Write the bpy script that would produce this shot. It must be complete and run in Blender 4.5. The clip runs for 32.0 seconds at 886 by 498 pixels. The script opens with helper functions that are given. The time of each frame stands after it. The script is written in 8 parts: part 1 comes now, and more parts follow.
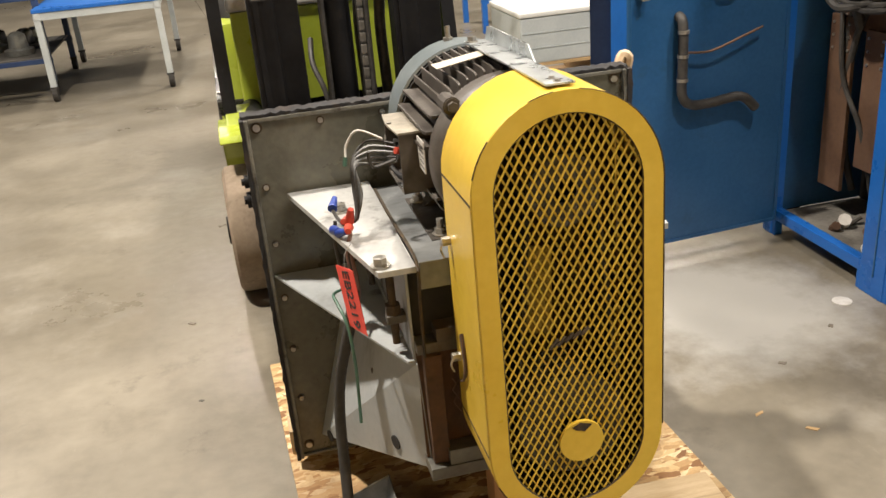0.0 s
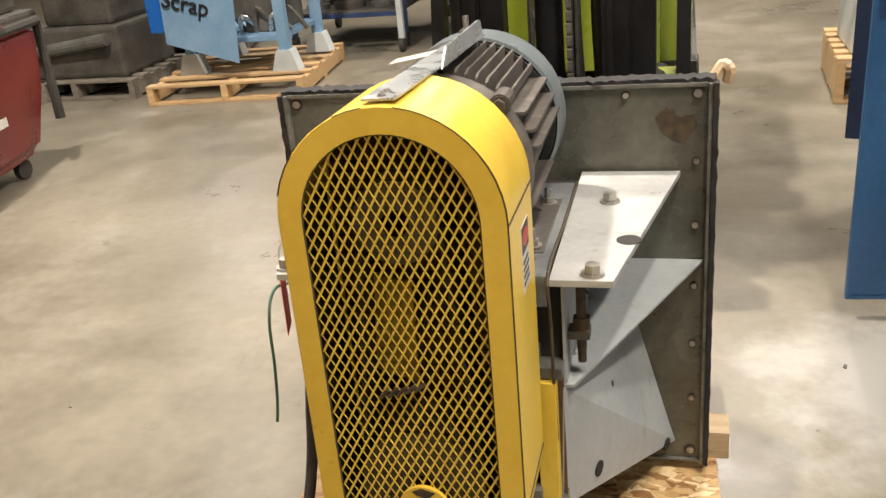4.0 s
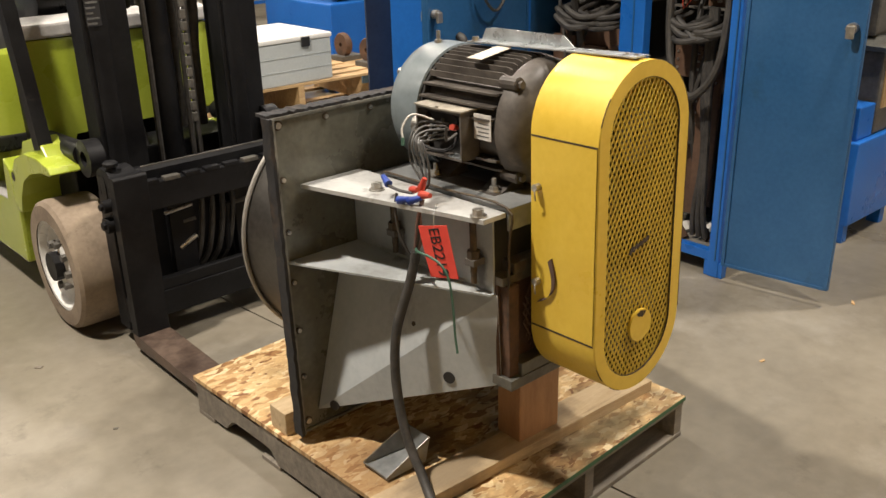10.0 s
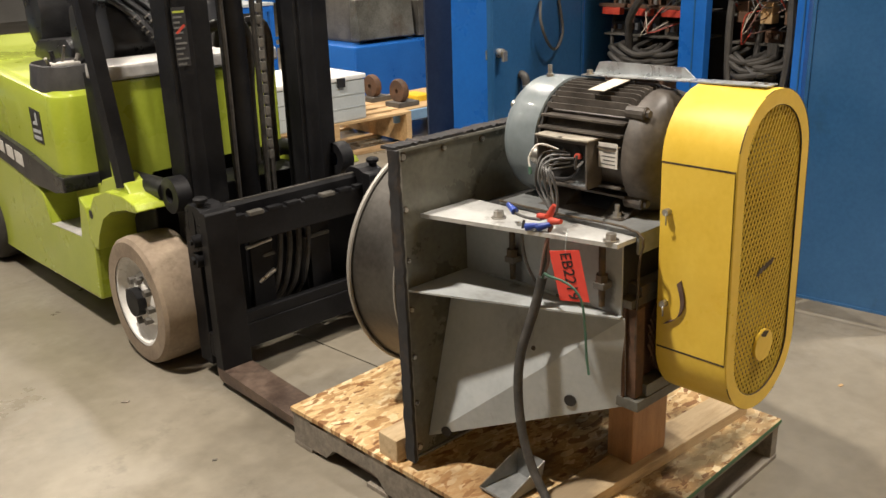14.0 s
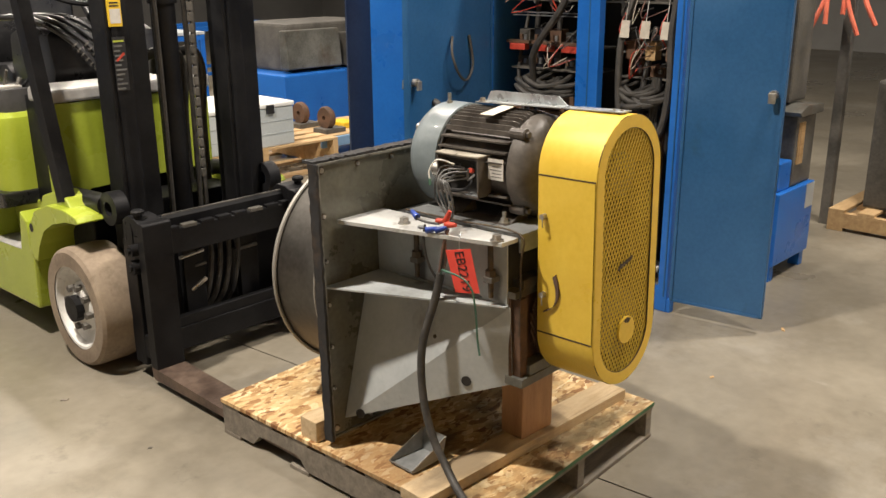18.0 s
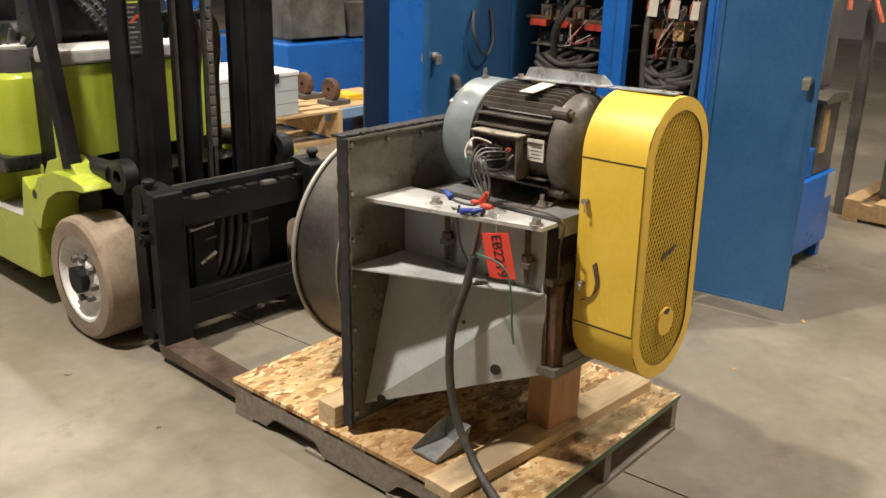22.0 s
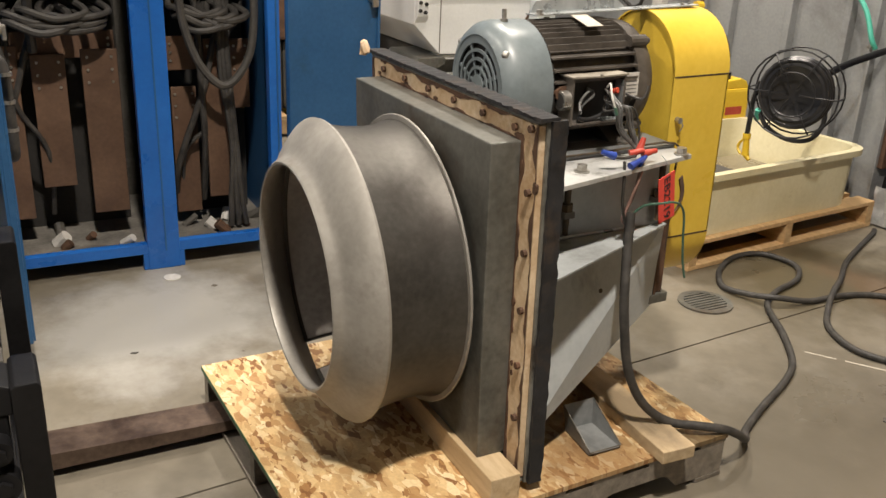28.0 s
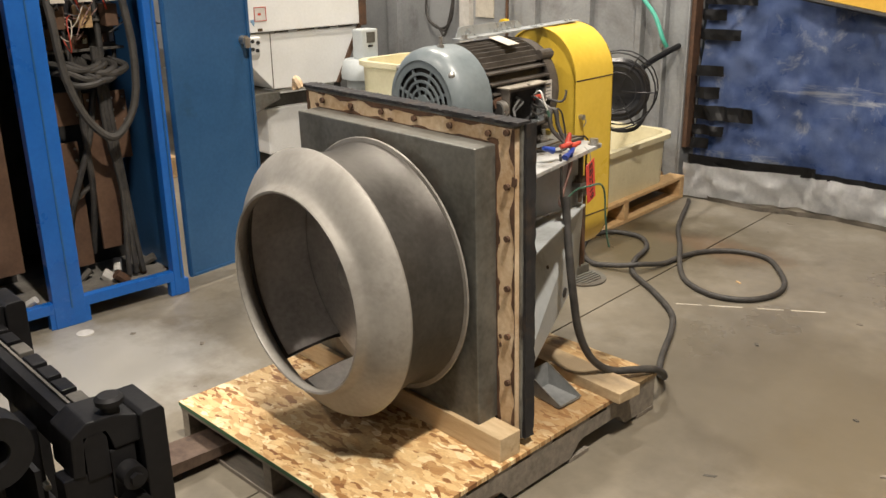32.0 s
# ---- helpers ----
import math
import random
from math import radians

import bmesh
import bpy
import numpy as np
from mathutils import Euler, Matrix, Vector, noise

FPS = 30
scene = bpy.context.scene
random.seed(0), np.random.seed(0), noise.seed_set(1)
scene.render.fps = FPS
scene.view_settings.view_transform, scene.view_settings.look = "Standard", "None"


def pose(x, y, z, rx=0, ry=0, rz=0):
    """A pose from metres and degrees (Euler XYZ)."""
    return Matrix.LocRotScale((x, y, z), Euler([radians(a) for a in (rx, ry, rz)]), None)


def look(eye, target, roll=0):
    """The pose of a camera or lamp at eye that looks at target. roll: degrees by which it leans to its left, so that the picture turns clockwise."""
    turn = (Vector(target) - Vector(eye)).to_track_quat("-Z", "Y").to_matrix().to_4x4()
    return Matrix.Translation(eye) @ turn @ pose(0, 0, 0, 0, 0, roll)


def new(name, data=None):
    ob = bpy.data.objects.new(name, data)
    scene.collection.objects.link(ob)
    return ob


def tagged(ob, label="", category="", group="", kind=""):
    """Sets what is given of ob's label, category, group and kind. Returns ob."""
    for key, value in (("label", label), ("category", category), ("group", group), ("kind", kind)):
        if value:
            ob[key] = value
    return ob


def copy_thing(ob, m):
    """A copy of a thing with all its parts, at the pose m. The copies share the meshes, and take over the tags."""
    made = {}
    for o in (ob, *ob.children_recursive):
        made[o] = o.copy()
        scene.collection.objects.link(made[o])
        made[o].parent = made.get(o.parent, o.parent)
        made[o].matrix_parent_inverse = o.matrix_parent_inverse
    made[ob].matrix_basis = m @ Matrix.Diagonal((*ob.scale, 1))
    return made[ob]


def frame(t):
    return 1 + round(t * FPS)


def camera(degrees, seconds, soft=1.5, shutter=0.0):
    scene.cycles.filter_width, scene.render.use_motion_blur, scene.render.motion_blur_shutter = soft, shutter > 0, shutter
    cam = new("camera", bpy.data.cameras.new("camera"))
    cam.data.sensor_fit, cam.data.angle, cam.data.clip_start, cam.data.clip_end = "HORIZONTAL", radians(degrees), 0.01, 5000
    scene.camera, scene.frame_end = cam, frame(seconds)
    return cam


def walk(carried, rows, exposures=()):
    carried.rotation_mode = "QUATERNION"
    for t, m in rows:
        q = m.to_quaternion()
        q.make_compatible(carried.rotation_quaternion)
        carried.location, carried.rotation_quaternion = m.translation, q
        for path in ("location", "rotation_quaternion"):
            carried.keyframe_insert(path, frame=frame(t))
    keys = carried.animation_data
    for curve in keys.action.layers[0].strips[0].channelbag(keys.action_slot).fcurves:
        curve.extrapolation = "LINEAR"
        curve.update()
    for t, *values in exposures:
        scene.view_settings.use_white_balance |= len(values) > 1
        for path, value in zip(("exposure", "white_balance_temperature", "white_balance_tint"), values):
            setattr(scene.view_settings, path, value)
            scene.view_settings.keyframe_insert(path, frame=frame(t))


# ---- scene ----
cam = camera(52.5, 32.0)
PATH = [
    (0, (-0.453, -2.039, 1.59), (-0.082, -0.241, 0.796), -5.0),
    (0.5, (-0.316, -2.157, 1.61), (-0.266, -0.319, 0.823), -3.1),
    (1, (-0.157, -2.136, 1.602), (-0.282, -0.292, 0.836), -5.8),
    (1.5, (-0.115, -2.086, 1.593), (-0.325, -0.239, 0.853), -7.5),
    (2, (0.083, -2.088, 1.584), (-0.276, -0.273, 0.825), -5.6),
    (2.5, (0.236, -2.072, 1.571), (-0.084, -0.275, 0.753), -5.0),
    (3, (0.232, -2.019, 1.562), (-0.051, -0.209, 0.76), -6.8),
    (3.5, (0.31, -1.927, 1.551), (-0.115, -0.134, 0.773), -7.6),
    (5.5, (0.461, -1.738, 1.519), (-0.117, -0.032, 0.648), -3.5),
    (6, (0.175, -1.829, 1.536), (-0.122, -0.043, 0.685), -4.9),
    (6.5, (-0.065, -1.765, 1.558), (-0.267, 0.014, 0.722), -2.0),
    (7, (-0.337, -1.676, 1.552), (-0.169, 0.149, 0.753), -4.1),
    (7.2, (-0.433, -1.637, 1.547), (-0.206, 0.152, 0.682), -2.1),
    (7.5, (-0.535, -1.586, 1.526), (-0.135, 0.155, 0.626), -2.5),
    (8, (-0.881, -1.553, 1.573), (-0.066, 0.011, 0.631), -1.4),
    (8.5, (-1.108, -1.737, 1.558), (-0.136, -0.228, 0.676), 0.6),
    (9, (-1.313, -1.824, 1.591), (-0.243, -0.358, 0.752), -0.4),
    (9.5, (-1.52, -1.854, 1.599), (-0.307, -0.479, 0.801), -1.9),
    (10, (-1.598, -1.926, 1.615), (-0.375, -0.533, 0.863), -1.4),
    (10.5, (-1.583, -2.014, 1.627), (-0.389, -0.583, 0.901), -0.5),
    (11, (-1.582, -2.059, 1.633), (-0.422, -0.593, 0.92), -0.9),
    (11.5, (-1.576, -2.069, 1.627), (-0.419, -0.605, 0.907), -1.3),
    (12, (-1.572, -2.072, 1.624), (-0.421, -0.601, 0.909), -1.3),
    (12.5, (-1.575, -2.068, 1.622), (-0.429, -0.594, 0.906), -1.1),
    (13, (-1.611, -2.025, 1.615), (-0.452, -0.562, 0.894), 0.4),
    (13.5, (-1.778, -1.879, 1.609), (-0.572, -0.434, 0.931), -1.4),
    (14, (-1.902, -1.752, 1.61), (-0.638, -0.352, 0.945), -1.8),
    (14.5, (-1.888, -1.667, 1.604), (-0.567, -0.317, 0.946), -1.6),
    (15, (-1.976, -1.659, 1.609), (-0.534, -0.449, 0.932), -1.4),
    (15.5, (-2.065, -1.73, 1.617), (-0.625, -0.507, 0.962), -2.7),
    (17.5, (-2.111, -2.06, 1.655), (-0.72, -0.756, 1.053), -0.7),
    (18, (-2.117, -2.071, 1.652), (-0.73, -0.763, 1.046), -0.4),
    (18.5, (-2.121, -2.072, 1.652), (-0.752, -0.745, 1.047), -0.4),
    (19, (-2.107, -2.06, 1.651), (-0.75, -0.722, 1.044), -0.5),
    (19.5, (-2.093, -2.046, 1.646), (-0.744, -0.702, 1.034), -0.3),
    (20, (-2.089, -2.039, 1.645), (-0.74, -0.694, 1.034), -0.1),
    (20.5, (-2.086, -2.03, 1.641), (-0.74, -0.686, 1.024), -0.3),
    (21, (-2.085, -2.026, 1.641), (-0.748, -0.683, 1.002), -0.2),
    (21.5, (-2.093, -2.003, 1.636), (-0.782, -0.647, 0.973), 0.0),
    (22, (-2.121, -1.894, 1.631), (-0.727, -0.619, 0.975), 1.6),
    (22.5, (-2.225, -1.697, 1.634), (-0.824, -0.414, 1.01), -1.1),
    (23, (-2.229, -1.539, 1.62), (-0.808, -0.284, 0.984), 0.0),
    (23.5, (-2.15, -1.31, 1.604), (-0.593, -0.218, 0.987), -0.6),
    (24, (-2.228, -1.074, 1.576), (-0.554, -0.122, 1.036), 2.6),
    (24.5, (-2.329, -0.751, 1.576), (-0.52, -0.196, 0.93), 0.5),
    (25, (-2.29, -0.452, 1.549), (-0.442, -0.144, 0.85), 3.1),
    (25.5, (-2.254, -0.129, 1.549), (-0.368, -0.068, 0.887), 4.9),
    (27.5, (-2.009, 0.838, 1.482), (-0.251, 0.19, 0.781), 1.8),
    (28, (-2.022, 1.097, 1.506), (-0.372, 0.227, 0.785), 2.6),
    (28.5, (-2.084, 1.265, 1.499), (-0.517, 0.292, 0.727), 1.6),
    (29, (-2.105, 1.403, 1.528), (-0.574, 0.337, 0.807), 0.8),
    (29.5, (-2.016, 1.573, 1.53), (-0.552, 0.381, 0.869), -0.8),
    (30, (-1.977, 1.7, 1.528), (-0.585, 0.423, 0.873), 0.0),
    (30.5, (-1.973, 1.728, 1.531), (-0.6, 0.432, 0.871), 0.6),
    (31, (-1.971, 1.727, 1.529), (-0.603, 0.425, 0.869), 0.2),
    (31.5, (-1.974, 1.725, 1.532), (-0.6, 0.432, 0.869), -0.4),
    (32, (-1.977, 1.719, 1.533), (-0.592, 0.433, 0.877), -0.7),
]
walk(cam, [(t, look(eye, target, roll)) for t, eye, target, roll in PATH],
     [(0.0, 0.0), (3.0, 0.03), (6.0, -0.11), (8.3, -0.25), (10.0, -0.14), (15.0, -0.10), (18.0, -0.01), (23.0, -0.07), (25.0, -0.20), (28.0, -0.30), (30.0, -0.22), (32.0, -0.22)])


# ---- light and exposure ----
world = bpy.data.worlds.new("hall_air")
scene.world = world
world.use_nodes = True
world.node_tree.nodes["Background"].inputs[0].default_value = (0.9, 0.95, 1.0, 1)
world.node_tree.nodes["Background"].inputs[1].default_value = 0.015


def ceiling_lamp(x, y, z, watts, size=0.45, tint=(1.0, 0.90, 0.785)):
    data = bpy.data.lights.new("high_bay_light", "AREA")
    data.shape, data.size, data.energy, data.color = "DISK", size, watts, tint
    data.spread = radians(170)
    ob = new("high_bay_light", data)
    ob.matrix_world = pose(x, y, z)
    return ob


LAMPS = [(-2.05, 0.85, 620), (1.25, -1.8, 200), (-1.9, 4.8, 100), (-4.6, 7.2, 170), (1.4, 4.0, 270), (4.6, 4.2, 150),
         (2.75, -1.35, 290), (-1.2, 10.8, 260), (-6.6, 10.8, 180), (5.2, 9.2, 280), (1.2, 7.8, 240)]
for lx, ly, lw in LAMPS:
    ceiling_lamp(lx, ly, 5.55, lw * 0.78, 0.30)


# ---- materials ----
def links(tree, a, b):
    tree.links.new(a, b)


def surface(name, low, high, scale=6.0, rough=0.5, metal=0.0, bump=0.15, fine=60.0, spots=None, spot_scale=3.0,
            spot_edge=(0.60, 0.68), rough_vary=0.12, stretch=(1, 1, 1), per_object=0.0, coat=0.0, detail=6.0, spec=0.5):
    m = bpy.data.materials.new(name)
    m.use_nodes = True
    t = m.node_tree
    n = t.nodes
    bs = n["Principled BSDF"]
    co = n.new("ShaderNodeTexCoord")
    mp = n.new("ShaderNodeMapping")
    mp.inputs["Scale"].default_value = stretch
    links(t, co.outputs["Object"], mp.inputs["Vector"])
    big = n.new("ShaderNodeTexNoise")
    big.inputs["Scale"].default_value = scale
    big.inputs["Detail"].default_value = detail
    big.inputs["Roughness"].default_value = 0.62
    small = n.new("ShaderNodeTexNoise")
    small.inputs["Scale"].default_value = fine
    small.inputs["Detail"].default_value = 4.0
    for node in (big, small):
        links(t, mp.outputs[0], node.inputs["Vector"])
    mix = n.new("ShaderNodeMath")
    mix.operation = "MULTIPLY_ADD"
    links(t, small.outputs["Fac"], mix.inputs[0])
    mix.inputs[1].default_value = 0.35
    links(t, big.outputs["Fac"], mix.inputs[2])
    ramp = n.new("ShaderNodeValToRGB")
    ramp.color_ramp.elements[0].position, ramp.color_ramp.elements[1].position = 0.48, 0.86
    ramp.color_ramp.elements[0].color = (*low, 1)
    ramp.color_ramp.elements[1].color = (*high, 1)
    links(t, mix.outputs[0], ramp.inputs[0])
    col = ramp.outputs[0]
    if spots:
        sp = n.new("ShaderNodeTexNoise")
        sp.inputs["Scale"].default_value = spot_scale
        sp.inputs["Detail"].default_value = 9.0
        sp.inputs["Roughness"].default_value = 0.7
        sp.inputs["Distortion"].default_value = 0.4
        off = n.new("ShaderNodeVectorMath")
        off.operation = "ADD"
        off.inputs[1].default_value = (3.7, 9.1, 5.3)
        links(t, mp.outputs[0], off.inputs[0])
        links(t, off.outputs[0], sp.inputs["Vector"])
        sr = n.new("ShaderNodeMapRange")
        sr.inputs["From Min"].default_value, sr.inputs["From Max"].default_value = spot_edge
        links(t, sp.outputs["Fac"], sr.inputs["Value"])
        mx = n.new("ShaderNodeMix")
        mx.data_type = "RGBA"
        links(t, sr.outputs[0], mx.inputs[0])
        links(t, col, mx.inputs[6])
        mx.inputs[7].default_value = (*spots, 1)
        col = mx.outputs[2]
    if per_object:
        info = n.new("ShaderNodeObjectInfo")
        hs = n.new("ShaderNodeHueSaturation")
        mr = n.new("ShaderNodeMapRange")
        mr.inputs["To Min"].default_value, mr.inputs["To Max"].default_value = 1 - per_object, 1 + per_object
        links(t, info.outputs["Random"], mr.inputs["Value"])
        links(t, mr.outputs[0], hs.inputs["Value"])
        links(t, col, hs.inputs["Color"])
        col = hs.outputs[0]
    links(t, col, bs.inputs["Base Color"])
    rr = n.new("ShaderNodeMapRange")
    rr.inputs["To Min"].default_value, rr.inputs["To Max"].default_value = max(0.03, rough - rough_vary), min(1, rough + rough_vary)
    links(t, big.outputs["Fac"], rr.inputs["Value"])
    rr.inputs["From Min"].default_value, rr.inputs["From Max"].default_value = 0.3, 0.7
    links(t, rr.outputs[0], bs.inputs["Roughness"])
    bs.inputs["Metallic"].default_value = metal
    bs.inputs["Coat Weight"].default_value = coat
    bs.inputs["Specular IOR Level"].default_value = spec
    if bump:
        bp = n.new("ShaderNodeBump")
        bp.inputs["Strength"].default_value = bump
        bp.inputs["Distance"].default_value = 0.004
        links(t, mix.outputs[0], bp.inputs["Height"])
        links(t, bp.outputs[0], bs.inputs["Normal"])
    return m


def flakeboard(name):
    """Pressed wood flakes: layers of long cells that lie in many directions, the highest on top."""
    m = bpy.data.materials.new(name)
    m.use_nodes = True
    t, n = m.node_tree, m.node_tree.nodes
    bs = n["Principled BSDF"]
    co = n.new("ShaderNodeTexCoord")
    wob = n.new("ShaderNodeTexNoise")
    wob.inputs["Scale"].default_value = 14.0
    links(t, co.outputs["Object"], wob.inputs["Vector"])
    cen = n.new("ShaderNodeVectorMath")
    cen.operation = "SUBTRACT"
    links(t, wob.outputs["Color"], cen.inputs[0])
    cen.inputs[1].default_value = (0.5, 0.5, 0.5)
    warp = n.new("ShaderNodeVectorMath")
    warp.operation = "MULTIPLY_ADD"
    links(t, cen.outputs[0], warp.inputs[0])
    warp.inputs[1].default_value = (0.035, 0.035, 0.0)
    links(t, co.outputs["Object"], warp.inputs[2])
    best, which = None, None
    for k, (turn, sx, sy) in enumerate(((8, 22, 56), (64, 25, 60), (-47, 21, 50), (100, 30, 66), (33, 18, 48), (-20, 28, 62))):
        mp = n.new("ShaderNodeMapping")
        mp.inputs["Rotation"].default_value = (0, 0, radians(turn))
        mp.inputs["Scale"].default_value = (sx, sy, 3)
        mp.inputs["Location"].default_value = (k * 3.17, k * 1.73, k * 0.6)
        links(t, warp.outputs[0], mp.inputs["Vector"])
        vo = n.new("ShaderNodeTexVoronoi")
        vo.inputs["Scale"].default_value = 1.0
        links(t, mp.outputs[0], vo.inputs["Vector"])
        s = n.new("ShaderNodeSeparateColor")
        links(t, vo.outputs["Color"], s.inputs[0])
        if best is None:
            best, which = s.outputs[1], s.outputs[0]
            continue
        gt = n.new("ShaderNodeMath")
        gt.operation = "GREATER_THAN"
        links(t, s.outputs[1], gt.inputs[0])
        links(t, best, gt.inputs[1])
        pick = n.new("ShaderNodeMix")
        links(t, gt.outputs[0], pick.inputs[0])
        links(t, which, pick.inputs[2])
        links(t, s.outputs[0], pick.inputs[3])
        top = n.new("ShaderNodeMath")
        top.operation = "MAXIMUM"
        links(t, best, top.inputs[0])
        links(t, s.outputs[1], top.inputs[1])
        best, which = top.outputs[0], pick.outputs[0]
    ramp = n.new("ShaderNodeValToRGB")
    e = ramp.color_ramp.elements
    e[0].color, e[1].color = (0.20, 0.085, 0.03, 1), (0.82, 0.67, 0.42, 1)
    e[0].position, e[1].position = 0.0, 1.0
    for pos, c in ((0.14, (0.36, 0.19, 0.07, 1)), (0.34, (0.54, 0.345, 0.155, 1)), (0.75, (0.66, 0.47, 0.235, 1))):
        e.new(pos).color = c
    links(t, which, ramp.inputs[0])
    grain = n.new("ShaderNodeTexNoise")
    grain.inputs["Scale"].default_value = 130.0
    links(t, co.outputs["Object"], grain.inputs["Vector"])
    hs = n.new("ShaderNodeHueSaturation")
    mr = n.new("ShaderNodeMapRange")
    mr.inputs["To Min"].default_value, mr.inputs["To Max"].default_value = 0.78, 1.2
    links(t, grain.outputs["Fac"], mr.inputs["Value"])
    links(t, mr.outputs[0], hs.inputs["Value"])
    links(t, ramp.outputs[0], hs.inputs["Color"])
    # oil that dripped below the pedestal and soaked the board, with ragged edges
    sepx = n.new("ShaderNodeSeparateXYZ")
    links(t, co.outputs["Object"], sepx.inputs[0])
    oil = n.new("ShaderNodeTexNoise")
    oil.inputs["Scale"].default_value = 7.0
    oil.inputs["Detail"].default_value = 8.0
    links(t, co.outputs["Object"], oil.inputs["Vector"])
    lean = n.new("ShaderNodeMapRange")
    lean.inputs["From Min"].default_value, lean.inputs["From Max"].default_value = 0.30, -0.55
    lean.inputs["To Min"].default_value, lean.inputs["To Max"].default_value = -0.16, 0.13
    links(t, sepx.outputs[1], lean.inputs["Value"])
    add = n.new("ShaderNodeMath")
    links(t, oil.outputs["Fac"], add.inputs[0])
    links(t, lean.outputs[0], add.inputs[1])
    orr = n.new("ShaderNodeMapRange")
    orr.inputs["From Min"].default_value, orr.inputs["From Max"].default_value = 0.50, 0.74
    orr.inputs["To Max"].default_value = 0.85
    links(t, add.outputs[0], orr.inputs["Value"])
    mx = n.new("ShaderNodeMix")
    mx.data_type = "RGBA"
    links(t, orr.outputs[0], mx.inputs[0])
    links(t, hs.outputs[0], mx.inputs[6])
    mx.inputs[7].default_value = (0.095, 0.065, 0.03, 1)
    links(t, mx.outputs[2], bs.inputs["Base Color"])
    bs.inputs["Roughness"].default_value = 0.6
    bp = n.new("ShaderNodeBump")
    bp.inputs["Strength"].default_value = 0.4
    bp.inputs["Distance"].default_value = 0.003
    links(t, best, bp.inputs["Height"])
    links(t, bp.outputs[0], bs.inputs["Normal"])
    return m


def stain_or_shade(mat, centre, radius, colour, strength, scale, seed):
    """A ragged spill or painted shade of another colour round one place of a surface."""
    t, n = mat.node_tree, mat.node_tree.nodes
    bs = n["Principled BSDF"]
    old = bs.inputs["Base Color"].links[0].from_socket
    co = n.new("ShaderNodeTexCoord")
    mp = n.new("ShaderNodeMapping")
    mp.vector_type = "TEXTURE"
    mp.inputs["Location"].default_value = centre
    mp.inputs["Scale"].default_value = radius
    links(t, co.outputs["Object"], mp.inputs["Vector"])
    gr = n.new("ShaderNodeTexGradient")
    gr.gradient_type = "SPHERICAL"
    links(t, mp.outputs[0], gr.inputs["Vector"])
    ns = n.new("ShaderNodeTexNoise")
    ns.inputs["Scale"].default_value = scale
    ns.inputs["Detail"].default_value = 9.0
    ns.inputs["Roughness"].default_value = 0.66
    sh = n.new("ShaderNodeVectorMath")
    sh.operation = "ADD"
    sh.inputs[1].default_value = (seed, seed * 1.7, seed * 0.3)
    links(t, co.outputs["Object"], sh.inputs[0])
    links(t, sh.outputs[0], ns.inputs["Vector"])
    ad = n.new("ShaderNodeMath")
    ad.operation = "MULTIPLY_ADD"
    links(t, gr.outputs["Fac"], ad.inputs[0])
    ad.inputs[1].default_value = 0.75
    links(t, ns.outputs["Fac"], ad.inputs[2])
    mr = n.new("ShaderNodeMapRange")
    mr.inputs["From Min"].default_value, mr.inputs["From Max"].default_value = 0.68, 1.02
    mr.inputs["To Max"].default_value = strength
    links(t, ad.outputs[0], mr.inputs["Value"])
    mx = n.new("ShaderNodeMix")
    mx.data_type = "RGBA"
    links(t, mr.outputs[0], mx.inputs[0])
    links(t, old, mx.inputs[6])
    mx.inputs[7].default_value = (*colour, 1)
    links(t, mx.outputs[2], bs.inputs["Base Color"])


def speckle(mat, colour, strength, scale, edge, seed, stretch=(1, 1, 1)):
    """Scattered marks of another colour all over a surface."""
    t, n = mat.node_tree, mat.node_tree.nodes
    bs = n["Principled BSDF"]
    old = bs.inputs["Base Color"].links[0].from_socket
    co = n.new("ShaderNodeTexCoord")
    mp = n.new("ShaderNodeMapping")
    mp.inputs["Location"].default_value = (seed, seed * 1.3, seed * 0.7)
    mp.inputs["Scale"].default_value = stretch
    links(t, co.outputs["Object"], mp.inputs["Vector"])
    ns = n.new("ShaderNodeTexNoise")
    ns.inputs["Scale"].default_value = scale
    ns.inputs["Detail"].default_value = 7.0
    ns.inputs["Roughness"].default_value = 0.7
    links(t, mp.outputs[0], ns.inputs["Vector"])
    mr = n.new("ShaderNodeMapRange")
    mr.inputs["From Min"].default_value, mr.inputs["From Max"].default_value = edge
    mr.inputs["To Max"].default_value = strength
    links(t, ns.outputs["Fac"], mr.inputs["Value"])
    mx = n.new("ShaderNodeMix")
    mx.data_type = "RGBA"
    links(t, mr.outputs[0], mx.inputs[0])
    links(t, old, mx.inputs[6])
    mx.inputs[7].default_value = (*colour, 1)
    links(t, mx.outputs[2], bs.inputs["Base Color"])


CONCRETE = surface("worn_concrete", (0.149, 0.131, 0.100), (0.240, 0.214, 0.167), 0.9, 0.37, bump=0.14, fine=17,
                   spots=(0.135, 0.115, 0.082), spot_scale=0.7, spot_edge=(0.52, 0.74), rough_vary=0.16, detail=11)
speckle(CONCRETE, (0.31, 0.29, 0.25), 0.55, 1.7, (0.54, 0.72), 2.2)
speckle(CONCRETE, (0.085, 0.072, 0.052), 0.5, 5.5, (0.60, 0.74), 6.1)
speckle(CONCRETE, (0.05, 0.042, 0.032), 0.6, 38.0, (0.68, 0.76), 9.4)
speckle(CONCRETE, (0.34, 0.32, 0.28), 0.35, 16.0, (0.66, 0.74), 12.9, (1, 0.25, 1))
stain_or_shade(CONCRETE, (1.15, 0.62, 0), (0.75, 0.75, 0.5), (0.46, 0.45, 0.42), 0.8, 2.6, 3.1)
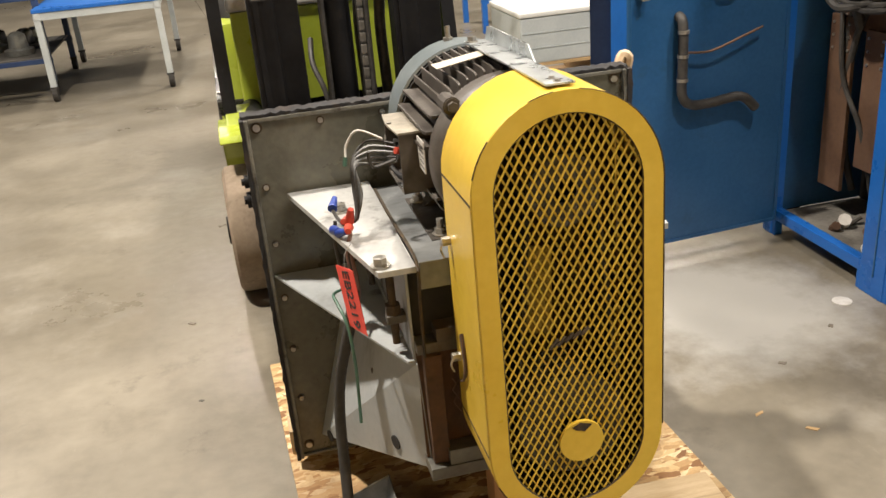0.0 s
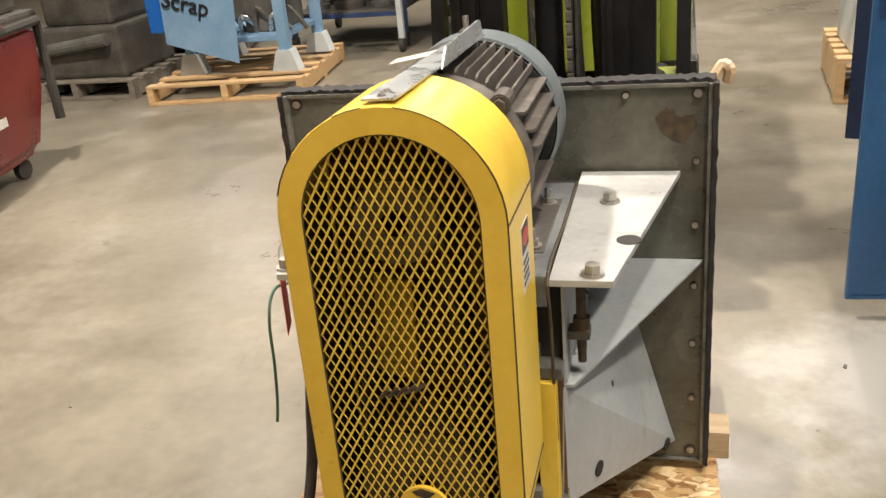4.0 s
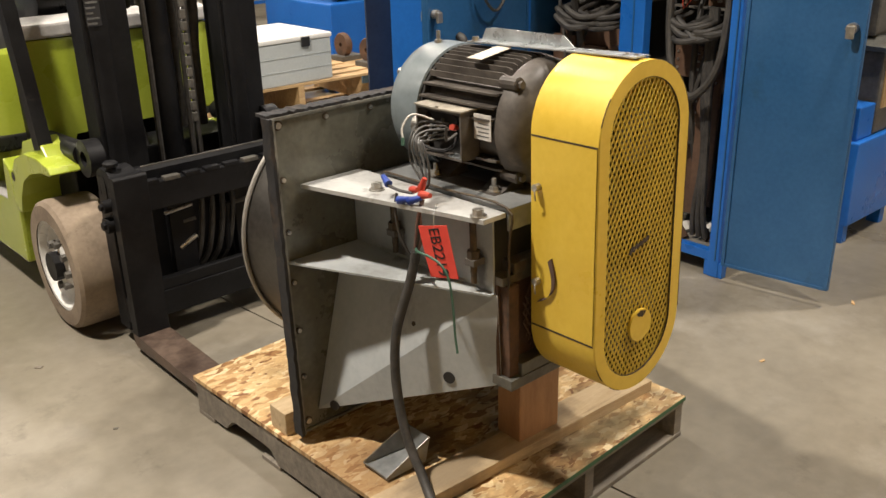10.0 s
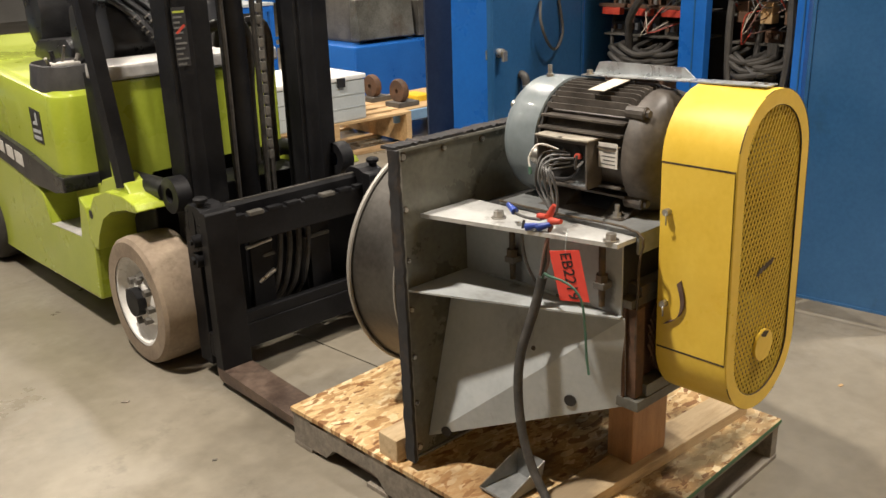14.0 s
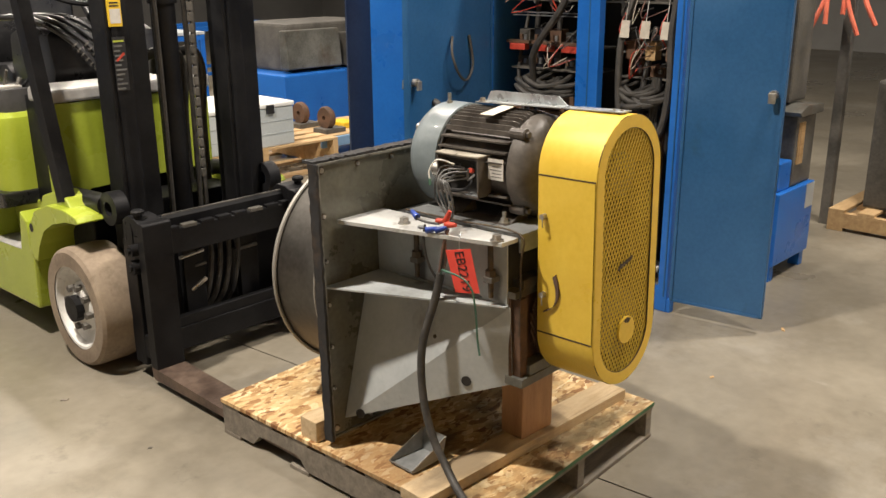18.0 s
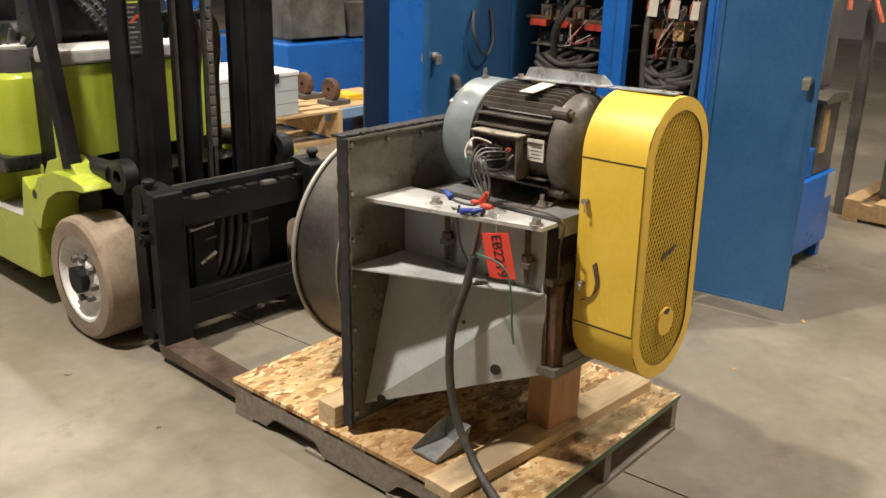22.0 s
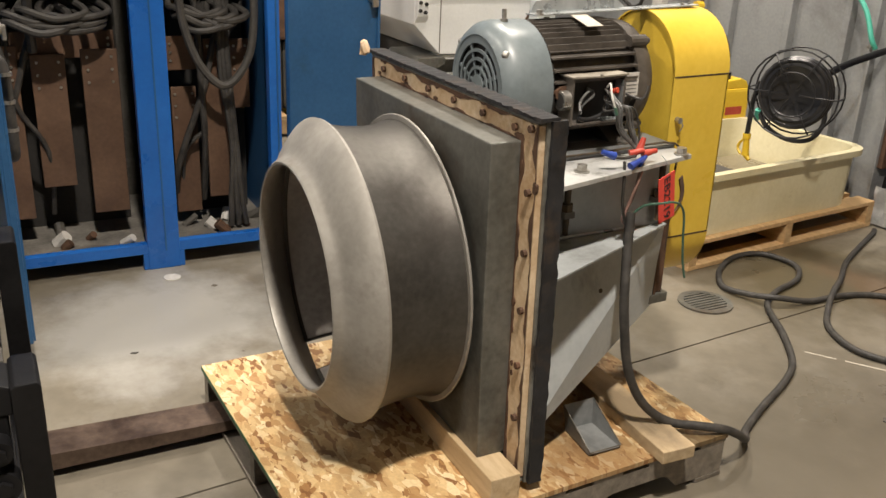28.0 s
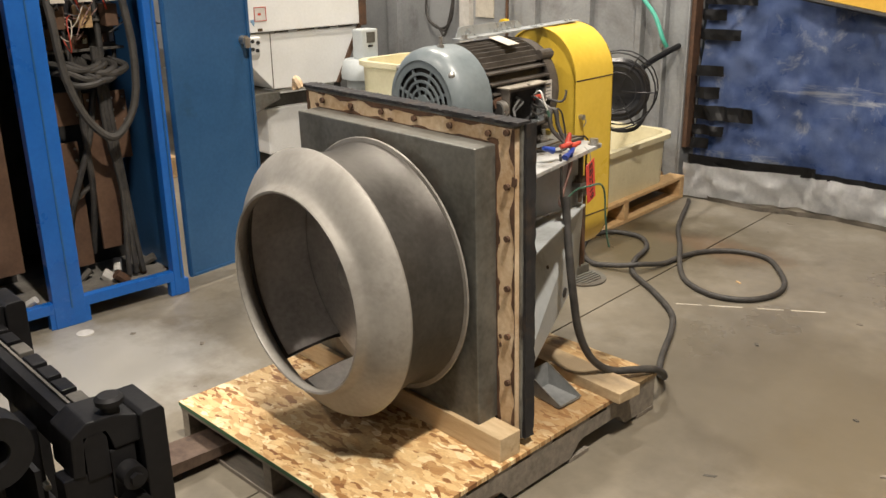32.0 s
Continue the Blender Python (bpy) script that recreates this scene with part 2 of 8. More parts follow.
stain_or_shade(CONCRETE, (0.55, -2.15, 0), (1.0, 0.9, 0.5), (0.082, 0.066, 0.036), 0.85, 3.2, 7.7)
stain_or_shade(CONCRETE, (0.25, -2.3, 0), (0.6, 0.25, 0.5), (0.17, 0.095, 0.055), 0.35, 5.0, 11.3)
stain_or_shade(CONCRETE, (-0.85, -1.05, 0), (1.3, 1.2, 0.5), (0.098, 0.084, 0.060), 0.75, 1.8, 15.1)
JOINT = surface("dirty_joint", (0.05, 0.045, 0.035), (0.09, 0.08, 0.06), 8, 0.9)
WALL = surface("hall_wall_paint", (0.27, 0.262, 0.245), (0.36, 0.35, 0.33), 0.8, 0.7, bump=0.1)
CEIL = surface("ceiling_deck", (0.11, 0.11, 0.105), (0.16, 0.158, 0.15), 1.0, 0.7)
GREY = surface("machine_grey_paint", (0.33, 0.355, 0.365), (0.43, 0.455, 0.46), 5, 0.40, bump=0.1,
               spots=(0.17, 0.16, 0.14), spot_scale=5, spot_edge=(0.62, 0.8), rough_vary=0.14)
PANELGREY = surface("oily_grey_panel", (0.074, 0.073, 0.057), (0.160, 0.158, 0.128), 4, 0.30, 0.25, bump=0.1,
                    spots=(0.05, 0.043, 0.033), spot_scale=3.2, spot_edge=(0.54, 0.78))
SHELF = surface("worn_shelf_steel", (0.37, 0.375, 0.37), (0.54, 0.545, 0.53), 6, 0.36, 0.15, bump=0.12,
                spots=(0.22, 0.19, 0.16), spot_scale=7, spot_edge=(0.6, 0.75))
HOUSE = surface("stained_housing_steel", (0.085, 0.084, 0.073), (0.205, 0.205, 0.185), 3.2, 0.40, 0.35, bump=0.12,
                spots=(0.07, 0.05, 0.035), spot_scale=2.6, spot_edge=(0.55, 0.75))
WHEELST = surface("bare_spun_steel", (0.27, 0.255, 0.228), (0.39, 0.372, 0.338), 4, 0.52, 0.4, bump=0.05,
                  spots=(0.19, 0.165, 0.14), spot_scale=5, spot_edge=(0.56, 0.8))
# same bare metal as the cone, darkened for the drum's shaded look
DRUMST = surface("shaded_drum_steel", (0.056, 0.052, 0.046), (0.112, 0.105, 0.094), 3.5, 0.47, 0.6, bump=0.06,
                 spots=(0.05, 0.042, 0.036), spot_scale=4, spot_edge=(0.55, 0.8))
# paler than the wheel's steel: reflected light inside the drum, put into the colour
INNERPALE = surface("pale_inner_steel", (0.26, 0.24, 0.22), (0.50, 0.47, 0.44), 2.6, 0.5, 0.0, bump=0.05)
SLABST = surface("oil_stained_slab_steel", (0.15, 0.16, 0.165), (0.27, 0.28, 0.28), 5, 0.38, 0.15, bump=0.1,
                 spots=(0.05, 0.046, 0.042), spot_scale=6, spot_edge=(0.54, 0.7))
LIDDUST = surface("dusty_tan_edge", (0.17, 0.15, 0.12), (0.34, 0.31, 0.25), 14, 0.7, bump=0.2)
RIMDK = surface("grimy_rim_steel", (0.10, 0.10, 0.088), (0.24, 0.235, 0.205), 7, 0.45, 0.2, bump=0.15,
                spots=(0.04, 0.034, 0.028), spot_scale=8, spot_edge=(0.52, 0.66))
SCREWDK = surface("dull_screw_steel", (0.14, 0.13, 0.112), (0.29, 0.275, 0.24), 40, 0.4, 0.7, bump=0.1)
WHEELDK = surface("dull_dark_steel", (0.11, 0.10, 0.088), (0.24, 0.225, 0.205), 3, 0.42, 0.4, bump=0.08)
RUST = surface("tan_rust_residue", (0.46, 0.30, 0.16), (0.74, 0.59, 0.40), 7, 0.8, bump=0.5,
               spots=(0.30, 0.15, 0.06), spot_scale=8, spot_edge=(0.52, 0.78))
RUSTDK = surface("dark_rust", (0.05, 0.028, 0.017), (0.13, 0.068, 0.038), 12, 0.8, bump=0.4)
GASKET = surface("black_rubber_gasket", (0.007, 0.007, 0.008), (0.020, 0.020, 0.022), 18, 0.75, bump=0.4)
YELLOW = surface("yellow_guard_enamel", (0.66, 0.445, 0.045), (0.77, 0.545, 0.075), 3, 0.38, bump=0.05,
                 spots=(0.46, 0.28, 0.035), spot_scale=4, spot_edge=(0.62, 0.80))
YELLOWMESH = surface("yellow_mesh_enamel", (0.60, 0.43, 0.05), (0.74, 0.55, 0.08), 12, 0.42, bump=0.1)
CHIP = surface("chipped_edge", (0.03, 0.022, 0.015), (0.09, 0.06, 0.03), 30, 0.7)
# near-black that stands for shade in holes, gaps and hollows; also black print
DARK = surface("shade_and_print_black", (0.012, 0.011, 0.01), (0.03, 0.028, 0.026), 10, 0.8)
MOTORDK = surface("dusty_motor_paint", (0.042, 0.036, 0.031), (0.115, 0.10, 0.085), 8, 0.55, bump=0.25,
                  spots=(0.20, 0.165, 0.13), spot_scale=6, spot_edge=(0.57, 0.75))
MOTORGR = surface("blue_grey_fan_cover_paint", (0.12, 0.145, 0.155), (0.185, 0.215, 0.225), 5, 0.32, bump=0.06, coat=0.2)
TRAYGREY = surface("dull_tray_sheet", (0.16, 0.168, 0.17), (0.27, 0.278, 0.275), 14, 0.45, 0.15, bump=0.1)
GALV = surface("galvanised_sheet", (0.42, 0.45, 0.46), (0.60, 0.63, 0.64), 18, 0.32, 0.7, bump=0.05)
STEEL = surface("zinc_bolt_steel", (0.30, 0.285, 0.26), (0.52, 0.50, 0.46), 30, 0.35, 0.8, bump=0.1)
speckle(HOUSE, (0.11, 0.062, 0.034), 0.6, 4.5, (0.54, 0.70), 5.2, (1, 1, 0.5))
speckle(HOUSE, (0.25, 0.25, 0.225), 0.4, 2.4, (0.55, 0.72), 8.2)
speckle(RUST, (0.13, 0.062, 0.028), 0.75, 6.0, (0.58, 0.74), 6.3)
speckle(RUST, (0.84, 0.74, 0.58), 0.5, 14.0, (0.55, 0.70), 2.1)
speckle(GASKET, (0.055, 0.035, 0.022), 0.6, 16.0, (0.52, 0.66), 2.7)
speckle(YELLOW, (0.10, 0.065, 0.02), 0.75, 26.0, (0.70, 0.75), 4.4)
speckle(YELLOW, (0.80, 0.60, 0.09), 0.4, 2.2, (0.52, 0.7), 8.8)
speckle(GREY, (0.13, 0.125, 0.115), 0.55, 6.0, (0.58, 0.74), 1.9, (1, 1, 0.45))
speckle(SHELF, (0.10, 0.092, 0.08), 0.8, 11.0, (0.58, 0.72), 3.3)
LABEL = surface("aged_white_label", (0.50, 0.48, 0.44), (0.66, 0.64, 0.60), 20, 0.6)
BEIGETAG = surface("beige_card_tag", (0.44, 0.40, 0.33), (0.56, 0.52, 0.44), 20, 0.7)
for sx in (-1, 1):
    for sy in (-0.505, -0.205):
        stain_or_shade(GREY, (sx * 0.22, sy, 0.76), (0.05, 0.035, 0.10), (0.05, 0.043, 0.036), 0.85, 18.0, 3.3 + sx + sy)
OSB = flakeboard("pressed_flake_board")
stain_or_shade(OSB, (0.20, -0.58, 0.141), (0.34, 0.07, 0.3), (0.10, 0.075, 0.030), 0.75, 9.0, 5.5)
stain_or_shade(OSB, (-0.28, -0.22, 0.141), (0.24, 0.16, 0.3), (0.12, 0.07, 0.032), 0.6, 7.0, 8.1)
stain_or_shade(OSB, (-0.45, -0.18, 0.141), (0.22, 0.36, 0.3), (0.20, 0.105, 0.042), 0.62, 5.0, 7.7)
# the wheel's shadow on the board, deepened in the colour
stain_or_shade(OSB, (0.02, 0.38, 0.141), (0.42, 0.20, 0.3), (0.085, 0.055, 0.026), 0.6, 6.0, 2.9)
PINE = surface("sawn_pine", (0.44, 0.315, 0.175), (0.60, 0.47, 0.295), 5, 0.62, bump=0.2, stretch=(1, 9, 9),
               spots=(0.19, 0.14, 0.08), spot_scale=1.8, spot_edge=(0.56, 0.72), per_object=0.1)
stain_or_shade(PINE, (-0.34, -0.43, 0.18), (0.30, 0.13, 0.2), (0.15, 0.115, 0.075), 0.7, 6.0, 4.1)
stain_or_shade(PINE, (0.10, -0.43, 0.18), (0.16, 0.10, 0.2), (0.13, 0.10, 0.07), 0.6, 9.0, 1.3)
POSTWOOD = surface("reddish_post_wood", (0.33, 0.165, 0.075), (0.47, 0.275, 0.14), 4, 0.55, bump=0.15, stretch=(8, 8, 1))
OLDWOOD = surface("weathered_pallet_wood", (0.13, 0.113, 0.092), (0.26, 0.228, 0.185), 5, 0.75, bump=0.3, stretch=(1, 8, 8), per_object=0.15)
CRATEWOOD = surface("fresh_crate_wood", (0.42, 0.26, 0.12), (0.60, 0.42, 0.22), 5, 0.65, bump=0.2, stretch=(1, 7, 7), per_object=0.15)
GREENBAND = surface("green_edge_paint", (0.03, 0.10, 0.045), (0.07, 0.17, 0.08), 10, 0.6)
LIME = surface("lime_truck_enamel", (0.315, 0.385, 0.035), (0.39, 0.455, 0.055), 2.0, 0.30, bump=0.03,
               spots=(0.20, 0.27, 0.03), spot_scale=3, spot_edge=(0.66, 0.85), coat=0.3)
BLACKST = surface("greasy_black_steel", (0.004, 0.004, 0.005), (0.012, 0.012, 0.013), 5, 0.5, bump=0.18, rough_vary=0.18,
                  spots=(0.032, 0.029, 0.026), spot_scale=6, spot_edge=(0.62, 0.8), spec=0.2)
BLACKPL = surface("black_vinyl", (0.012, 0.012, 0.013), (0.026, 0.026, 0.028), 7, 0.34, bump=0.15)
TYRE = surface("dusty_tan_tyre", (0.185, 0.14, 0.10), (0.30, 0.24, 0.175), 6, 0.85, bump=0.25,
               spots=(0.11, 0.08, 0.055), spot_scale=5, spot_edge=(0.58, 0.75))
TYREBK = surface("black_tyre", (0.02, 0.018, 0.016), (0.05, 0.045, 0.04), 6, 0.85, bump=0.2)
RIM = surface("chalky_white_rim", (0.55, 0.54, 0.51), (0.74, 0.73, 0.70), 9, 0.5, bump=0.12,
              spots=(0.16, 0.13, 0.10), spot_scale=9, spot_edge=(0.58, 0.74))
FORK = surface("scuffed_brown_fork_steel", (0.075, 0.05, 0.04), (0.175, 0.125, 0.095), 9, 0.45, 0.5, bump=0.2,
               spots=(0.035, 0.03, 0.028), spot_scale=6, spot_edge=(0.55, 0.75))
COWLTOP = surface("scuffed_silver_tread", (0.36, 0.35, 0.34), (0.54, 0.53, 0.51), 12, 0.5, 0.3, bump=0.3)
CABBLUE = surface("bright_cabinet_blue", (0.010, 0.105, 0.42), (0.018, 0.145, 0.52), 2.5, 0.34, bump=0.05,
                  spots=(0.02, 0.07, 0.22), spot_scale=4, spot_edge=(0.66, 0.85))
DOORBLUE = surface("faded_door_blue", (0.018, 0.082, 0.205), (0.036, 0.125, 0.285), 1.6, 0.40, bump=0.06,
                   spots=(0.02, 0.06, 0.10), spot_scale=2.2, spot_edge=(0.58, 0.8))
CABLEM = surface("dusty_black_cable", (0.022, 0.021, 0.02), (0.065, 0.06, 0.054), 25, 0.6, bump=0.2)
CABLEGY = surface("dusty_grey_loom", (0.03, 0.028, 0.025), (0.07, 0.065, 0.058), 20, 0.7, bump=0.3)
COPPER = surface("brown_board", (0.08, 0.043, 0.026), (0.145, 0.083, 0.05), 5, 0.6, bump=0.15,
                 spots=(0.07, 0.045, 0.03), spot_scale=4, spot_edge=(0.6, 0.75))
TERMRED = surface("red_terminal", (0.36, 0.035, 0.02), (0.52, 0.07, 0.04), 20, 0.5)
TAGRED = surface("fluorescent_red_tag", (0.75, 0.062, 0.045), (0.86, 0.09, 0.065), 9, 0.6, bump=0.05)
INK = surface("black_marker_ink", (0.01, 0.01, 0.012), (0.02, 0.02, 0.022), 20, 0.5)
WIREBLUE = surface("blue_connector", (0.012, 0.035, 0.22), (0.03, 0.07, 0.35), 20, 0.4)
WIREGREEN = surface("green_wire", (0.03, 0.075, 0.05), (0.06, 0.14, 0.10), 20, 0.45)
WIREGREY = surface("grey_wire", (0.07, 0.07, 0.07), (0.16, 0.16, 0.155), 20, 0.45)
WIREPINK = surface("brown_wire", (0.16, 0.09, 0.075), (0.28, 0.17, 0.14), 20, 0.5)
WHITEPT = surface("machine_white_paint", (0.72, 0.72, 0.70), (0.83, 0.83, 0.81), 1.8, 0.38, bump=0.05,
                  spots=(0.42, 0.40, 0.36), spot_scale=4, spot_edge=(0.66, 0.85))
CHESTGREY = surface("pale_grey_enamel", (0.40, 0.44, 0.45), (0.52, 0.55, 0.555), 2.5, 0.4, bump=0.04)
CREAM = surface("cream_plastic", (0.63, 0.565, 0.35), (0.76, 0.70, 0.48), 3, 0.48, bump=0.05,
                spots=(0.42, 0.34, 0.17), spot_scale=4, spot_edge=(0.62, 0.8))
WATER = surface("murky_tub_floor", (0.17, 0.14, 0.09), (0.27, 0.23, 0.15), 5, 0.3)
METALWALL = surface("grey_sheet_wall", (0.25, 0.26, 0.265), (0.36, 0.37, 0.375), 1.5, 0.48, 0.2, bump=0.08,
                    spots=(0.17, 0.165, 0.16), spot_scale=1.6, spot_edge=(0.56, 0.75))
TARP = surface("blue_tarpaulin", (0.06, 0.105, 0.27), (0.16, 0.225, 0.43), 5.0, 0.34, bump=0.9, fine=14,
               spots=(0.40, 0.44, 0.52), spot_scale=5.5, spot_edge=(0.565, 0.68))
TARPWHITE = surface("silver_white_tarp_hem", (0.55, 0.56, 0.57), (0.80, 0.80, 0.79), 5, 0.4, bump=0.6)
# pale level streaks paint the highlights on the tarpaulin's creases
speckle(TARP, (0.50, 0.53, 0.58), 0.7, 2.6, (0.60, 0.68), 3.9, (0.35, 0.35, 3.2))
TAPE = surface("black_tape", (0.008, 0.008, 0.009), (0.022, 0.022, 0.024), 9, 0.4, bump=0.3)
MAROON = surface("maroon_plastic", (0.13, 0.012, 0.012), (0.20, 0.025, 0.022), 4, 0.34, bump=0.05)
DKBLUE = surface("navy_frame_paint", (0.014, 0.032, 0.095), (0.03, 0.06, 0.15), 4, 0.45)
PALEBLUE = surface("pale_blue_sheet", (0.13, 0.25, 0.40), (0.21, 0.34, 0.49), 3, 0.5, bump=0.06)
REDHOSE = surface("salmon_hose", (0.60, 0.12, 0.07), (0.76, 0.20, 0.12), 9, 0.5)
YELLOWPT = surface("safety_yellow", (0.72, 0.46, 0.02), (0.80, 0.55, 0.04), 5, 0.45)
ORANGE = surface("amber_sheet", (0.62, 0.34, 0.035), (0.76, 0.47, 0.07), 3, 0.5)
TEAL = surface("teal_hose", (0.05, 0.33, 0.24), (0.09, 0.45, 0.34), 9, 0.4)
GREYBOOT = surface("dark_grey_moulded_plastic", (0.035, 0.034, 0.035), (0.062, 0.06, 0.06), 9, 0.5, bump=0.12)
TRAYDUST = surface("dusty_cabinet_floor", (0.10, 0.092, 0.08), (0.22, 0.205, 0.18), 9, 0.85, bump=0.4)
LININGDK = surface("dark_guard_lining", (0.030, 0.022, 0.010), (0.120, 0.084, 0.022), 7, 0.8, bump=0.3,
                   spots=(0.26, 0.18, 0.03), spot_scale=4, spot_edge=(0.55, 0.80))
DULLYEL = surface("dull_yellow_plate", (0.20, 0.135, 0.022), (0.36, 0.25, 0.04), 6, 0.6, bump=0.1,
                  spots=(0.08, 0.055, 0.02), spot_scale=7, spot_edge=(0.55, 0.75))
SCRAP = surface("brown_rubber_edging", (0.075, 0.045, 0.036), (0.14, 0.09, 0.07), 20, 0.6, bump=0.2)
GRIME = surface("grimy_machine", (0.045, 0.042, 0.036), (0.125, 0.115, 0.10), 5, 0.6, bump=0.3)


# ---- builders ----
def part(name, bm, material, parent=None, label="", smooth=False, kind=""):
    me = bpy.data.meshes.new(name)
    bmesh.ops.recalc_face_normals(bm, faces=bm.faces)
    bm.to_mesh(me)
    bm.free()
    me.materials.append(material)
    if smooth:
        for p in me.polygons:
            p.use_smooth = True
        me.set_sharp_from_angle(angle=radians(38))
    ob = new(name, me)
    if parent is not None:
        ob.parent = parent
        ob.matrix_parent_inverse = Matrix.Translation(-base_of(parent))
    tagged(ob, label, kind=kind)
    return ob


BASES = {}


def base_of(ob):
    return BASES.get(ob.name, Vector((0, 0, 0)))


def thing(name, label, category, at=(0, 0, 0), group="", kind=""):
    ob = new(name)
    ob.empty_display_size = 0.1
    ob.location = at
    BASES[ob.name] = Vector(at)
    return tagged(ob, label, category, group, kind)


def B():
    return bmesh.new()


def box(bm, x0, x1, y0, y1, z0, z1, bev=0.0, m=None):
    r = bmesh.ops.create_cube(bm, size=1.0)
    mat = Matrix.Translation(((x0 + x1) / 2, (y0 + y1) / 2, (z0 + z1) / 2)) @ Matrix.Diagonal((abs(x1 - x0), abs(y1 - y0), abs(z1 - z0), 1))
    bmesh.ops.transform(bm, matrix=(m @ mat) if m else mat, verts=r["verts"])
    if bev:
        es = {e for v in r["verts"] for e in v.link_edges}
        bmesh.ops.bevel(bm, geom=list(es), offset=bev, segments=2, affect="EDGES", profile=0.6)
    return bm


def rod(bm, p0, p1, r, seg=12, r2=None, caps=True):
    p0, p1 = Vector(p0), Vector(p1)
    d = p1 - p0
    res = bmesh.ops.create_cone(bm, cap_ends=caps, segments=seg, radius1=r, radius2=r if r2 is None else r2, depth=d.length)
    mat = Matrix.Translation((p0 + p1) / 2) @ d.to_track_quat("Z", "Y").to_matrix().to_4x4()
    bmesh.ops.transform(bm, matrix=mat, verts=res["verts"])
    return bm


def loft(bm, rings, closed=True, caps=True):
    vs = [[bm.verts.new(p) for p in ring] for ring in rings]
    n = len(vs[0])
    for a, b in zip(vs, vs[1:]):
        for i in range(n if closed else n - 1):
            j = (i + 1) % n
            bm.faces.new((a[i], a[j], b[j], b[i]))
    if caps and closed:
        bm.faces.new(vs[0])
        bm.faces.new(vs[-1])
    return bm


def prism(bm, pts, axis, a, b, bev=0.0):
    """A flat outline, drawn in the two other axes in their order, made thick along axis from a to b."""
    def put(p, v):
        q = list(p)
        q.insert("xyz".index(axis), v)
        return q
    before = set(bm.verts)
    loft(bm, [[put(p, a) for p in pts], [put(p, b) for p in pts]])
    if bev:
        mine = [v for v in bm.verts if v not in before]
        es = {e for v in mine for e in v.link_edges}
        bmesh.ops.bevel(bm, geom=list(es), offset=bev, segments=2, affect="EDGES", profile=0.6)
    return bm


def sheet(bm, corners, thick):
    """A flat or slightly twisted plate through the corners, thick along its normal."""
    c = [Vector(p) for p in corners]
    nrm = Vector((0, 0, 0))
    for i in range(len(c)):
        nrm += (c[i] - c[0]).cross(c[(i + 1) % len(c)] - c[0])
    nrm.normalize()
    loft(bm, [[p - nrm * thick / 2 for p in c], [p + nrm * thick / 2 for p in c]])
    return bm


def lathe(bm, prof, centre, axis="y", seg=64, start=0.0, stop=360.0):
    """Turns (radius, distance along the axis) about the axis through centre."""
    cx, cy, cz = centre
    full = abs(stop - start) >= 360
    count = seg if full else seg + 1
    rings = []
    for i in range(count):
        a = radians(start + (stop - start) * i / seg)
        ca, sa = math.cos(a), math.sin(a)
        ring = []
        for r, h in prof:
            ring.append({"y": (cx + r * ca, cy + h, cz + r * sa), "z": (cx + r * ca, cy + r * sa, cz + h), "x": (cx + h, cy + r * ca, cz + r * sa)}[axis])
        rings.append(ring)
    if full:
        rings.append(rings[0])
    vs = [[bm.verts.new(p) for p in ring] for ring in (rings[:-1] if full else rings)]
    m = len(vs)
    for i in range(m if full else m - 1):
        a, b = vs[i], vs[(i + 1) % m]
        for k in range(len(prof) - 1):
            bm.faces.new((a[k], a[k + 1], b[k + 1], b[k]))
    bmesh.ops.remove_doubles(bm, verts=bm.verts, dist=1e-5)
    return bm


def smooth_path(pts, steps=6):
    p = [Vector(q) for q in pts]
    out = []
    for i in range(len(p) - 1):
        a, b, c, d = p[max(0, i - 1)], p[i], p[i + 1], p[min(len(p) - 1, i + 2)]
        for k in range(steps):
            t = k / steps
            out.append(0.5 * ((2 * b) + (c - a) * t + (2 * a - 5 * b + 4 * c - d) * t * t + (3 * b - a - 3 * c + d) * t ** 3))
    out.append(p[-1])
    return out


def tube(bm, pts, r, seg=8, steps=6):
    path = smooth_path(pts, steps) if steps > 1 else [Vector(q) for q in pts]
    rings = []
    side = None
    for i, q in enumerate(path):
        d = (path[min(i + 1, len(path) - 1)] - path[max(i - 1, 0)]).normalized()
        if side is None:
            side = d.orthogonal().normalized()
        side = (side - d * side.dot(d)).normalized()
        up = d.cross(side)
        rings.append([q + r * (math.cos(2 * math.pi * k / seg) * side + math.sin(2 * math.pi * k / seg) * up) for k in range(seg)])
    return loft(bm, rings)


def stadium(half, z0, z1, cx, n=20):
    """Outline of a long hole with round ends in x and z, half its width, from the lower to the upper end."""
    pts = []
    for i in range(n + 1):
        a = math.pi * i / n
        pts.append((cx + half * math.cos(a), z1 - half + half * math.sin(a)))
    for i in range(n + 1):
        a = math.pi + math.pi * i / n
        pts.append((cx + half * math.cos(a), z0 + half + half * math.sin(a)))
    return pts


def hexbolt(bm, x, y, z, r, h, axis="z"):
    q = {"z": (0, 0, h), "y": (0, -h, 0), "x": (-h, 0, 0)}[axis]
    w = {"z": (0, 0, h * 0.22), "y": (0, -h * 0.22, 0), "x": (-h * 0.22, 0, 0)}[axis]
    rod(bm, (x, y, z), (x + w[0], y + w[1], z + w[2]), r * 1.45, 14)
    rod(bm, (x + w[0], y + w[1], z + w[2]), (x + q[0], y + q[1], z + q[2]), r, 6)
    return bm


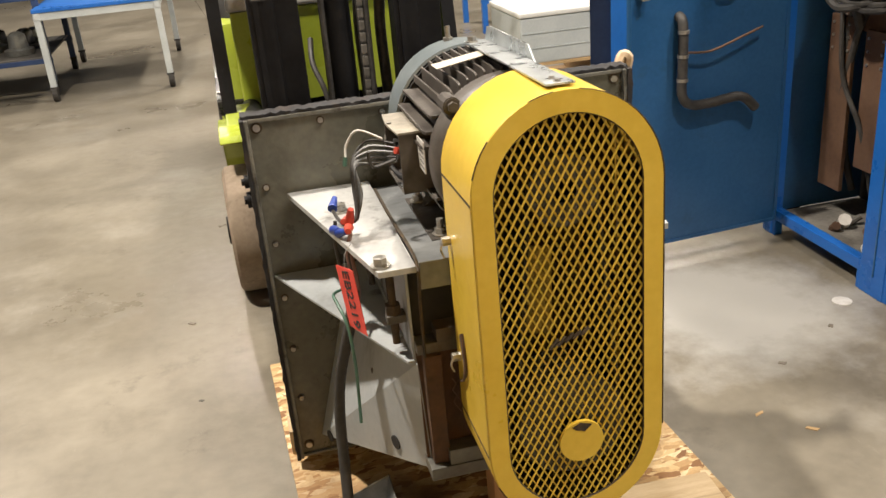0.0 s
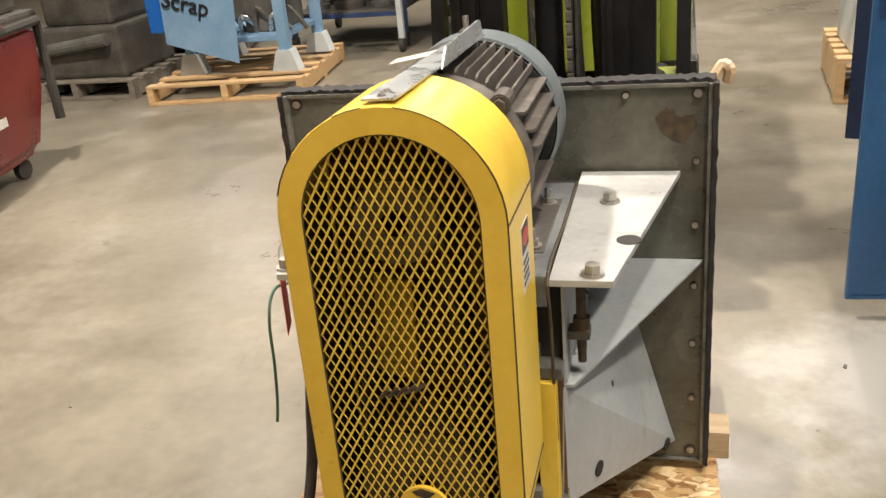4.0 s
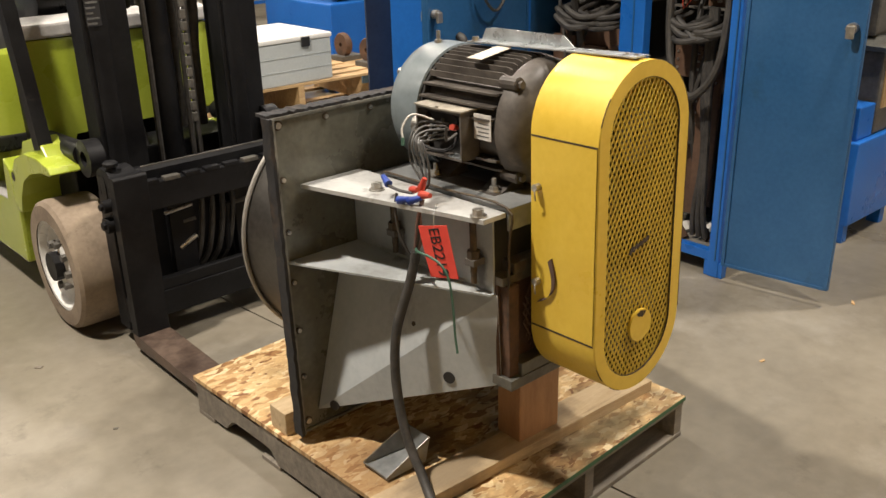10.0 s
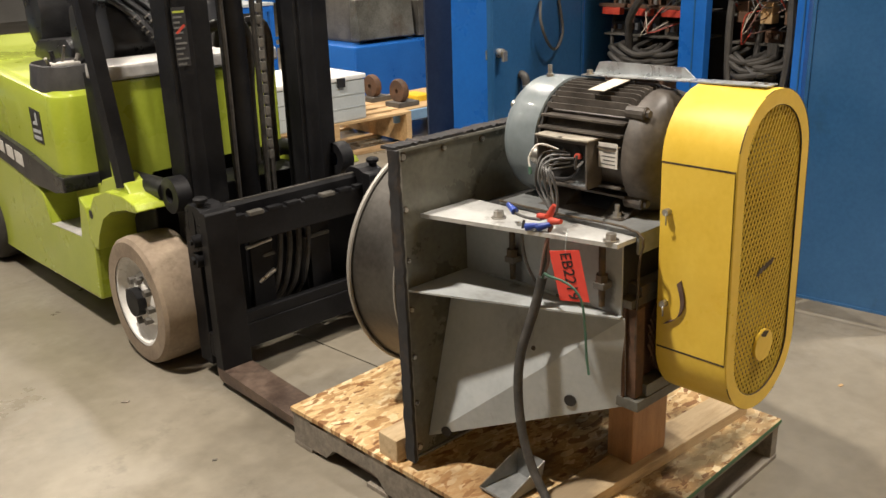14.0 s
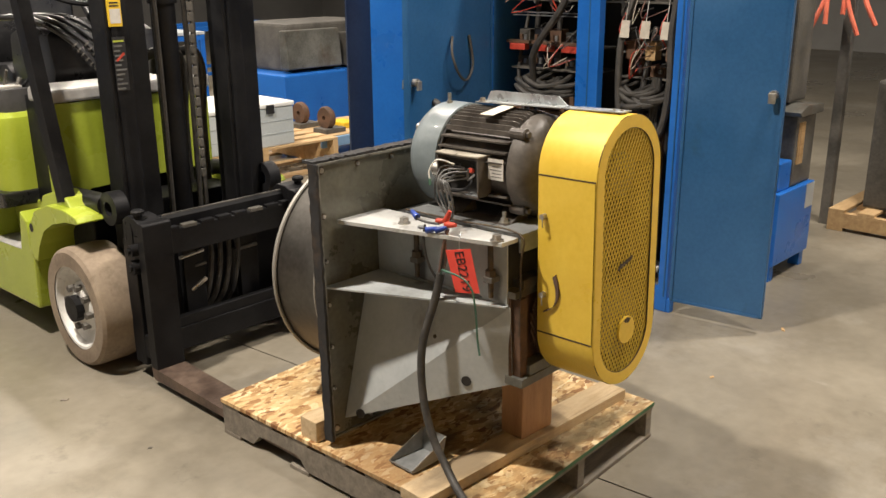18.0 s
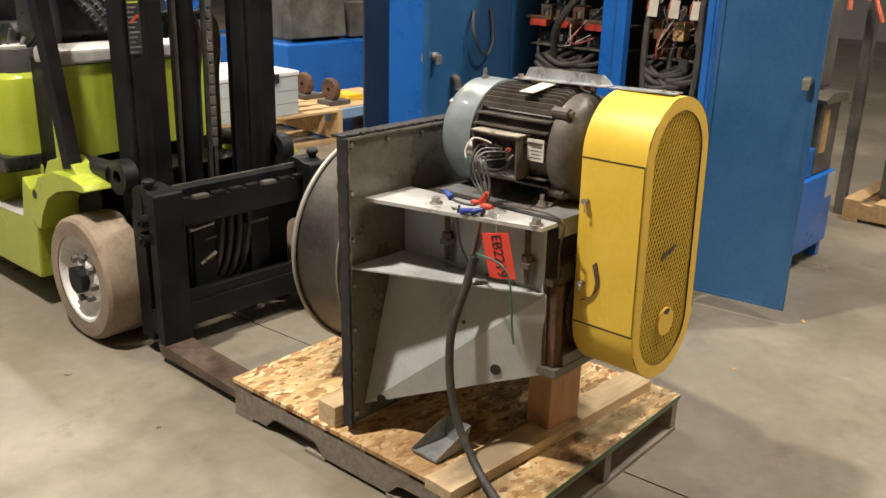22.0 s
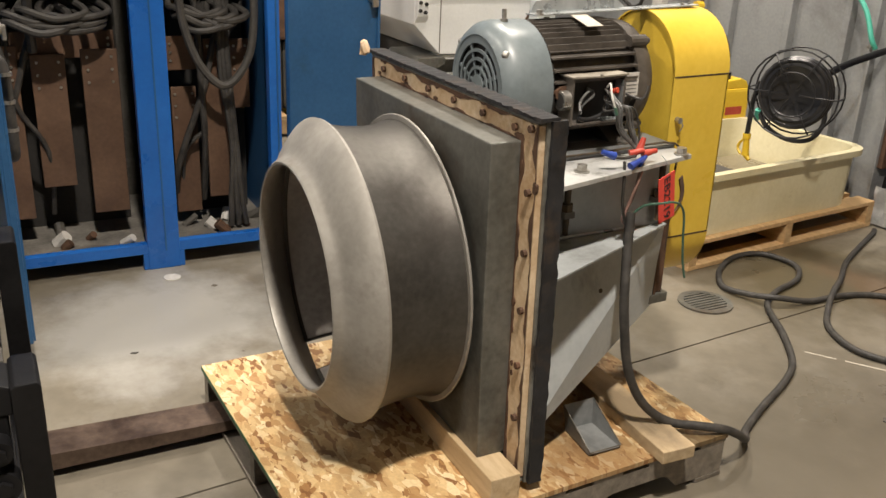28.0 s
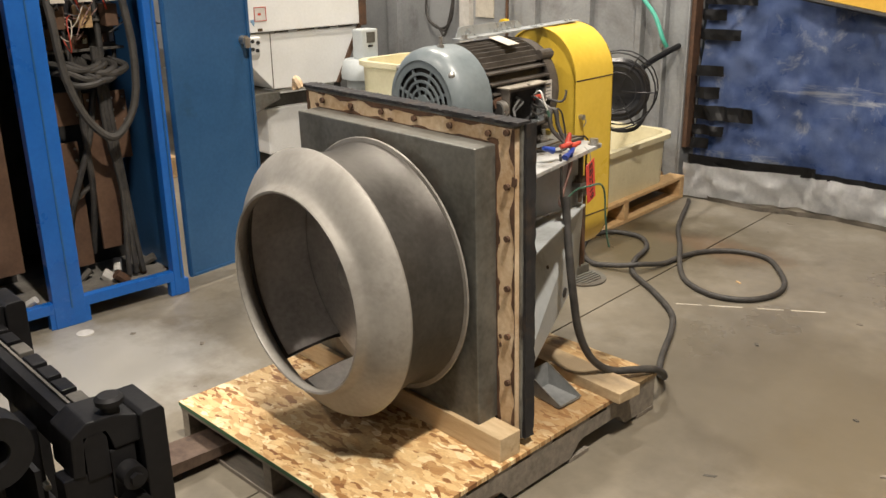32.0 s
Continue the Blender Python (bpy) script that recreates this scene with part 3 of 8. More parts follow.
def words(text, size, matrix, material, name, parent, depth=0.0006):
    cu = bpy.data.curves.new(name, "FONT")
    cu.body, cu.size, cu.extrude, cu.align_x, cu.align_y = text, size, depth, "CENTER", "CENTER"
    tmp = bpy.data.objects.new(name, cu)
    scene.collection.objects.link(tmp)
    me = bpy.data.meshes.new_from_object(tmp.evaluated_get(bpy.context.evaluated_depsgraph_get()))
    bpy.data.objects.remove(tmp)
    me.transform(matrix)
    me.materials.clear()
    me.materials.append(material)
    ob = new(name, me)
    ob.parent = parent
    ob.matrix_parent_inverse = Matrix.Translation(-base_of(parent))
    return ob



# ---- the hall ----
floor = thing("floor", "worn beige-grey concrete floor with stains and sawn joints", "floor", kind="structure")
bm = B()
box(bm, -16, 16, -3.3, 20, -0.3, -0.012)
part("subfloor", bm, JOINT, floor)
def joint_x(y, side):
    return 0.105 - 0.087 * y + side * 0.004
for ring in ([(-16, -3.3), (joint_x(-3.3, -1), -3.3), (joint_x(20, -1), 20), (-16, 20)], [(joint_x(-3.3, 1), -3.3), (16, -3.3), (16, 20), (joint_x(20, 1), 20)]):
    bm = B()
    prism(bm, ring, "z", -0.012, 0.0)
    part("slab", bm, CONCRETE, floor)

ceiling = B()
box(ceiling, -16.2, 16.2, -3.6, 20.2, 6.4, 6.6)
for k in range(8):
    y = -2 + k * 3
    box(ceiling, -16, 16, y - 0.08, y + 0.08, 6.05, 6.4)
tagged(part("ceiling", ceiling, CEIL), "pale steel deck ceiling with beams", "ceiling", kind="structure")
for nm, q in (("wall_west", (-16.2, -16, -3.6, 20.2)), ("wall_east", (16, 16.2, -3.6, 20.2)), ("wall_north", (-16, 16, 20, 20.2))):
    bm = B()
    box(bm, *q, -0.05, 6.4)
    tagged(part(nm, bm, WALL), "plain grey hall wall", "wall", kind="structure")

# high-bay fixtures round the lights
first = None
for lx, ly, lw in LAMPS:
    if first is None:
        first = thing("high_bay_lamp", "round grey high-bay lamp hung from the ceiling", "lamp", (lx, ly, 6.05), "high-bay lamps")
        bm = B()
        lathe(bm, [(0.05, 0.42), (0.10, 0.40), (0.16, 0.2), (0.27, 0.0), (0.265, 0.0), (0.15, 0.19), (0.05, 0.36), (0.0, 0.37)], (lx, ly, 5.60), "z", 24)
        part("reflector", bm, GALV, first, smooth=True)
        bm = B()
        rod(bm, (lx, ly, 5.95), (lx, ly, 6.405), 0.012)
        part("hanger", bm, BLACKST, first)
    else:
        copy_thing(first, pose(lx, ly, 6.05))

# ---- the south end: sheet wall, column and tarpaulin door ----
SY = -3.08
bm = B()
box(bm, 1.02, 16, SY - 0.1, SY, -0.05, 6.4)
wall_s = tagged(part("wall_south", bm, METALWALL), "grey sheet metal partition wall", "wall", kind="structure")
bm = B()
box(bm, -16, 1.02, SY - 0.62, SY - 0.54, -0.05, 6.4)
tagged(part("wall_south_outer", bm, WALL), "plain wall behind the tarpaulin", "wall", kind="structure")
col = thing("column", "grey painted steel column beside the tarpaulin doorway", "column", (1.02, SY, 0), kind="structure")
bm = B()
box(bm, 1.0, 1.15, SY - 0.06, SY + 0.02, 0, 6.0, 0.004)
part("flange", bm, METALWALL, col)
for q in ((0.985, 1.0), (1.15, 1.165)):
    bm = B()
    box(bm, q[0], q[1], SY - 0.10, SY + 0.06, 0, 6.0, 0.003)
    part("web", bm, METALWALL, col)
bm = B()
box(bm, 0.955, 0.985, SY - 0.03, SY + 0.045, 0.3, 6.0, 0.003)
part("angle_post", bm, RUSTDK, col, "rusty brown angle post")
for z in (0.9, 1.35):
    bm = B()
    rod(bm, (1.16, SY + 0.03, z), (1.16, SY + 0.075, z), 0.012, 8)
    part("stub_bolt", bm, STEEL, col)

tarp = thing("tarpaulin_curtain", "blue tarpaulin curtain taped up over a doorway, pale hem on the floor", "tarpaulin", (-0.4, SY, 0), kind="structure")
LEAN = 0.16


def rippled(bm, x0, x1, z0, z1, y, nx, nz, amp, seed, thick=0.004, skew=0.0):
    rows = []
    for k in range(nz + 1):
        z = z0 + (z1 - z0) * k / nz
        ring = []
        for i in range(nx + 1):
            x = x0 + (x1 - x0) * i / nx
            v = Vector((x * 2.4 + seed, z * 1.3, seed))
            d = noise.noise(v) * amp + (0.5 - abs(noise.noise(v * 2.3))) * amp * 0.9 + (0.4 - abs(noise.noise(v * 5.1))) * amp * 0.55 + noise.noise(v * 11.0) * amp * 0.14
            ring.append((x, y + d + skew * (x - 0.95), z))
        rows.append(ring)
    loft(bm, rows, closed=False, caps=False)
    bmesh.ops.solidify(bm, geom=bm.faces[:], thickness=thick)
    return bm


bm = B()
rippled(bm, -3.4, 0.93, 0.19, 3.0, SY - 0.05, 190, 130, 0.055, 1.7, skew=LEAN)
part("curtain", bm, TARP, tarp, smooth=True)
bm = B()
rippled(bm, -3.4, 0.95, 0.012, 0.215, SY + 0.0, 170, 14, 0.075, 1.7, skew=LEAN)
part("hem", bm, TARPWHITE, tarp, "crumpled silver-white hem", smooth=True)
bm = B()
rippled(bm, -3.4, 0.80, 0.003, 0.03, SY + 0.07, 90, 3, 0.06, 8.2, 0.03, skew=LEAN)
part("floor_roll", bm, OLDWOOD, tarp, "ragged straw-coloured floor seal", smooth=True)

def tape(x0, x1, z, h, name="tape"):
    bm = B()
    rippled(bm, x0, x1, z - h / 2, z + h / 2, SY - 0.005, 14, 2, 0.055, 1.7, 0.004, skew=LEAN)
    part(name, bm, TAPE, tarp, "black adhesive tape")


tape(0.20, 0.93, 0.235, 0.065)
tape(-0.35, 0.45, 0.225, 0.035)
tape(0.58, 0.93, 0.525, 0.085)
tape(0.74, 0.93, 0.42, 0.06)
tape(0.80, 0.93, 0.64, 0.07)
for z, l in ((0.77, 0.14), (0.98, 0.22), (1.09, 0.12), (1.18, 0.30), (1.36, 0.18), (0.34, 0.10)):
    tape(0.92 - l, 0.93, z, 0.062)
bm = B()
prism(bm, [(0.36, 1.20), (-3.3, 0.55), (-3.3, 2.9), (0.30, 2.9)], "y", -0.003, 0.003)
bmesh.ops.rotate(bm, verts=bm.verts, cent=(0.95, 0, 0), matrix=Matrix.Rotation(math.atan(LEAN), 3, "Z"))
bmesh.ops.translate(bm, verts=bm.verts, vec=(0, SY + 0.04, 0))
part("amber_patch", bm, ORANGE, tarp, "amber plastic sheet")
for k in range(7):
    tape(0.22 - k * 0.15, 0.30 - k * 0.15, 1.22 - 0.012 * k, 0.09, "tape_tab")
bm = B()
tube(bm, [(x, SY + 0.048 + LEAN * (x - 0.95), 1.20 - 0.178 * (0.36 - x)) for x in (0.40, -0.2, -1.0, -2.0, -3.0)], 0.014, 6, 3)
part("patch_tape", bm, TAPE, tarp)


# ---- pallet with its flake board deck ----
PX0, PX1, PY0, PY1 = -0.494, 0.502, -0.641, 0.583
pallet = thing("pallet", "weathered wooden pallet with an oil-stained flake board deck", "pallet", (0.004, -0.029, 0))
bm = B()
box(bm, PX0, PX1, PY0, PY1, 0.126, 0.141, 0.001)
part("deck_board", bm, OSB, pallet, "pressed flake board deck with dark oil stains and painted shade under the wheel")
bm = B()
box(bm, PX0 + 0.001, PX1 - 0.001, PY0 - 0.001, PY0 + 0.001, 0.127, 0.140)
part("edge_band", bm, GREENBAND, pallet, "green painted board edge")
bm = B()
box(bm, PX0 + 0.3, PX1 - 0.001, PY1 - 0.001, PY1 + 0.001, 0.127, 0.140)
part("edge_band", bm, GREENBAND, pallet, "green painted board edge")
for x in (PX0 + 0.004, 0.012, PX1 - 0.042):
    pts = []
    y0, y1 = PY0 + 0.006, PY1 - 0.006
    L = y1 - y0
    for a, z in ((0, 0.016), (0.14, 0.016), (0.17, 0.055), (0.19, 0.062), (0.33, 0.062), (0.35, 0.055), (0.38, 0.016),
                 (0.62, 0.016), (0.65, 0.055), (0.67, 0.062), (0.81, 0.062), (0.83, 0.055), (0.86, 0.016), (1, 0.016)):
        pts.append((y0 + a * L, z))
    pts += [(y1, 0.112), (y0, 0.112)]
    bm = B()
    prism(bm, pts, "x", x, x + 0.038)
    part("stringer", bm, OLDWOOD, pallet, "notched grey stringer board")
for k in range(7):
    y = PY0 + 0.003 + k * (PY1 - PY0 - 0.104) / 6
    bm = B()
    box(bm, PX0 + 0.003, PX1 - 0.003, y, y + 0.098, 0.1125, 0.1255, 0.002)
    part("deck_slat", bm, OLDWOOD, pallet)
for k in range(4):
    y = PY0 + 0.003 + k * (PY1 - PY0 - 0.104) / 3
    bm = B()
    box(bm, PX0 + 0.003, PX1 - 0.003, y, y + 0.098, 0.0, 0.0155, 0.002)
    part("bottom_slat", bm, OLDWOOD, pallet)
DECK = 0.141
pallet.rotation_euler.z = radians(2.3)

bm = B()
box(bm, -0.487, 0.53, 0.045, 0.128, DECK, DECK + 0.0745, 0.003)
rear_beam = tagged(part("timber_beam", bm, PINE), "square sawn pine beam under the fan housing", "timber")
bm = B()
box(bm, -0.50, 0.50, -0.052, 0.052, DECK, DECK + 0.037, 0.003, pose(-0.02, -0.455, 0, 0, 0, -2.5))
front_board = tagged(part("timber_board", bm, PINE), "flat pine board lying across the pallet", "timber")
bm = B()
box(bm, -0.075, 0.075, -0.045, 0.045, DECK + 0.037, 0.452, 0.004, pose(0.015, -0.437, 0, 0, 0, -3))
post = tagged(part("timber_post", bm, POSTWOOD), "short reddish timber post under the pedestal", "timber")

# ---- fan unit: panel, housing, wheel, pedestal ----
fan = thing("fan_unit", "grey steel plug fan with pedestal and bare spun inlet wheel", "industrial fan", (0, 0, 0.19))
bm = B()
box(bm, -0.464, 0.464, -0.002, 0.004, 0.187, 1.102)
panel = part("mounting_panel", bm, PANELGREY, fan, "oily grey mounting panel with screws round its rim")
bm = B()
for q in ((-0.467, -0.458, 0.187, 1.102), (0.458, 0.467, 0.187, 1.102)):
    box(bm, q[0], q[1], -0.020, 0.020, q[2], q[3], 0.002)
box(bm, -0.458, 0.458, -0.010, 0.038, 1.094, 1.103, 0.002)
box(bm, -0.458, 0.458, -0.010, 0.030, 0.186, 0.194, 0.002)
part("panel_rim", bm, RIMDK, panel, "folded panel rim")
rnd = random.Random(11)
for i, (x, z) in enumerate([(-0.44, 0.218 + k * 0.1437) for k in range(7)] + [(0.437, 0.218 + k * 0.1437) for k in range(7)]
                           + [(-0.293 + k * 0.1465, 1.079) for k in range(5)] + [(-0.29, 0.215), (0.29, 0.215)]):
    bm = B()
    big = i in (0, 6, 7, 13)
    rod(bm, (x, -0.002, z), (x, -0.0045, z), 0.0135 if big else 0.0095, 16)
    washer = part("washer", bm, CHIP, panel, "dark greasy washer")
    bm = B()
    rod(bm, (x, -0.0045, z), (x, -0.0095, z), 0.0085 if big else 0.0062, 12)
    part("screw", bm, STEEL, washer, "bright screw head")
bm = B()
prism(bm, [(0.352, 1.03), (0.375, 1.052), (0.402, 1.03), (0.43, 1.036), (0.438, 1.012), (0.412, 0.975), (0.385, 0.985), (0.365, 1.003)], "y", -0.0035, -0.002)
part("rust_patch", bm, CHIP, panel, "scabbed dark rust patch")
# rubber gasket left on the rim
def ragged(bm, p0, p1, w, h, seed, n=40, amp=0.006):
    p0, p1 = Vector(p0), Vector(p1)
    d = (p1 - p0).normalized()
    side = Vector((0, 1, 0))
    out = d.cross(side)
    rings = []
    for i in range(n + 1):
        q = p0.lerp(p1, i / n)
        a = (noise.noise(Vector((i * 0.23, seed, 0))) + 0.5 * noise.noise(Vector((i * 0.71, seed, 4)))) * amp
        b = noise.noise(Vector((i * 0.5, seed, 7))) * amp
        rings.append([q + side * (-w / 2 + b), q + side * (w / 2 + a), q + side * (w / 2 + b) + out * (h + a), q + side * (-w / 2 + a) + out * (h + b)])
    return loft(bm, rings)
bm = B()
ragged(bm, (-0.467, -0.006, 0.187), (-0.467, -0.006, 1.104), 0.038, 0.010, 1, 70, 0.004)
part("gasket", bm, GASKET, fan, "torn black gasket strip", smooth=True)
bm = B()
ragged(bm, (0.467, -0.006, 1.104), (0.467, -0.006, 0.187), 0.038, 0.011, 2, 70, 0.004)
part("gasket", bm, GASKET, fan, "torn black gasket strip", smooth=True)
bm = B()
ragged(bm, (-0.473, 0.018, 1.103), (0.473, 0.018, 1.103), 0.050, 0.008, 3, 150, 0.0055)
part("gasket", bm, GASKET, fan, "crusted black gasket on the top rim", smooth=True)
# rusty residue on the rim's back
for nm, q in (("residue", (-0.457, -0.389, 0.20, 1.093)), ("residue", (0.401, 0.457, 0.20, 1.093)), ("residue", (-0.389, 0.401, 1.045, 1.093))):
    bm = B()
    box(bm, q[0], q[1], 0.004, 0.034, q[2], q[3], 0.003)
    part(nm, bm, RUST, fan, "tan rusted insulation residue with bolt stains")
for k in range(7):
    bm = B()
    rod(bm, (-0.432, 0.034, 0.218 + k * 0.1437), (-0.432, 0.044, 0.218 + k * 0.1437), 0.009, 8)
    part("rusted_nut", bm, RUSTDK, fan)
for k in range(6):
    bm = B()
    rod(bm, (-0.366 + k * 0.1465, 0.036, 1.07), (-0.366 + k * 0.1465, 0.044, 1.07), 0.009, 8)
    part("rusted_nut", bm, RUSTDK, fan)
rnd = random.Random(77)
for x0, x1, z0, z1, deep in ((-0.457, -0.457, 0.20, 1.09, 0.016), (-0.389, -0.389, 0.20, 1.05, -0.012), (0.457, 0.457, 0.20, 1.09, -0.016), (0.401, 0.401, 0.20, 1.05, 0.010),
                             (-0.457, 0.457, 1.093, 1.093, -0.015), (-0.389, 0.401, 1.045, 1.045, 0.009)):
    n = 46
    low, high = [], []
    for k in range(n + 1):
        f = k / n
        w = deep * max(0.08, 0.45 + 1.1 * noise.noise(Vector((f * 9, x0 * 7, z0 * 5))) + 0.5 * noise.noise(Vector((f * 31, x0 * 7, z0 * 3))))
        low.append((x0 + (x1 - x0) * f, z0 + (z1 - z0) * f))
        high.append((low[-1][0] + (w if x0 == x1 else 0), low[-1][1] + (0 if x0 == x1 else w)))
    bm = B()
    for k in range(n):
        quad = [low[k], low[k + 1], high[k + 1], high[k]]
        top = [bm.verts.new((q[0], 0.0365, q[1])) for q in quad]
        bot = [bm.verts.new((q[0], 0.030, q[1])) for q in quad]
        bm.faces.new(top)
        bm.faces.new((bot[3], bot[2], top[2], top[3]))
    bmesh.ops.remove_doubles(bm, verts=bm.verts, dist=0.0002)
    bmesh.ops.recalc_face_normals(bm, faces=bm.faces)
    part("rust_crust", bm, RUSTDK, fan, "dark crust of rust")
for k in range(22):
    if k < 9:
        p = (rnd.choice((-0.452, -0.402, -0.395)), 0.034, rnd.uniform(0.22, 1.07))
    elif k < 12:
        p = (rnd.choice((0.41, 0.45)), 0.034, rnd.uniform(0.22, 1.07))
    else:
        p = (rnd.uniform(-0.42, 0.43), 0.034, rnd.choice((1.052, 1.086, 1.09)))
    a = rnd.uniform(0.006, 0.017)
    c, d = (a, a * 0.5) if k >= 12 else (a * 0.5, a)
    pts = [(p[0] + c * math.cos(j * 0.7) * rnd.uniform(0.6, 1.3), p[2] + d * math.sin(j * 0.7) * rnd.uniform(0.6, 1.3)) for j in range(9)]
    bm = B()
    prism(bm, pts, "y", 0.030, 0.034 + rnd.uniform(0.0012, 0.004))
    part("rust_scab", bm, RUSTDK, fan)
bm = B()
tube(bm, [(0.47, 0.045, 1.10), (0.485, 0.05, 1.125), (0.50, 0.045, 1.118), (0.497, 0.05, 1.09)], 0.012, 6, 3)
part("rust_curl", bm, RUST, fan, "curled rusty scrap")
# housing box behind the panel
bm = B()
box(bm, -0.388, 0.400, 0.004, 0.112, 0.236, 1.044, 0.004)
housing = part("housing", bm, HOUSE, fan, "stained bare steel housing box")
# wheel
WC = (0.0, 0.0, 0.634)
bm = B()
lathe(bm, [(0.0, 0.134), (0.384, 0.137), (0.386, 0.139), (0.386, 0.142), (0.384, 0.144), (0.0, 0.144)], WC, "y", 96)
wheel = part("wheel", bm, WHEELST, fan, "round wheel back plate with a bright edge", smooth=True)
bm = B()
rod(bm, (WC[0], 0.10, WC[2]), (WC[0], 0.136, WC[2]), 0.12, 32)
part("shaft_collar", bm, WHEELDK, wheel)
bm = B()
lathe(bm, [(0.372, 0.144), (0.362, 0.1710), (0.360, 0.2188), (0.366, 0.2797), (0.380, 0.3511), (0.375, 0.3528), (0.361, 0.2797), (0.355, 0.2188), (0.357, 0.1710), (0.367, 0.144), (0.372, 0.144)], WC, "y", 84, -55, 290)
part("drum", bm, DRUMST, wheel, "smooth dull steel drum with shade in its dark colour", smooth=True)
# added liner whose pale colour imitates the glow inside the drum
bm = B()
lathe(bm, [(0.3535, 0.1510), (0.3530, 0.2188), (0.3590, 0.2797), (0.3700, 0.3424), (0.3685, 0.3424), (0.3570, 0.2797), (0.3510, 0.2188), (0.3515, 0.1510), (0.3535, 0.1510)], WC, "y", 64, -54, 289)
part("drum_lining", bm, INNERPALE, wheel, "pale grey lining added to lighten the drum's inside", smooth=True)
bm = B()
lathe(bm, [(0.392, 0.3458), (0.394, 0.3528), (0.388, 0.3632), (0.372, 0.3789), (0.350, 0.3963), (0.328, 0.4102), (0.312, 0.4207), (0.303, 0.4302), (0.297, 0.4433), (0.292, 0.4485), (0.286, 0.4468), (0.284, 0.4328),
           (0.292, 0.4154), (0.318, 0.3980), (0.35, 0.3772), (0.376, 0.3545), (0.386, 0.3441), (0.392, 0.3458)], WC, "y", 112)
part("inlet_cone", bm, WHEELST, wheel, "bright spun inlet cone with a rolled lip", smooth=True)
bm = B()
lathe(bm, [(0.0, 0.2536), (0.05, 0.2536), (0.06, 0.2406), (0.06, 0.1666), (0.09, 0.1536), (0.15, 0.1457), (0.0, 0.1457)], WC, "y", 32)
part("hub", bm, WHEELDK, wheel, smooth=True)
bm = B()
lathe(bm, [(0.0, 0.1453), (0.352, 0.1453), (0.352, 0.1492), (0.0, 0.1492)], WC, "y", 64)
part("back_face", bm, INNERPALE, wheel, "inner face paled to lighten the wheel's inside")

# pedestal
SX = 0.218


def side_parts(s):
    """The plates on one side; s is -1 or 1."""
    bm = B()
    sheet(bm, [(s * SX, -0.004, 0.714), (s * SX, -0.548, 0.714), (s * SX, -0.548, 0.906), (s * SX, -0.004, 0.906)], 0.005)
    part("side_plate", bm, GREY, fan)
    bm = B()
    outer = [(s * 0.400, -0.004, 0.240), (s * 0.270, -0.004, 0.707), (s * 0.214, -0.556, 0.707), (s * 0.205, -0.556, 0.462)]
    sheet(bm, outer, 0.005)
    gp = part("gusset_plate", bm, GREY, fan, "slanted grey gusset plate with round holes")
    # holes are dark through-plugs lying on the plate's surface
    o = [Vector(q) for q in outer]
    nrm = (o[2] - o[0]).cross(o[3] - o[1]).normalized()
    if nrm.x * s < 0:
        nrm = -nrm
    for q, r in (((s * 0.25, -0.415, 0.449), 0.0165), ((s * 0.385, -0.062, 0.268), 0.0155)):
        q = Vector(q)
        # drop the hole's centre on to the lower half of the plate
        low = (o[2] - o[0]).cross(o[3] - o[0]).normalized()
        if low.x * s < 0:
            low = -low
        q = q - low * (q - o[0]).dot(low)
        bm = B()
        rod(bm, q - low * 0.006, q + low * 0.0056, r, 20)
        part("hole", bm, DARK, gp, "punched round hole")
    for dy in (0, 0.035):
        q = Vector((s * 0.232, -0.30 - dy, 0.565 + dy * 0.1))
        q = q - nrm * (q - (o[0] + o[1] + o[2] + o[3]) / 4).dot(nrm)
        bm = B()
        rod(bm, q, q + nrm * 0.02, 0.007, 8)
        part("stud", bm, CHIP, gp)
    bm = B()
    prism(bm, [(s * 0.456, -0.004), (s * 0.232, -0.55), (s * 0.216, -0.55), (s * 0.216, -0.004)], "z", 0.708, 0.713)
    ms = part("mid_shelf", bm, GREY, fan, "tapered grey shelf plate")
    bm = B()
    tube(bm, [(s * 0.222, -0.10, 0.716), (s * 0.222, -0.2, 0.717), (s * 0.222, -0.36, 0.716), (s * 0.222, -0.45, 0.716)], 0.005, 6, 4)
    part("weld_bead", bm, GALV, ms, "bright weld bead")
    for y in (-0.205, -0.505):
        bm = B()
        rod(bm, (s * 0.243, y, 0.76), (s * 0.243, y, 0.91), 0.0085, 10)
        rod(bm, (s * 0.243, y, 0.735), (s * 0.243, y, 0.77), 0.0075, 10)
        part("jack_bolt", bm, CHIP, fan)
        bm = B()
        rod(bm, (s * 0.243, y, 0.80), (s * 0.243, y, 0.82), 0.016, 6)
        part("jack_nut", bm, CHIP, fan)
        bm = B()
        box(bm, s * 0.221, s * 0.258, y - 0.016, y + 0.016, 0.783, 0.80, 0.002)
        part("lug", bm, GRIME, fan)


for s in (-1, 1):
    side_parts(s)
# top shelf in one piece with a slot behind the motor slab
bm = B()
prism(bm, [(-0.395, -0.012), (-0.272, -0.572), (-0.20, -0.572), (-0.20, -0.012)], "z", 0.906, 0.918, 0.001)
top_l = part("top_shelf", bm, SHELF, fan, "worn white-grey shelf wing")
bm = B()
prism(bm, [(0.405, -0.012), (0.302, -0.572), (0.20, -0.572), (0.20, -0.012)], "z", 0.906, 0.918, 0.001)
top_r = part("top_shelf", bm, SHELF, fan, "worn white-grey shelf wing with a round hole")
bm = B()
rod(bm, (0.318, -0.40, 0.9175), (0.318, -0.40, 0.9192), 0.022, 20)
part("hole", bm, DARK, top_r, "round hole")
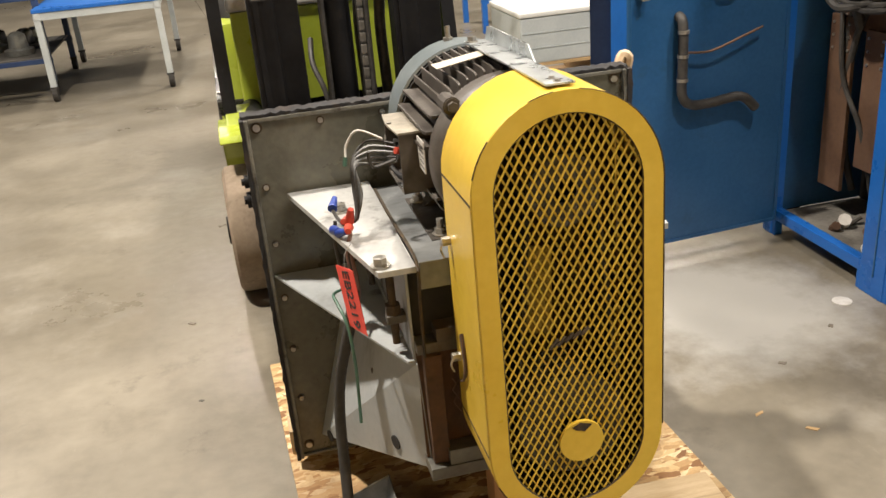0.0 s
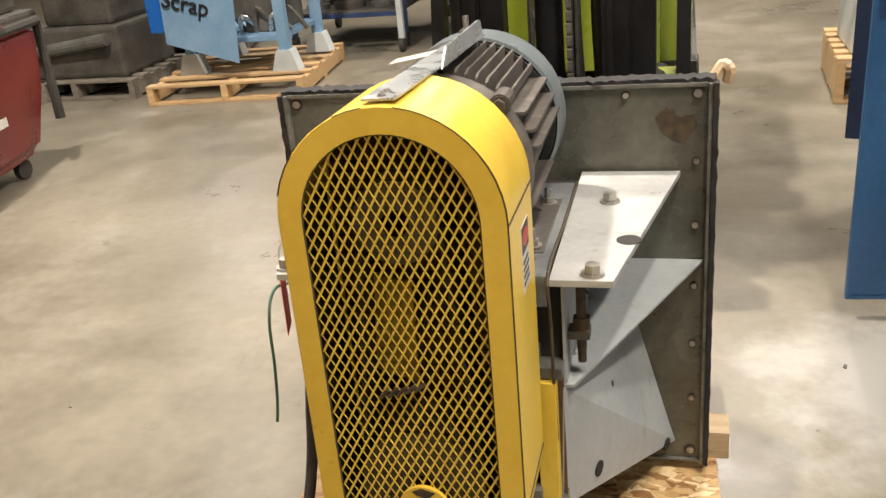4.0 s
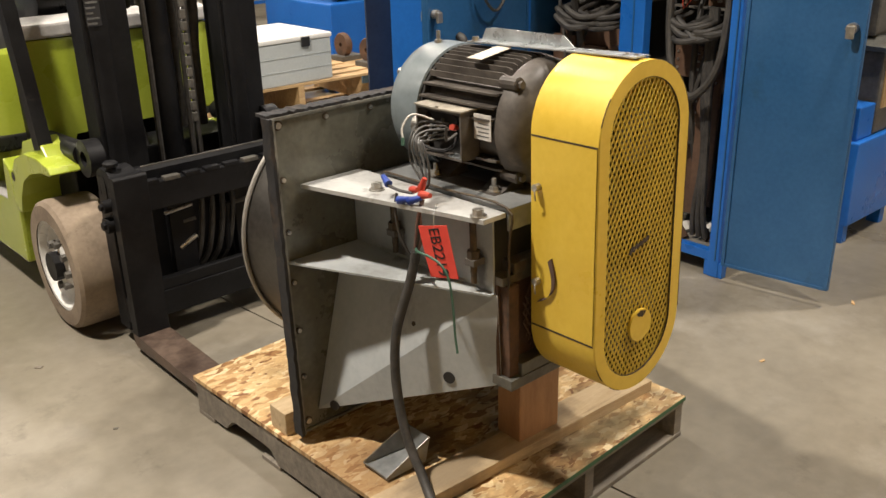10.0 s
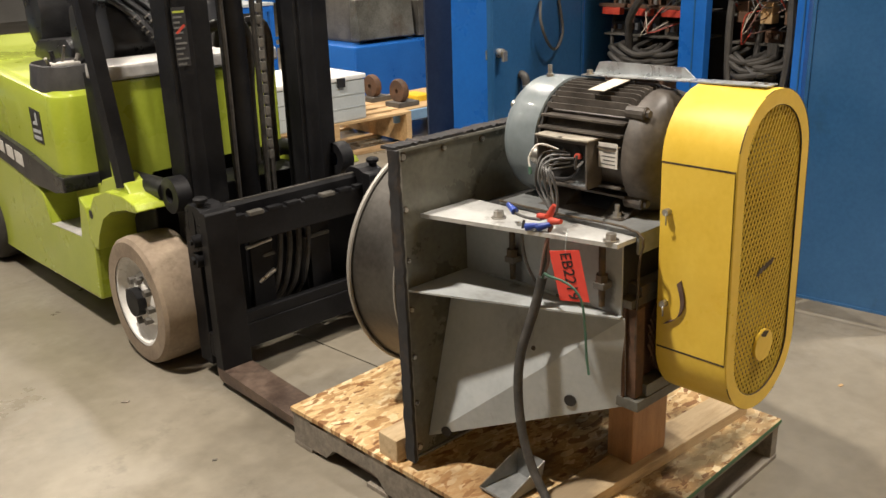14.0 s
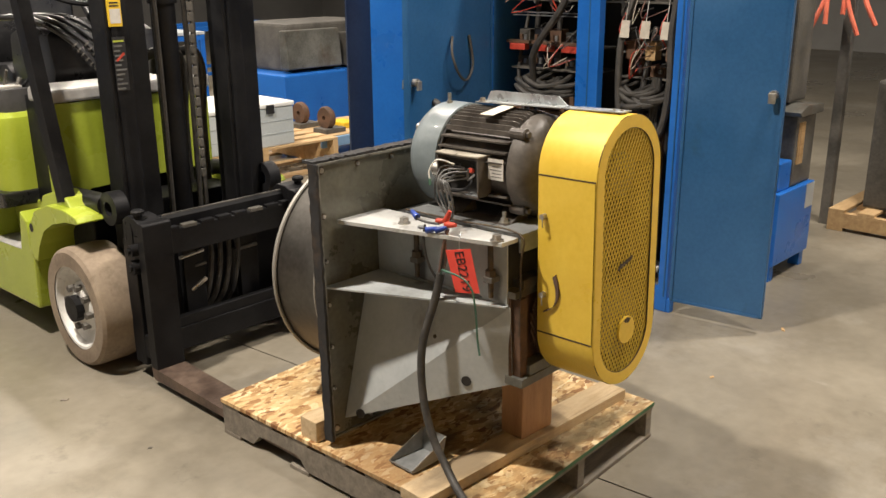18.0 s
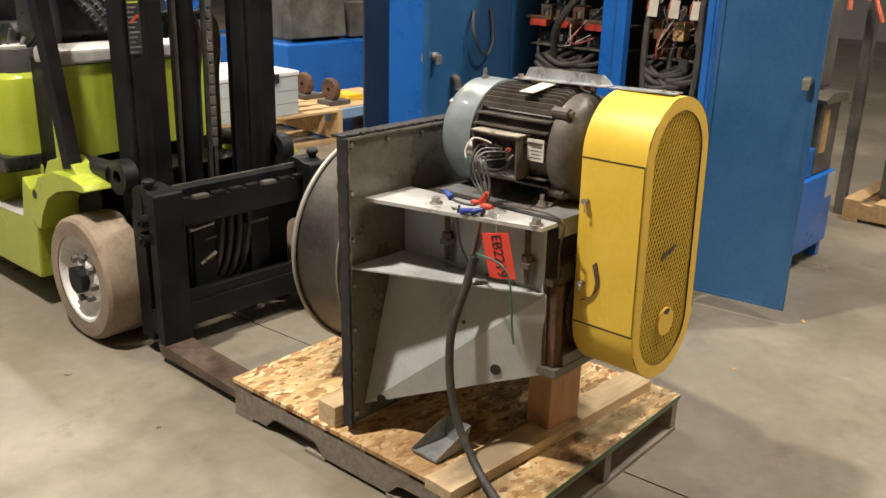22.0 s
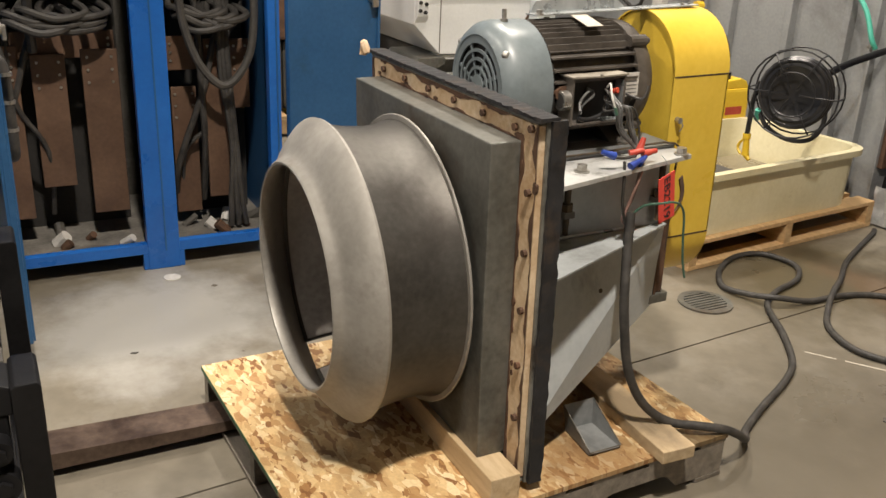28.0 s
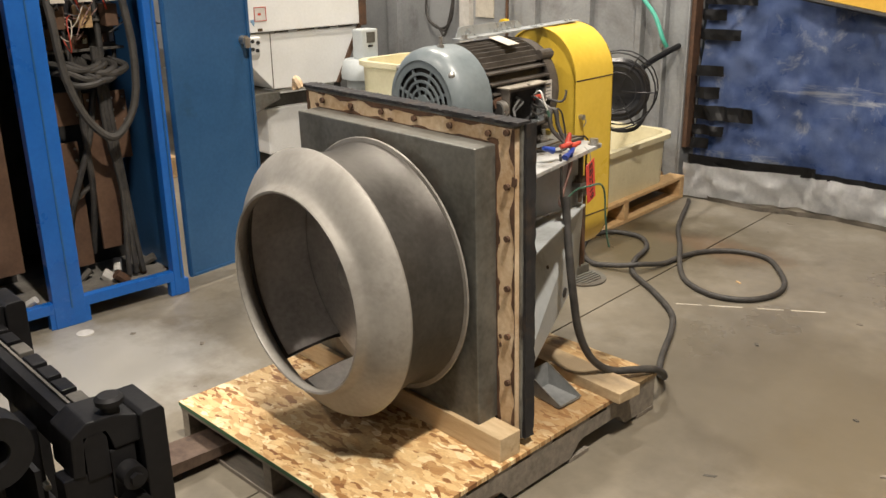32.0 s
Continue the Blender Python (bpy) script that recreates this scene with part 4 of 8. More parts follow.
bm = B()
box(bm, -0.196, 0.196, -0.575, -0.115, 0.912, 0.927, 0.002)
box(bm, -0.196, 0.196, -0.578, -0.570, 0.872, 0.927, 0.002)
slab = part("motor_slab", bm, SLABST, fan, "sliding motor base plate with a turned-down lip")
bm = B()
box(bm, -0.21, 0.21, -0.11, -0.03, 0.895, 0.905)
part("slot", bm, DARK, fan)
for x in (-0.2, 0.2):
    bm = B()
    tube(bm, [(x, -0.12, 0.93), (x * 1.005, -0.35, 0.931), (x * 1.0, -0.575, 0.93), (x * 1.01, -0.583, 0.84), (x * 1.02, -0.58, 0.62)], 0.0032, 6, 4)
    part("slab_edge_strip", bm, CHIP, slab)
for i, (x, y) in enumerate(((-0.262, -0.545), (-0.292, -0.205), (0.268, -0.548), (0.272, -0.205))):
    bm = B()
    hexbolt(bm, x, y, 0.918, 0.0135, 0.019)
    part("shelf_bolt", bm, STEEL, fan)
# front of the pedestal
bm = B()
box(bm, -0.215, 0.215, -0.556, -0.548, 0.462, 0.742)
front_plate = part("front_plate", bm, RUSTDK, fan, "rust-brown pedestal front plate")
# added dark sheet in place of the shade inside the pedestal
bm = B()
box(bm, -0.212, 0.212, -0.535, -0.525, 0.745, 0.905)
part("shade_back", bm, DARK, fan)
bm = B()
box(bm, -0.216, 0.216, -0.575, -0.53, 0.735, 0.757, 0.002)
box(bm, -0.176, 0.176, -0.576, -0.532, 0.757, 0.784, 0.002)
part("cross_bar", bm, HOUSE, fan, "stepped grey cross bar")
bm = B()
box(bm, -0.216, 0.216, -0.60, -0.53, 0.462, 0.49, 0.002)
box(bm, -0.176, 0.176, -0.598, -0.559, 0.490, 0.524, 0.002)
part("bottom_bar", bm, HOUSE, fan, "stepped grey bottom bar")
bm = B()
box(bm, -0.206, -0.172, -0.585, -0.557, 0.491, 0.734, 0.002)
part("rusty_strip", bm, RUSTDK, fan, "rust-brown vertical strip")
bm = B()
box(bm, 0.172, 0.206, -0.585, -0.557, 0.491, 0.734, 0.002)
part("yellow_strip", bm, YELLOW, fan, "yellow guard flange")


def expanded(bm, half, z0, z1, cx, y, pw, ph, w, t):
    """Expanded metal: strands that zigzag upward, kept inside a long hole with round ends."""
    def inside(x, z):
        zc = min(max(z, z0 + half), z1 - half)
        return (x - cx) ** 2 + (z - zc) ** 2 < half * half
    nx, nz = int(2 * half / pw) + 2, int((z1 - z0) / (ph / 2)) + 1
    for i in range(-nx // 2, nx // 2 + 1):
        for k in range(nz):
            sgn = 1 if k % 2 == 0 else -1
            for side in (-1, 1):
                x0 = cx + i * pw + side * sgn * pw / 4 * 1.0 - side * 0
                x1 = cx + i * pw - side * sgn * pw / 4 * 1.0
                if side == 1:
                    x0, x1 = x0 + pw / 2, x1 + pw / 2
                za, zb = z0 + k * ph / 2, z0 + (k + 1) * ph / 2
                if inside((x0 + x1) / 2, (za + zb) / 2):
                    lean = t * 0.8 * (1 if side * sgn > 0 else -1)
                    vs = [bm.verts.new(p) for p in ((x0 - w, y + lean, za), (x0 + w, y - t, za), (x1 + w, y - t, zb), (x1 - w, y + lean, zb),
                                                     (x0 - w, y + lean + t, za), (x0 + w, y, za), (x1 + w, y, zb), (x1 - w, y + lean + t, zb))]
                    for f in ((0, 1, 2, 3), (7, 6, 5, 4), (1, 5, 6, 2), (0, 3, 7, 4)):
                        bm.faces.new([vs[j] for j in f])
    return bm


bm = B()
expanded(bm, 0.155, 0.49, 0.80, 0.0, -0.585, 0.0152, 0.027, 0.0011, 0.0015)
part("rear_mesh", bm, RUSTDK, fan, "oily expanded metal behind the guard", kind="stuff")

# ---- belt guard ----
GX, GH, GZ0, GZ1, GYF, GYB = 0.002, 0.163, 0.463, 1.260, -0.794, -0.598
guard = thing("belt_guard", "chipped yellow steel belt guard with an expanded metal front", "machine guard", (GX, -0.7, GZ0))


def shell(bm, outer, thick, y0, y1):
    """A strip of sheet that follows an open outline in x and z."""
    n = len(outer)
    inner = []
    for i in range(n):
        a, b = Vector(outer[max(0, i - 1)]), Vector(outer[min(n - 1, i + 1)])
        d = (b - a).normalized()
        inner.append(Vector(outer[i]) + Vector((-d.y, d.x)) * thick)
    rings = []
    for p, q in zip(outer, inner):
        rings.append([(p[0], y0, p[1]), (p[0], y1, p[1]), (q[0], y1, q[1]), (q[0], y0, q[1])])
    return loft(bm, rings)


def arc(a0, a1, zc, r=GH, n=20):
    return [(GX + r * math.cos(radians(a0 + (a1 - a0) * i / n)), zc + r * math.sin(radians(a0 + (a1 - a0) * i / n))) for i in range(n + 1)]


ZT, ZB = GZ1 - GH, GZ0 + GH
bm = B()
shell(bm, arc(0, 180, ZT), 0.004, GYF + 0.002, GYB)
cover = part("top_cover", bm, YELLOW, guard, "round yellow top cover", smooth=True)
for s, nm in ((-1, "side_cover"), (1, "side_cover")):
    bm = B()
    box(bm, GX + s * GH, GX + s * (GH - 0.004), GYF + 0.002, GYB, ZB + 0.002, ZT - 0.003, 0.001)
    part(nm, bm, YELLOW, guard, "flat yellow side cover")
bm = B()
shell(bm, arc(180, 360, ZB), 0.004, GYF + 0.002, GYB)
part("bottom_cover", bm, YELLOW, guard, "round yellow bottom cover", smooth=True)
for s in (-1, 1):
    for z in (ZT - 0.0015, ZB):
        bm = B()
        box(bm, GX + s * (GH + 0.0006), GX + s * (GH - 0.003), GYF + 0.004, GYB - 0.002, z - 0.0022, z + 0.0022)
        part("seam", bm, CHIP, guard, "dark chipped seam")
outer, inner = stadium(GH, GZ0, GZ1, GX, 24), stadium(GH - 0.036, GZ0 + 0.036, GZ1 - 0.036, GX, 24)
bm = B()
rings = [[(p[0], GYF + 0.004, p[1]) for p in inner], [(p[0], GYF, p[1]) for p in inner],
         [(GX + (p[0] - GX) * 0.985, GYF, p[1]) for p in outer], [(p[0], GYF + 0.003, p[1]) for p in outer], [(p[0], GYF + 0.006, p[1]) for p in outer]]
loft(bm, rings, True, False)
part("front_ring", bm, YELLOW, guard, "yellow front ring with worn edge")
bm = B()
tube(bm, [(p[0], GYF + 0.0022, p[1]) for p in inner] + [(inner[0][0], GYF + 0.0022, inner[0][1])], 0.0022, 5, 1)
part("ring_edge", bm, CHIP, guard, "dark worn inner edge")
bm = B()
expanded(bm, GH - 0.034, GZ0 + 0.034, GZ1 - 0.034, GX, GYF + 0.006, 0.0152, 0.0265, 0.0018, 0.0017)
part("expanded_mesh", bm, YELLOWMESH, guard, "yellow expanded metal mesh", kind="stuff")
bm = B()
prism(bm, stadium(GH - 0.006, GZ0 + 0.006, GZ1 - 0.006, GX, 24), "y", GYB - 0.012, GYB - 0.008)
part("back_plate", bm, YELLOW, guard, "yellow back plate")
# dark sheets added inside the covers to darken the view through the mesh
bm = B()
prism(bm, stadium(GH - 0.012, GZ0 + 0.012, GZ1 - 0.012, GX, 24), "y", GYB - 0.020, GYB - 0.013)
part("back_lining", bm, LININGDK, guard, "dark back lining with yellow patches")
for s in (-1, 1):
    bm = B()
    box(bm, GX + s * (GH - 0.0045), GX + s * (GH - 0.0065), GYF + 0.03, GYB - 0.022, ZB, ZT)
    part("side_lining", bm, LININGDK, guard, "dark inner side lining with yellow patches")
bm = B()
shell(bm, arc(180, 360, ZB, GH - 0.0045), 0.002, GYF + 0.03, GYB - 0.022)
part("bottom_lining", bm, LININGDK, guard, smooth=True)
bm = B()
rod(bm, (GX + 0.006, GYF - 0.004, 0.628), (GX + 0.006, GYF + 0.003, 0.628), 0.041, 32)
cap = part("inspection_cap", bm, YELLOW, guard, "round yellow inspection cap")
bm = B()
prism(bm, [(GX - 0.012, 0.660), (GX + 0.004, 0.667), (GX + 0.026, 0.660), (GX + 0.012, 0.648), (GX - 0.004, 0.653)], "y", GYF - 0.0046, GYF - 0.004)
part("chip", bm, CHIP, cap)
for z, r in ((1.09, 0.062), (0.648, 0.10)):
    bm = B()
    lathe(bm, [(0.02, -0.77), (r * 0.6, -0.765), (r, -0.77), (r, -0.755), (r * 0.9, -0.74), (r, -0.725), (r, -0.71), (r * 0.9, -0.695), (r, -0.68), (r, -0.665), (0.02, -0.665)], (GX, 0, z), "y", 28)
    part("pulley", bm, GRIME, guard, smooth=True)
for x0, x1 in ((-0.058, -0.096), (0.058, 0.096)):
    bm = B()
    sheet(bm, [(GX + x0, -0.76, 1.09), (GX + x1, -0.76, 0.65), (GX + x1, -0.67, 0.65), (GX + x0, -0.67, 1.09)], 0.008)
    part("drive_belt", bm, TYREBK, guard)
bm = B()
prism(bm, [(GX - 0.075, 0.82), (GX - 0.01, 0.80), (GX - 0.005, 0.97), (GX - 0.07, 0.985)], "y", GYB - 0.11, GYB - 0.10)
part("inner_plate", bm, DULLYEL, guard, "dull yellow plate inside")
bm = B()
for k in range(5):
    tube(bm, [(GX - 0.045 + k * 0.014, GYF - 0.0005, 0.822 + k * 0.004), (GX - 0.03 + k * 0.014, GYF - 0.0005, 0.838 + k * 0.003)], 0.0035, 5, 1)
part("grease_smear", bm, CHIP, guard, "black grease smear on the mesh")
# worn spots round the edge of the front ring
run = []
for k, p in enumerate(outer + outer[:1]):
    worn = noise.noise(Vector((k * 0.33, 2.7, 0))) > -0.05
    if worn:
        run.append((p[0], GYF + 0.001, p[1]))
    if (not worn or k == len(outer)) and len(run) > 1:
        bm = B()
        tube(bm, run, 0.0012, 5, 1)
        part("worn_edge", bm, CHIP, guard, "dark worn paint edge")
    if not worn:
        run = []
# warning sticker
bm = B()
box(bm, GX + GH, GX + GH + 0.0008, -0.705, -0.645, 0.955, 1.058)
st = part("warning_sticker", bm, LABEL, guard, "white danger sticker with a red oval")
bm = B()
box(bm, GX + GH + 0.0008, GX + GH + 0.0012, -0.703, -0.647, 1.015, 1.056)
part("sticker_header", bm, INK, st, "black header")
bm = B()
pts = [(-0.675 + 0.024 * math.cos(radians(a)), 1.036 + 0.013 * math.sin(radians(a))) for a in range(0, 360, 15)]
prism(bm, pts, "x", GX + GH + 0.0012, GX + GH + 0.0016)
part("red_oval", bm, TERMRED, st, "red oval")
for k in range(4):
    bm = B()
    box(bm, GX + GH + 0.0008, GX + GH + 0.0012, -0.70, -0.652 - 0.004 * (k % 2), 0.965 + k * 0.011, 0.971 + k * 0.011)
    part("print_bar", bm, INK, st)
# fittings on the left side of the guard
for z in (0.978, 0.745):
    bm = B()
    rod(bm, (GX - GH, -0.622, z), (GX - GH - 0.016, -0.622, z), 0.009, 8)
    tube(bm, [(GX - GH - 0.012, -0.622, z), (GX - GH - 0.02, -0.628, z - 0.012), (GX - GH - 0.014, -0.624, z - 0.03)], 0.002, 5, 3)
    part("wing_fastener", bm, STEEL, guard, "brassy quarter-turn fastener")
curve = smooth_path([Vector(p) for p in ((0, -0.660, 0.808), (0, -0.671, 0.770), (0, -0.670, 0.738), (0, -0.655, 0.712), (0, -0.625, 0.694))], 5)
bm = B()
loft(bm, [[(GX - GH - u, q.y + v * 0.7, q.z - v * 0.7) for u, v in ((0.001, -0.008), (0.006, -0.007), (0.007, 0.0), (0.006, 0.007), (0.001, 0.008))] for q in (Vector(p) for p in curve)])
part("rubber_scrap", bm, SCRAP, guard, "curved brown rubber edging scrap", smooth=True)

# ---- motor ----
MX, MZ = 0.008, 1.090
motor = thing("electric_motor", "dusty dark finned motor with blue-grey cover and open wiring box", "motor", (MX, -0.35, 0.927))
MC = (MX, 0, MZ)
bm = B()
lathe(bm, [(0.135, -0.49), (0.140, -0.48), (0.140, -0.20), (0.12, -0.19), (0.0, -0.19), (0.0, -0.49), (0.135, -0.49)], MC, "y", 48)
part("body", bm, MOTORDK, motor, smooth=True)
fins = []
for k in range(-7, 8):
    x = k * 0.0165
    h = math.sqrt(max(0, 0.163 ** 2 - x * x))
    fins.append(((MX + x - 0.0022, MX + x + 0.0022), (MZ + 0.10, MZ + h)))
for (x0, x1), (z0, z1) in fins:
    bm = B()
    prism(bm, [(-0.205, z0), (-0.475, z0), (-0.468, z1 - 0.004), (-0.455, z1), (-0.21, z1)], "x", x0, x1)
    part("cooling_fin", bm, MOTORDK, motor)
for s in (-1, 1):
    for z in (0.085, 0.056, 0.028, -0.075, -0.10):
        w = math.sqrt(0.168 ** 2 - z * z)
        bm = B()
        prism(bm, [(MX + s * 0.10, -0.205), (MX + s * 0.10, -0.475), (MX + s * (w - 0.004), -0.472), (MX + s * w, -0.46), (MX + s * w, -0.21)], "z", MZ + z - 0.0026, MZ + z + 0.0026)
        part("cooling_fin", bm, MOTORDK, motor)
bm = B()
lathe(bm, [(0.0, -0.572), (0.05, -0.572), (0.06, -0.56), (0.10, -0.552), (0.135, -0.54), (0.152, -0.52), (0.156, -0.50), (0.156, -0.478), (0.14, -0.474), (0, -0.474)], MC, "y", 48)
part("end_bell", bm, MOTORDK, motor, "rounded drive end bell", smooth=True)
for a in (45, 135, 225, 315):
    bm = B()
    q = (MX + 0.158 * math.cos(radians(a)), MZ + 0.158 * math.sin(radians(a)))
    rod(bm, (q[0], -0.466, q[1]), (q[0], -0.518, q[1]), 0.017, 12)
    hexbolt(bm, q[0], -0.518, q[1], 0.010, 0.012, "y")
    part("bell_lug", bm, MOTORDK, motor)
bm = B()
rod(bm, (MX, -0.56, MZ), (MX, -0.655, MZ), 0.024, 20)
part("shaft", bm, STEEL, motor, smooth=True)
bm = B()
lathe(bm, [(0.160, -0.205), (0.166, -0.203), (0.167, -0.12), (0.163, -0.098), (0.150, -0.080), (0.132, -0.072), (0.128, -0.074), (0.146, -0.084), (0.158, -0.10), (0.161, -0.12), (0.160, -0.205)], MC, "y", 56)
fc = part("fan_cover", bm, MOTORGR, motor, "glossy blue-grey fan cover with a slotted grille", smooth=True)
bm = B()
lathe(bm, [(0.0, -0.085), (0.14, -0.085), (0.14, -0.09), (0, -0.09)], MC, "y", 32)
part("grille_back", bm, DARK, fc)
for r0, r1 in ((0.0, 0.030), (0.044, 0.052), (0.066, 0.074), (0.088, 0.096), (0.110, 0.134)):
    bm = B()
    lathe(bm, [(r0, -0.074), (r1, -0.074), (r1, -0.079), (r0, -0.079), (r0, -0.074)] if r0 else [(0.0, -0.073), (r1, -0.074), (r1, -0.079), (0, -0.079)], MC, "y", 36)
    part("grille_ring", bm, MOTORGR, fc, smooth=True)
for a in range(0, 180, 45):
    bm = B()
    d = Vector((math.cos(radians(a + 22)), 0, math.sin(radians(a + 22))))
    n2 = Vector((-d.z, 0, d.x)) * 0.0045
    c = Vector((MX, -0.0755, MZ))
    loft(bm, [[c - d * 0.13 - n2, c - d * 0.13 + n2, c + d * 0.13 + n2, c + d * 0.13 - n2], [v + Vector((0, -0.004, 0)) for v in (c - d * 0.13 - n2, c - d * 0.13 + n2, c + d * 0.13 + n2, c + d * 0.13 - n2)]])
    part("grille_spoke", bm, MOTORGR, fc)
for a in (40, 140, 265):
    bm = B()
    q = Vector((MX + 0.150 * math.cos(radians(a)), -0.088, MZ + 0.150 * math.sin(radians(a))))
    bmesh.ops.create_uvsphere(bm, u_segments=12, v_segments=8, radius=0.011, matrix=Matrix.Translation(q))
    part("cover_screw", bm, STEEL, fc, smooth=True)
bm = B()
lathe(bm, [(0.157, -0.206), (0.157, -0.214), (0.142, -0.214)], MC, "y", 48)
part("shadow_gap", bm, DARK, motor)
bm = B()
rod(bm, (MX - 0.02, -0.135, MZ + 0.162), (MX - 0.02, -0.135, MZ + 0.196), 0.006, 10)
rod(bm, (MX - 0.02, -0.135, MZ + 0.162), (MX - 0.02, -0.135, MZ + 0.172), 0.011, 6)
part("grease_fitting", bm, STEEL, motor)
for s in (-1, 1):
    bm = B()
    for y in (-0.25, -0.45):
        prism(bm, [(MX + s * 0.075, 0.975), (MX + s * 0.145, 0.935), (MX + s * 0.165, 0.928), (MX + s * 0.165, 0.9275), (MX + s * 0.06, 0.9275)], "y", y - 0.035, y + 0.035)
    box(bm, MX + s * 0.10, MX + s * 0.165, -0.485, -0.215, 0.9272, 0.939, 0.002)
    part("foot", bm, MOTORDK, motor)
    for y in (-0.245, -0.46):
        bm = B()
        hexbolt(bm, MX + s * 0.142, y, 0.939, 0.012, 0.014)
        rod(bm, (MX + s * 0.142, y, 0.95), (MX + s * 0.142, y, 0.972), 0.0065, 10)
        part("foot_bolt", bm, STEEL, motor, "shiny foot bolt")
# wiring box, open to the side
bx0, bx1, by0, by1, bz0, bz1 = -0.188, -0.128, -0.405, -0.240, 1.012, 1.132
bm = B()
box(bm, bx0, bx1, by0, by1, bz0, bz0 + 0.005)
box(bm, bx0, bx1, by0, by1, bz1 - 0.005, bz1)
box(bm, bx0, bx1, by0, by0 + 0.005, bz0 + 0.005, bz1 - 0.005)
box(bm, bx0, bx1, by1 - 0.005, by1, bz0 + 0.005, bz1 - 0.005)
box(bm, bx1 - 0.005, bx1, by0 + 0.005, by1 - 0.005, bz0 + 0.005, bz1 - 0.005)
wb = part("wiring_box", bm, MOTORDK, motor, "open grimy grey wiring box")
bm = B()
box(bm, -0.152, -0.146, by0 + 0.006, by1 - 0.006, bz0 + 0.006, bz1 - 0.006)
part("box_inside", bm, DARK, wb, "dark inside of the box")
bm = B()
box(bm, bx0 + 0.002, -0.1525, by0 + 0.0052, by0 + 0.0066, bz0 + 0.007, bz1 - 0.012)
box(bm, bx0 + 0.002, -0.1525, by0 + 0.0075, by0 + 0.060, bz0 + 0.0055, bz0 + 0.0068)
part("inner_plate", bm, GALV, wb, "bright plate inside the box")
bm = B()
prism(bm, [(bx0 - 0.003, by0 - 0.004), (bx0 - 0.009, (by0 + by1) / 2 - 0.01), (bx0 - 0.009, (by0 + by1) / 2 + 0.012), (bx0 - 0.003, by1 + 0.004), (bx1, by1 + 0.004), (bx1, by0 - 0.004)], "z", bz1 + 0.001, bz1 + 0.005)
part("box_gasket", bm, LIDDUST, wb, "dirty tan gasket edge on the box")
bm = B()
rod(bm, (bx0 - 0.003, (by0 + by1) / 2, bz1 + 0.003), (bx0 - 0.003, (by0 + by1) / 2, bz1 + 0.008), 0.005, 8)
part("lid_screw", bm, SCREWDK, wb)
bm = B()
rod(bm, (-0.172, by0 + 0.035, 1.090), (-0.192, by0 + 0.028, 1.096), 0.0075, 12)
part("wire_cap", bm, TERMRED, wb, "red wire cap")
bm = B()
tube(bm, [(-0.172, by0 + 0.035, 1.090), (-0.165, by0 + 0.04, 1.07), (-0.172, by0 + 0.045, 1.045), (-0.175, by0 + 0.07, 1.028), (-0.18, by0 + 0.11, 1.024), (-0.185, by0 + 0.14, 1.03)], 0.005, 6, 5)
part("inner_lead", bm, GASKET, wb, "black lead inside the box")
bm = B()
tube(bm, [(-0.156, by0 + 0.10, 1.10), (-0.175, by0 + 0.09, 1.085), (-0.17, by0 + 0.12, 1.06), (-0.185, by0 + 0.135, 1.04)], 0.004, 6, 5)
tube(bm, [(-0.156, by0 + 0.08, 1.09), (-0.178, by0 + 0.11, 1.095), (-0.175, by0 + 0.13, 1.07), (-0.19, by0 + 0.14, 1.05)], 0.0035, 6, 5)
part("inner_lead", bm, WIREGREY, wb, "grey lead inside the box")
bm = B()
rod(bm, (-0.165, by1, 1.075), (-0.165, by1 + 0.022, 1.075), 0.025, 24)
part("conduit_hub", bm, STEEL, wb, "round conduit hub", smooth=True)
bm = B()
rod(bm, (-0.165, by1 + 0.0221, 1.075), (-0.165, by1 + 0.023, 1.075), 0.019, 24)
part("hub_bore", bm, DARK, wb)
bm = B()
rod(bm, (-0.1535, -0.33, 1.085), (-0.129, -0.33, 1.085), 0.03, 20)
part("lead_hole", bm, DARK, wb)
bm = B()
box(bm, MX - 0.1625, MX - 0.160, -0.472, -0.415, 1.068, 1.130)
part("rating_plate", bm, LABEL, motor, "whitish rating plate with faint print")
for k in range(5):
    bm = B()
    box(bm, MX - 0.1632, MX - 0.1625, -0.466, -0.424 - 0.006 * (k % 2), 1.076 + k * 0.010, 1.0785 + k * 0.010)
    part("print_bar", bm, WIREGREY, motor)
bm = B()
pts = [(-0.235 + 0.026 * math.cos(radians(a)), 1.09 + 0.02 * math.sin(radians(a))) for a in range(0, 360, 20)]
prism(bm, pts, "x", MX - 0.167, MX - 0.145)
part("badge", bm, RUSTDK, motor, "rusty oval badge")
bm = B()
sheet(bm, [(MX - 0.105, -0.335, MZ + 0.155), (MX - 0.105, -0.385, MZ + 0.155), (MX - 0.01, -0.395, MZ + 0.172), (MX - 0.01, -0.345, MZ + 0.172)], 0.0015)
part("card_tag", bm, BEIGETAG, motor, "dirty white card tag bent over the fins")

# strap from motor to guard
strap = thing("brace_strap", "galvanised sheet strap with a turned-up flange from motor to guard", "bracket", (0.0, -0.5, 1.25))
bm = B()
sheet(bm, [(-0.012, -0.235, 1.268), (-0.024, -0.776, 1.2795), (0.024, -0.776, 1.2795), (0.036, -0.235, 1.268)], 0.003)
part("strap", bm, GALV, strap)
bm = B()
prism(bm, [(-0.245, 1.268), (-0.56, 1.273), (-0.525, 1.300), (-0.285, 1.302), (-0.262, 1.299)], "x", 0.031, 0.034)
part("flange", bm, GALV, strap, "turned-up flange")
